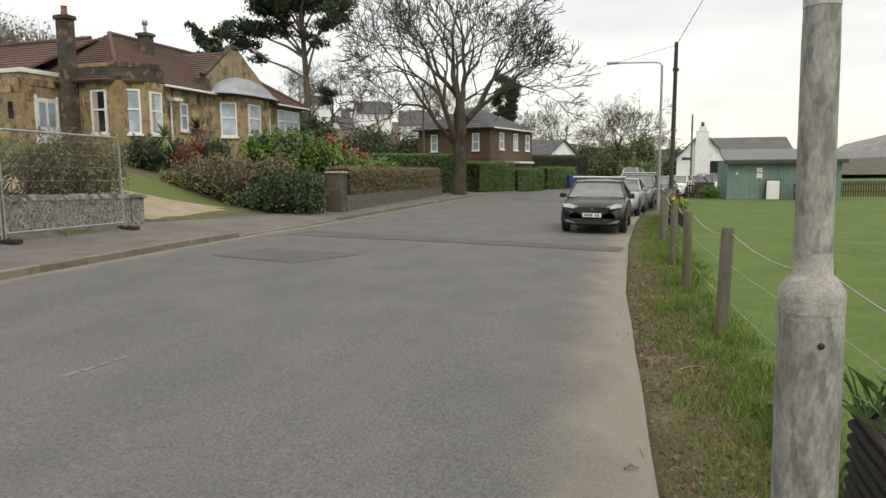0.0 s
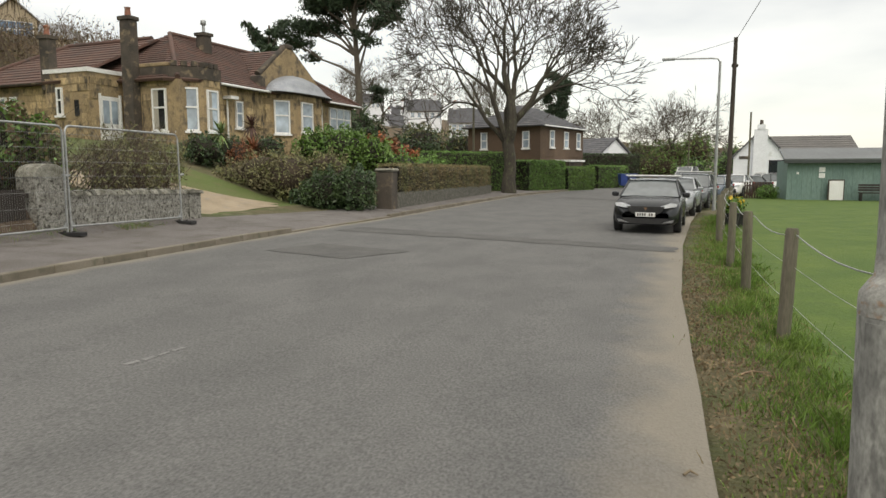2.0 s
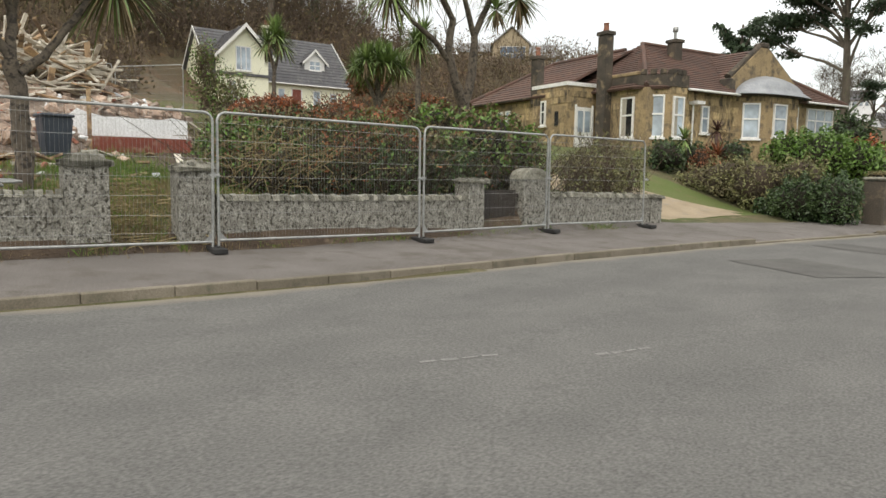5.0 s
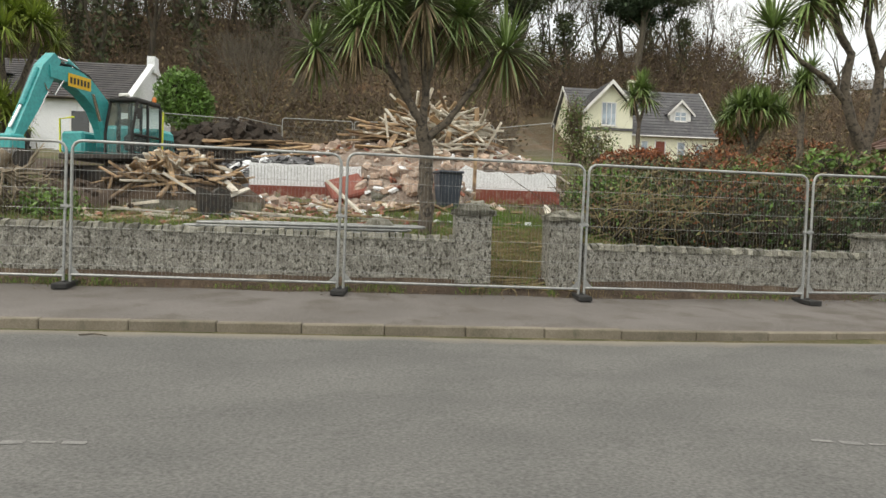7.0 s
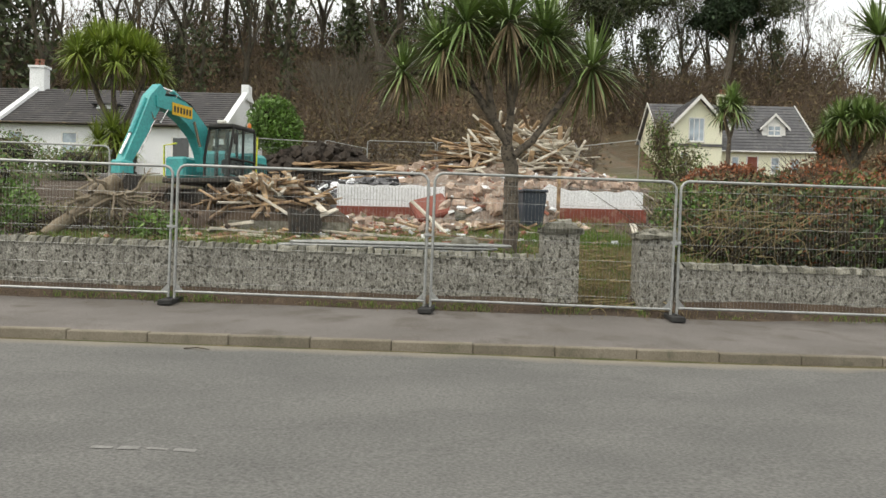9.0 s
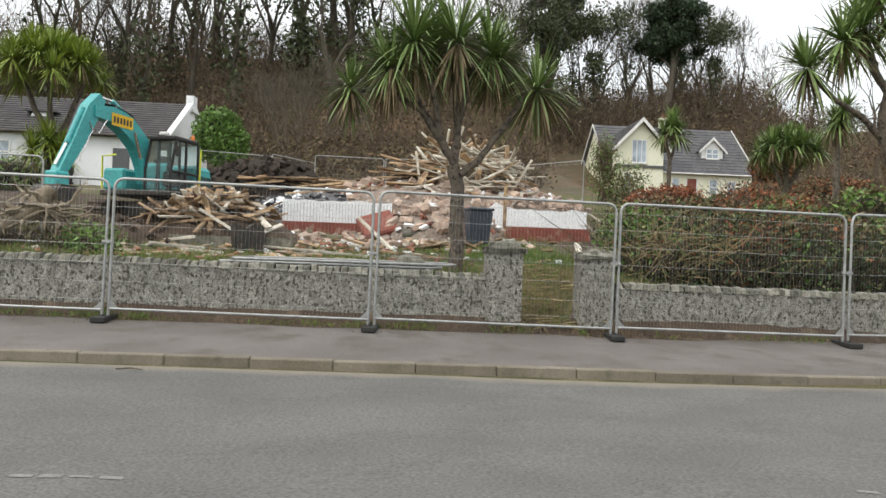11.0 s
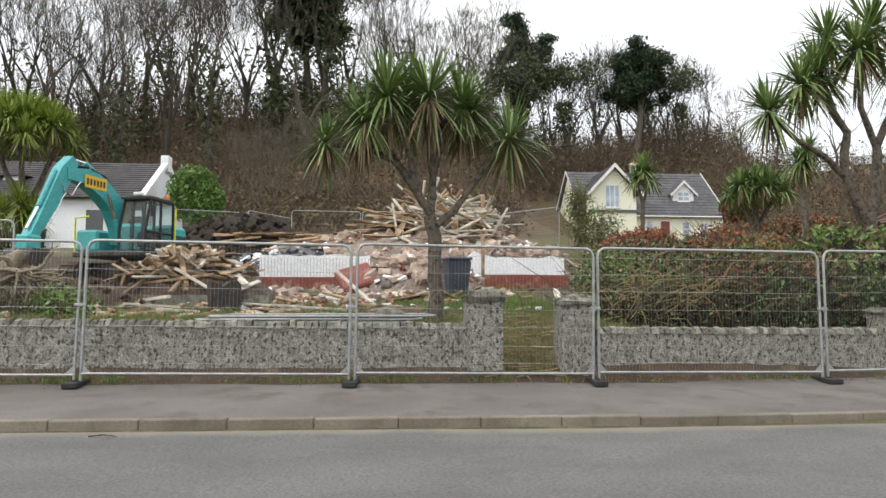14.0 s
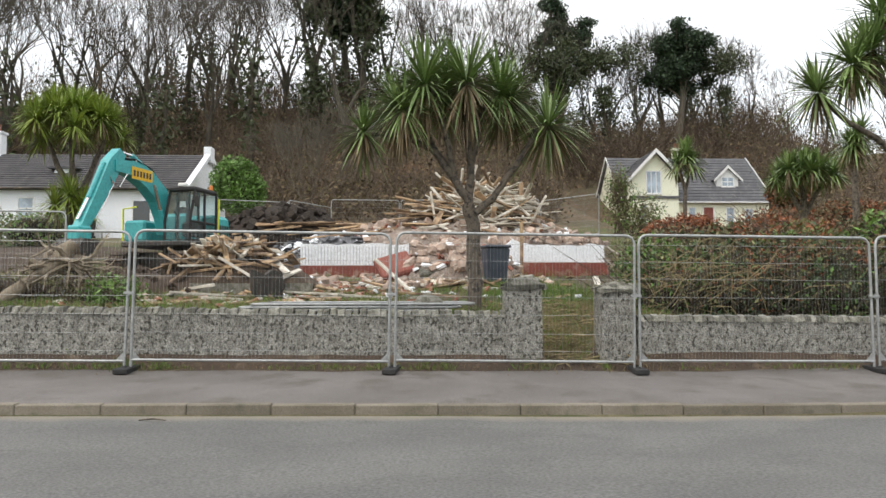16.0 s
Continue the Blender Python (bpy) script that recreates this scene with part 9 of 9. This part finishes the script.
# dark picket fences by the green
for (x0, x1, y) in ((3.7, 6.0, 43.2), (13.0, 21.0, 46.5)):
    t_ = thing("picket_fence", "dark stained picket fence at the edge of the green", "picket fence")
    for k in range(int((x1 - x0) / 0.14)):
        box("picket", x0 + k * 0.14, x0 + k * 0.14 + 0.09, y, y + 0.02, -0.1, 0.85, mat("brown_picket", (0.09, 0.05, 0.035), (0.07, 0.04, 0.03), 2, 20, 0.8, 0.1) if k == 0 and x0 < 5 else bpy.data.materials["brown_picket"], t_)
    for z in (0.15, 0.6):
        box("rail", x0, x1, y + 0.021, y + 0.06, z, z + 0.08, bpy.data.materials["brown_picket"], t_)
shrub("round_bush", "small round bush by the picket fence", [(5.6, 42.6, 0.25, 0.6, 0.5, 0.45)], 1500, 0.06, LEAF_HEDGE, 71)
# leaf litter and twigs on the verge and in the gutter
lit = [(edge_x(y) + abs(rg.gauss(0.2, 0.18)), y) for y in np.concatenate([np.random.default_rng(3).uniform(2, 22, 500), np.random.default_rng(4).uniform(5.5, 10, 700)])]
pts = np.array([(x, y, ground_z(x, y) + 0.012) for x, y in lit])
more = np.random.default_rng(6)
wl_ = np.array([(wall_x(y) + abs(more.normal() * 0.22) + 0.05, y) for y in more.uniform(-14, 12, 900)])
vp_ = np.array([(edge_x(y) + more.uniform(0.02, 0.6), y) for y in more.uniform(1.5, 12, 5200)])
pts = np.concatenate([pts, np.array([(x, y, ground_z(x, y) + 0.018) for x, y in np.concatenate([wl_, vp_])])])
vv, ff = quads(pts, 0.016, rd)
tagged(raw("leaf_litter", vv, ff, LEAF_DEAD), "brown dead leaves and twigs on the verge", "leaf litter", kind="stuff")
for (x, y, rz, L) in ((0.55, 4.6, 80, 0.28), (0.42, 5.6, 30, 0.25), (-0.12, 3.55, 5, 0.07), (-7.75, -3.05, 80, 0.3)):
    z = max(ground_z(x, y), tarmac_z(x, y) if x < 0 else -1) + 0.012
    t_ = thing("stick", "short dry stick lying on the ground", "stick", pose(x, y, z, 0, 0, rz))
    tube("twig", [(-L / 2, 0, 0), (0, 0.03, 0.012), (L / 2, 0, 0.004)], [0.008, 0.009, 0.004], TIMBER if x > 0 else SOOT, t_, sides=6)

# dead stalks strewn in the gateway
stv, stf = [], []
rk = random.Random(31)
for k in range(280):
    x, y = rk.uniform(-14.6, -10.6), rk.gauss(2.25, 0.45)
    z = ground_z(x, y) + rk.uniform(0.015, 0.06)
    a_, L = rk.uniform(0, math.pi), rk.uniform(0.1, 0.4)
    d_ = Vector((math.cos(a_), math.sin(a_), 0.08 * rk.uniform(-1, 1))) * L
    p_ = Vector((x, y, z))
    tube_data([p_ - d_, p_ + Vector((0.02, 0.02, 0.015)), p_ + d_], [0.012, 0.013, 0.008], 4, stv, stf, False)
tagged(raw("dead_stalks", stv, stf, STRAW), "pale dead stalks strewn over the muddy gateway", "stalks", kind="stuff")
